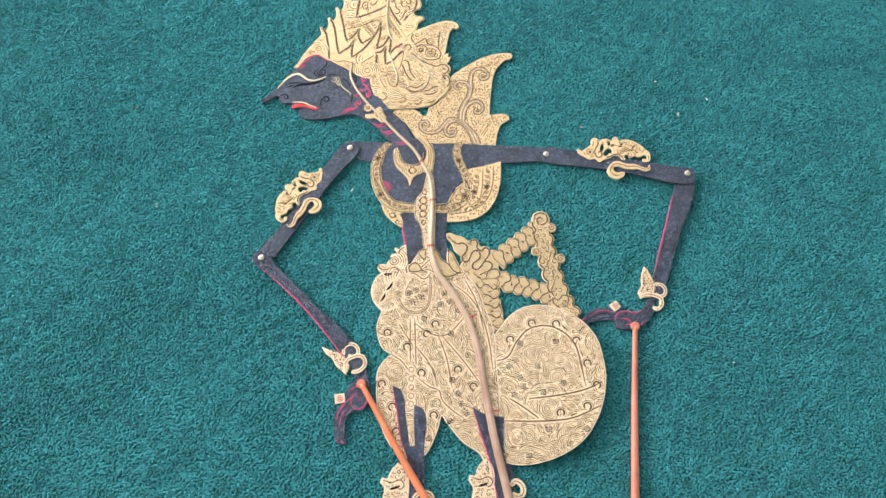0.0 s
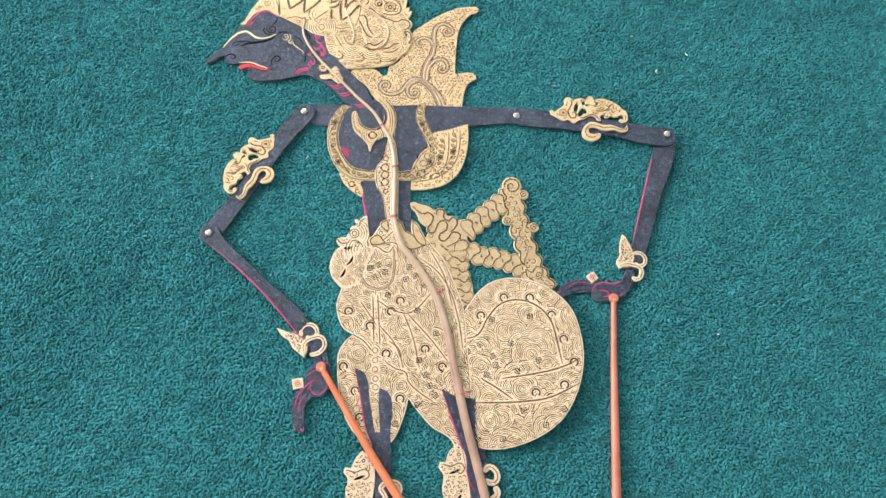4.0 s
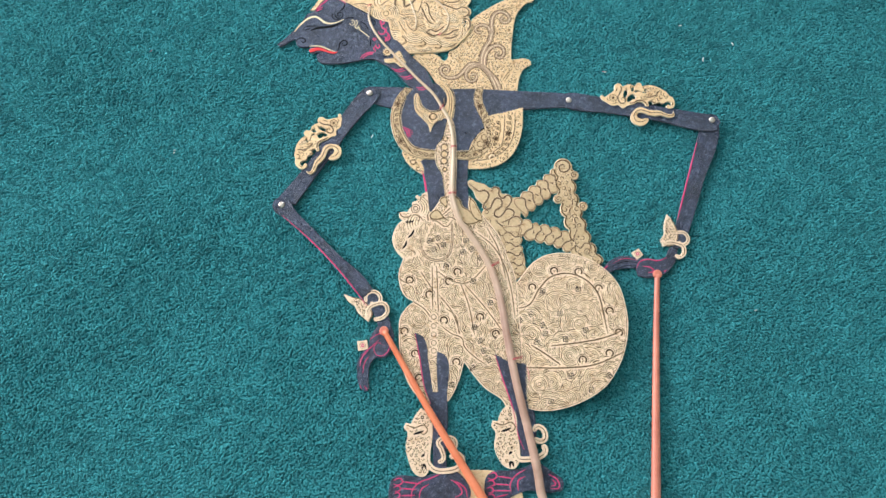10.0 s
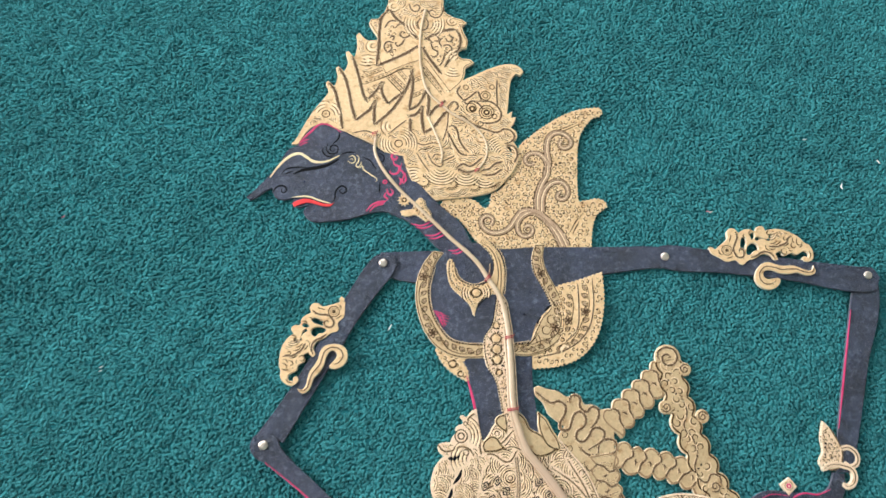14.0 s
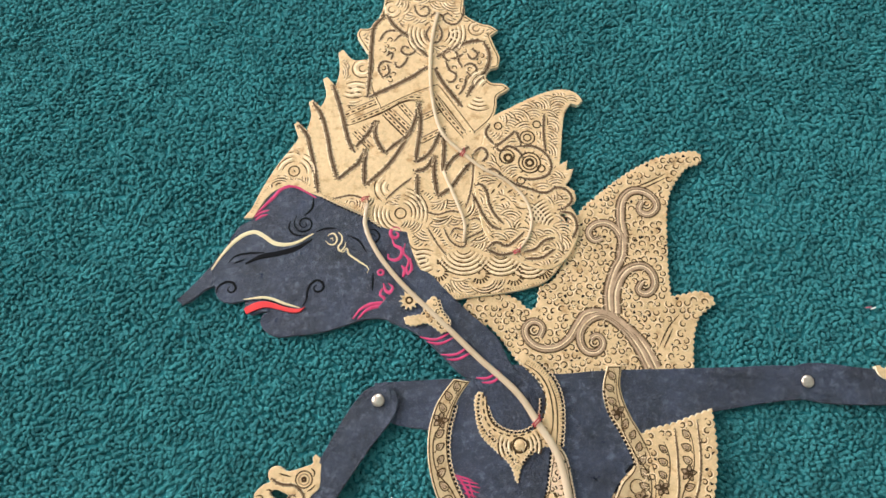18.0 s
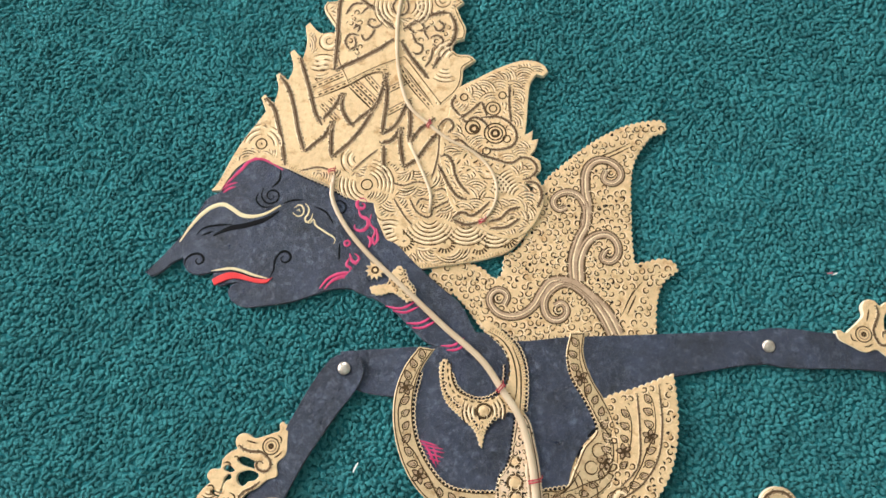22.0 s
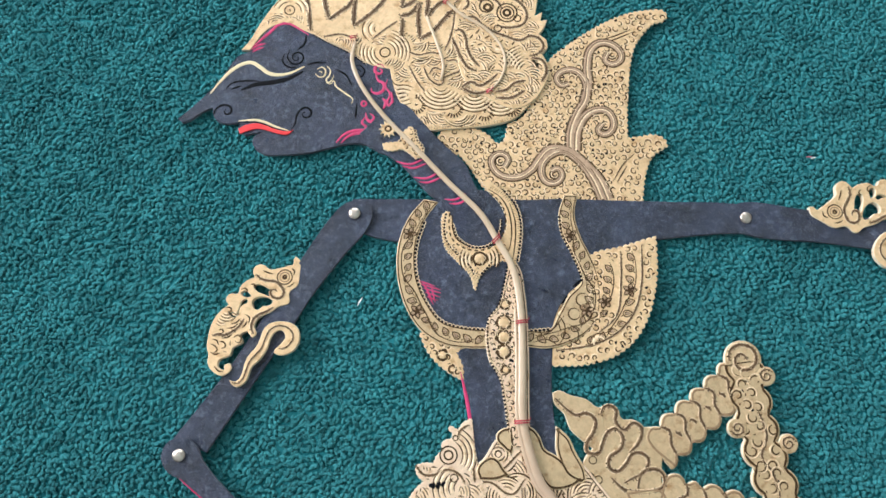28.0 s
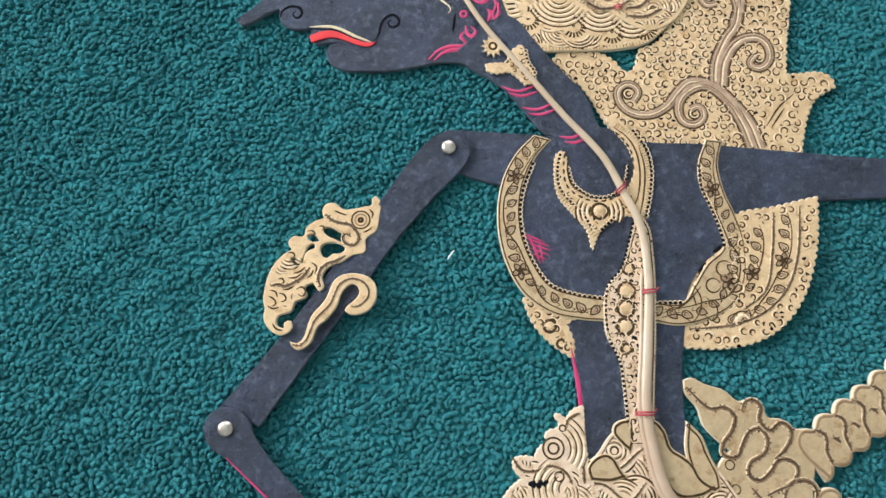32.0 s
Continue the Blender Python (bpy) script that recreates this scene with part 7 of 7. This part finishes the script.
rod("crown_splint", THIN_RODS, (0.9, 0.8, 0.6), (4.1, 4.2, 4.25), HORN_PALE, "thin pale horn splint", 0.7)
rod("crown_splint", THIN_ROD2, (0.7, 0.7), (4.0, 4.0), HORN_PALE, "thin pale horn splint", 0.7)


def tie(x, y, across, half, z, rise):
    """Two turns of red thread over a rod, with a knot."""
    bm = bmesh.new()
    u = Vector((math.cos(across), math.sin(across)))
    w = Vector((-u.y, u.x))
    for k in (-0.45, 0.45):
        ring = []
        for i in range(9):
            a = math.pi * i / 8
            q = Vector((x, y)) + u * half * math.cos(a) + w * k
            ring.append([bm.verts.new(((q.x + w.x * o) * MM, (q.y + w.y * o) * MM, (z + (rise + h) * math.sin(a)) * MM)) for o, h in ((-0.3, 0), (0, 0.2), (0.3, 0))])
        for a, b in zip(ring, ring[1:]):
            for j in (0, 1):
                f = bm.faces.new((a[j], a[j + 1], b[j + 1], b[j]))
                f.smooth = True
    bmesh.ops.recalc_face_normals(bm, faces=bm.faces)
    c = Vector((x, y)) + u * half * 0.7
    ribbon(bm, [c, c + u * 0.9 + w * 0.8, c + u * 1.2 + w * 1.6], 0.45, z + rise * 0.6, 0.3, True)
    part("thread_tie", bm, THREAD, puppet, "red thread tie")


for (x, y), across, half, z, rise in zip(BINDS, (0.2, 0.9, 0.3, 0.75, 0.1, 0.05, 0.5, 0.2), (1.5, 1.4, 1.4, 2.1, 2.7, 3.2, 4.2, 4.6), (4.0, 4.2, 4.3, 4.4, 4.3, 4.2, 4.1, 4.1), (1.9, 1.6, 1.5, 2.4, 2.9, 3.2, 4.0, 4.3)):
    tie(x, y, across, half, z, rise)

# bits of lint lying on the carpet
def lint(x, y, length, turn, material, label):
    bm = bmesh.new()
    u = Vector((math.cos(turn), math.sin(turn))) * length / 2
    c = Vector((x, y))
    n = Vector((-u.y, u.x)) * 0.05
    ribbon(bm, spline([c - u, c - u * 0.3 + n, c + u * 0.4 - n * 0.5, c + u], False, 0.5), 0.65, 2.2, 0.5, True)
    tagged(part("lint", bm, material, None), label, "lint", "lint on the carpet")


for k, (x, y) in enumerate(FLECKS):
    red = k in (1, 2)
    lint(x, y, (4.2, 2.6, 2.4, 2.2, 3.0, 2.6, 2.4, 3.0, 1.6, 2.2, 2.0)[k], (1.05, 0.1, 0.9, 0.4, 0.1, 2.0, 0.3, 2.2, 0.5, 1.2, 0.2)[k], LINT_RED if red else LINT, "tiny pink thread of lint on the green carpet" if red else "tiny white fleck of lint on the green carpet")
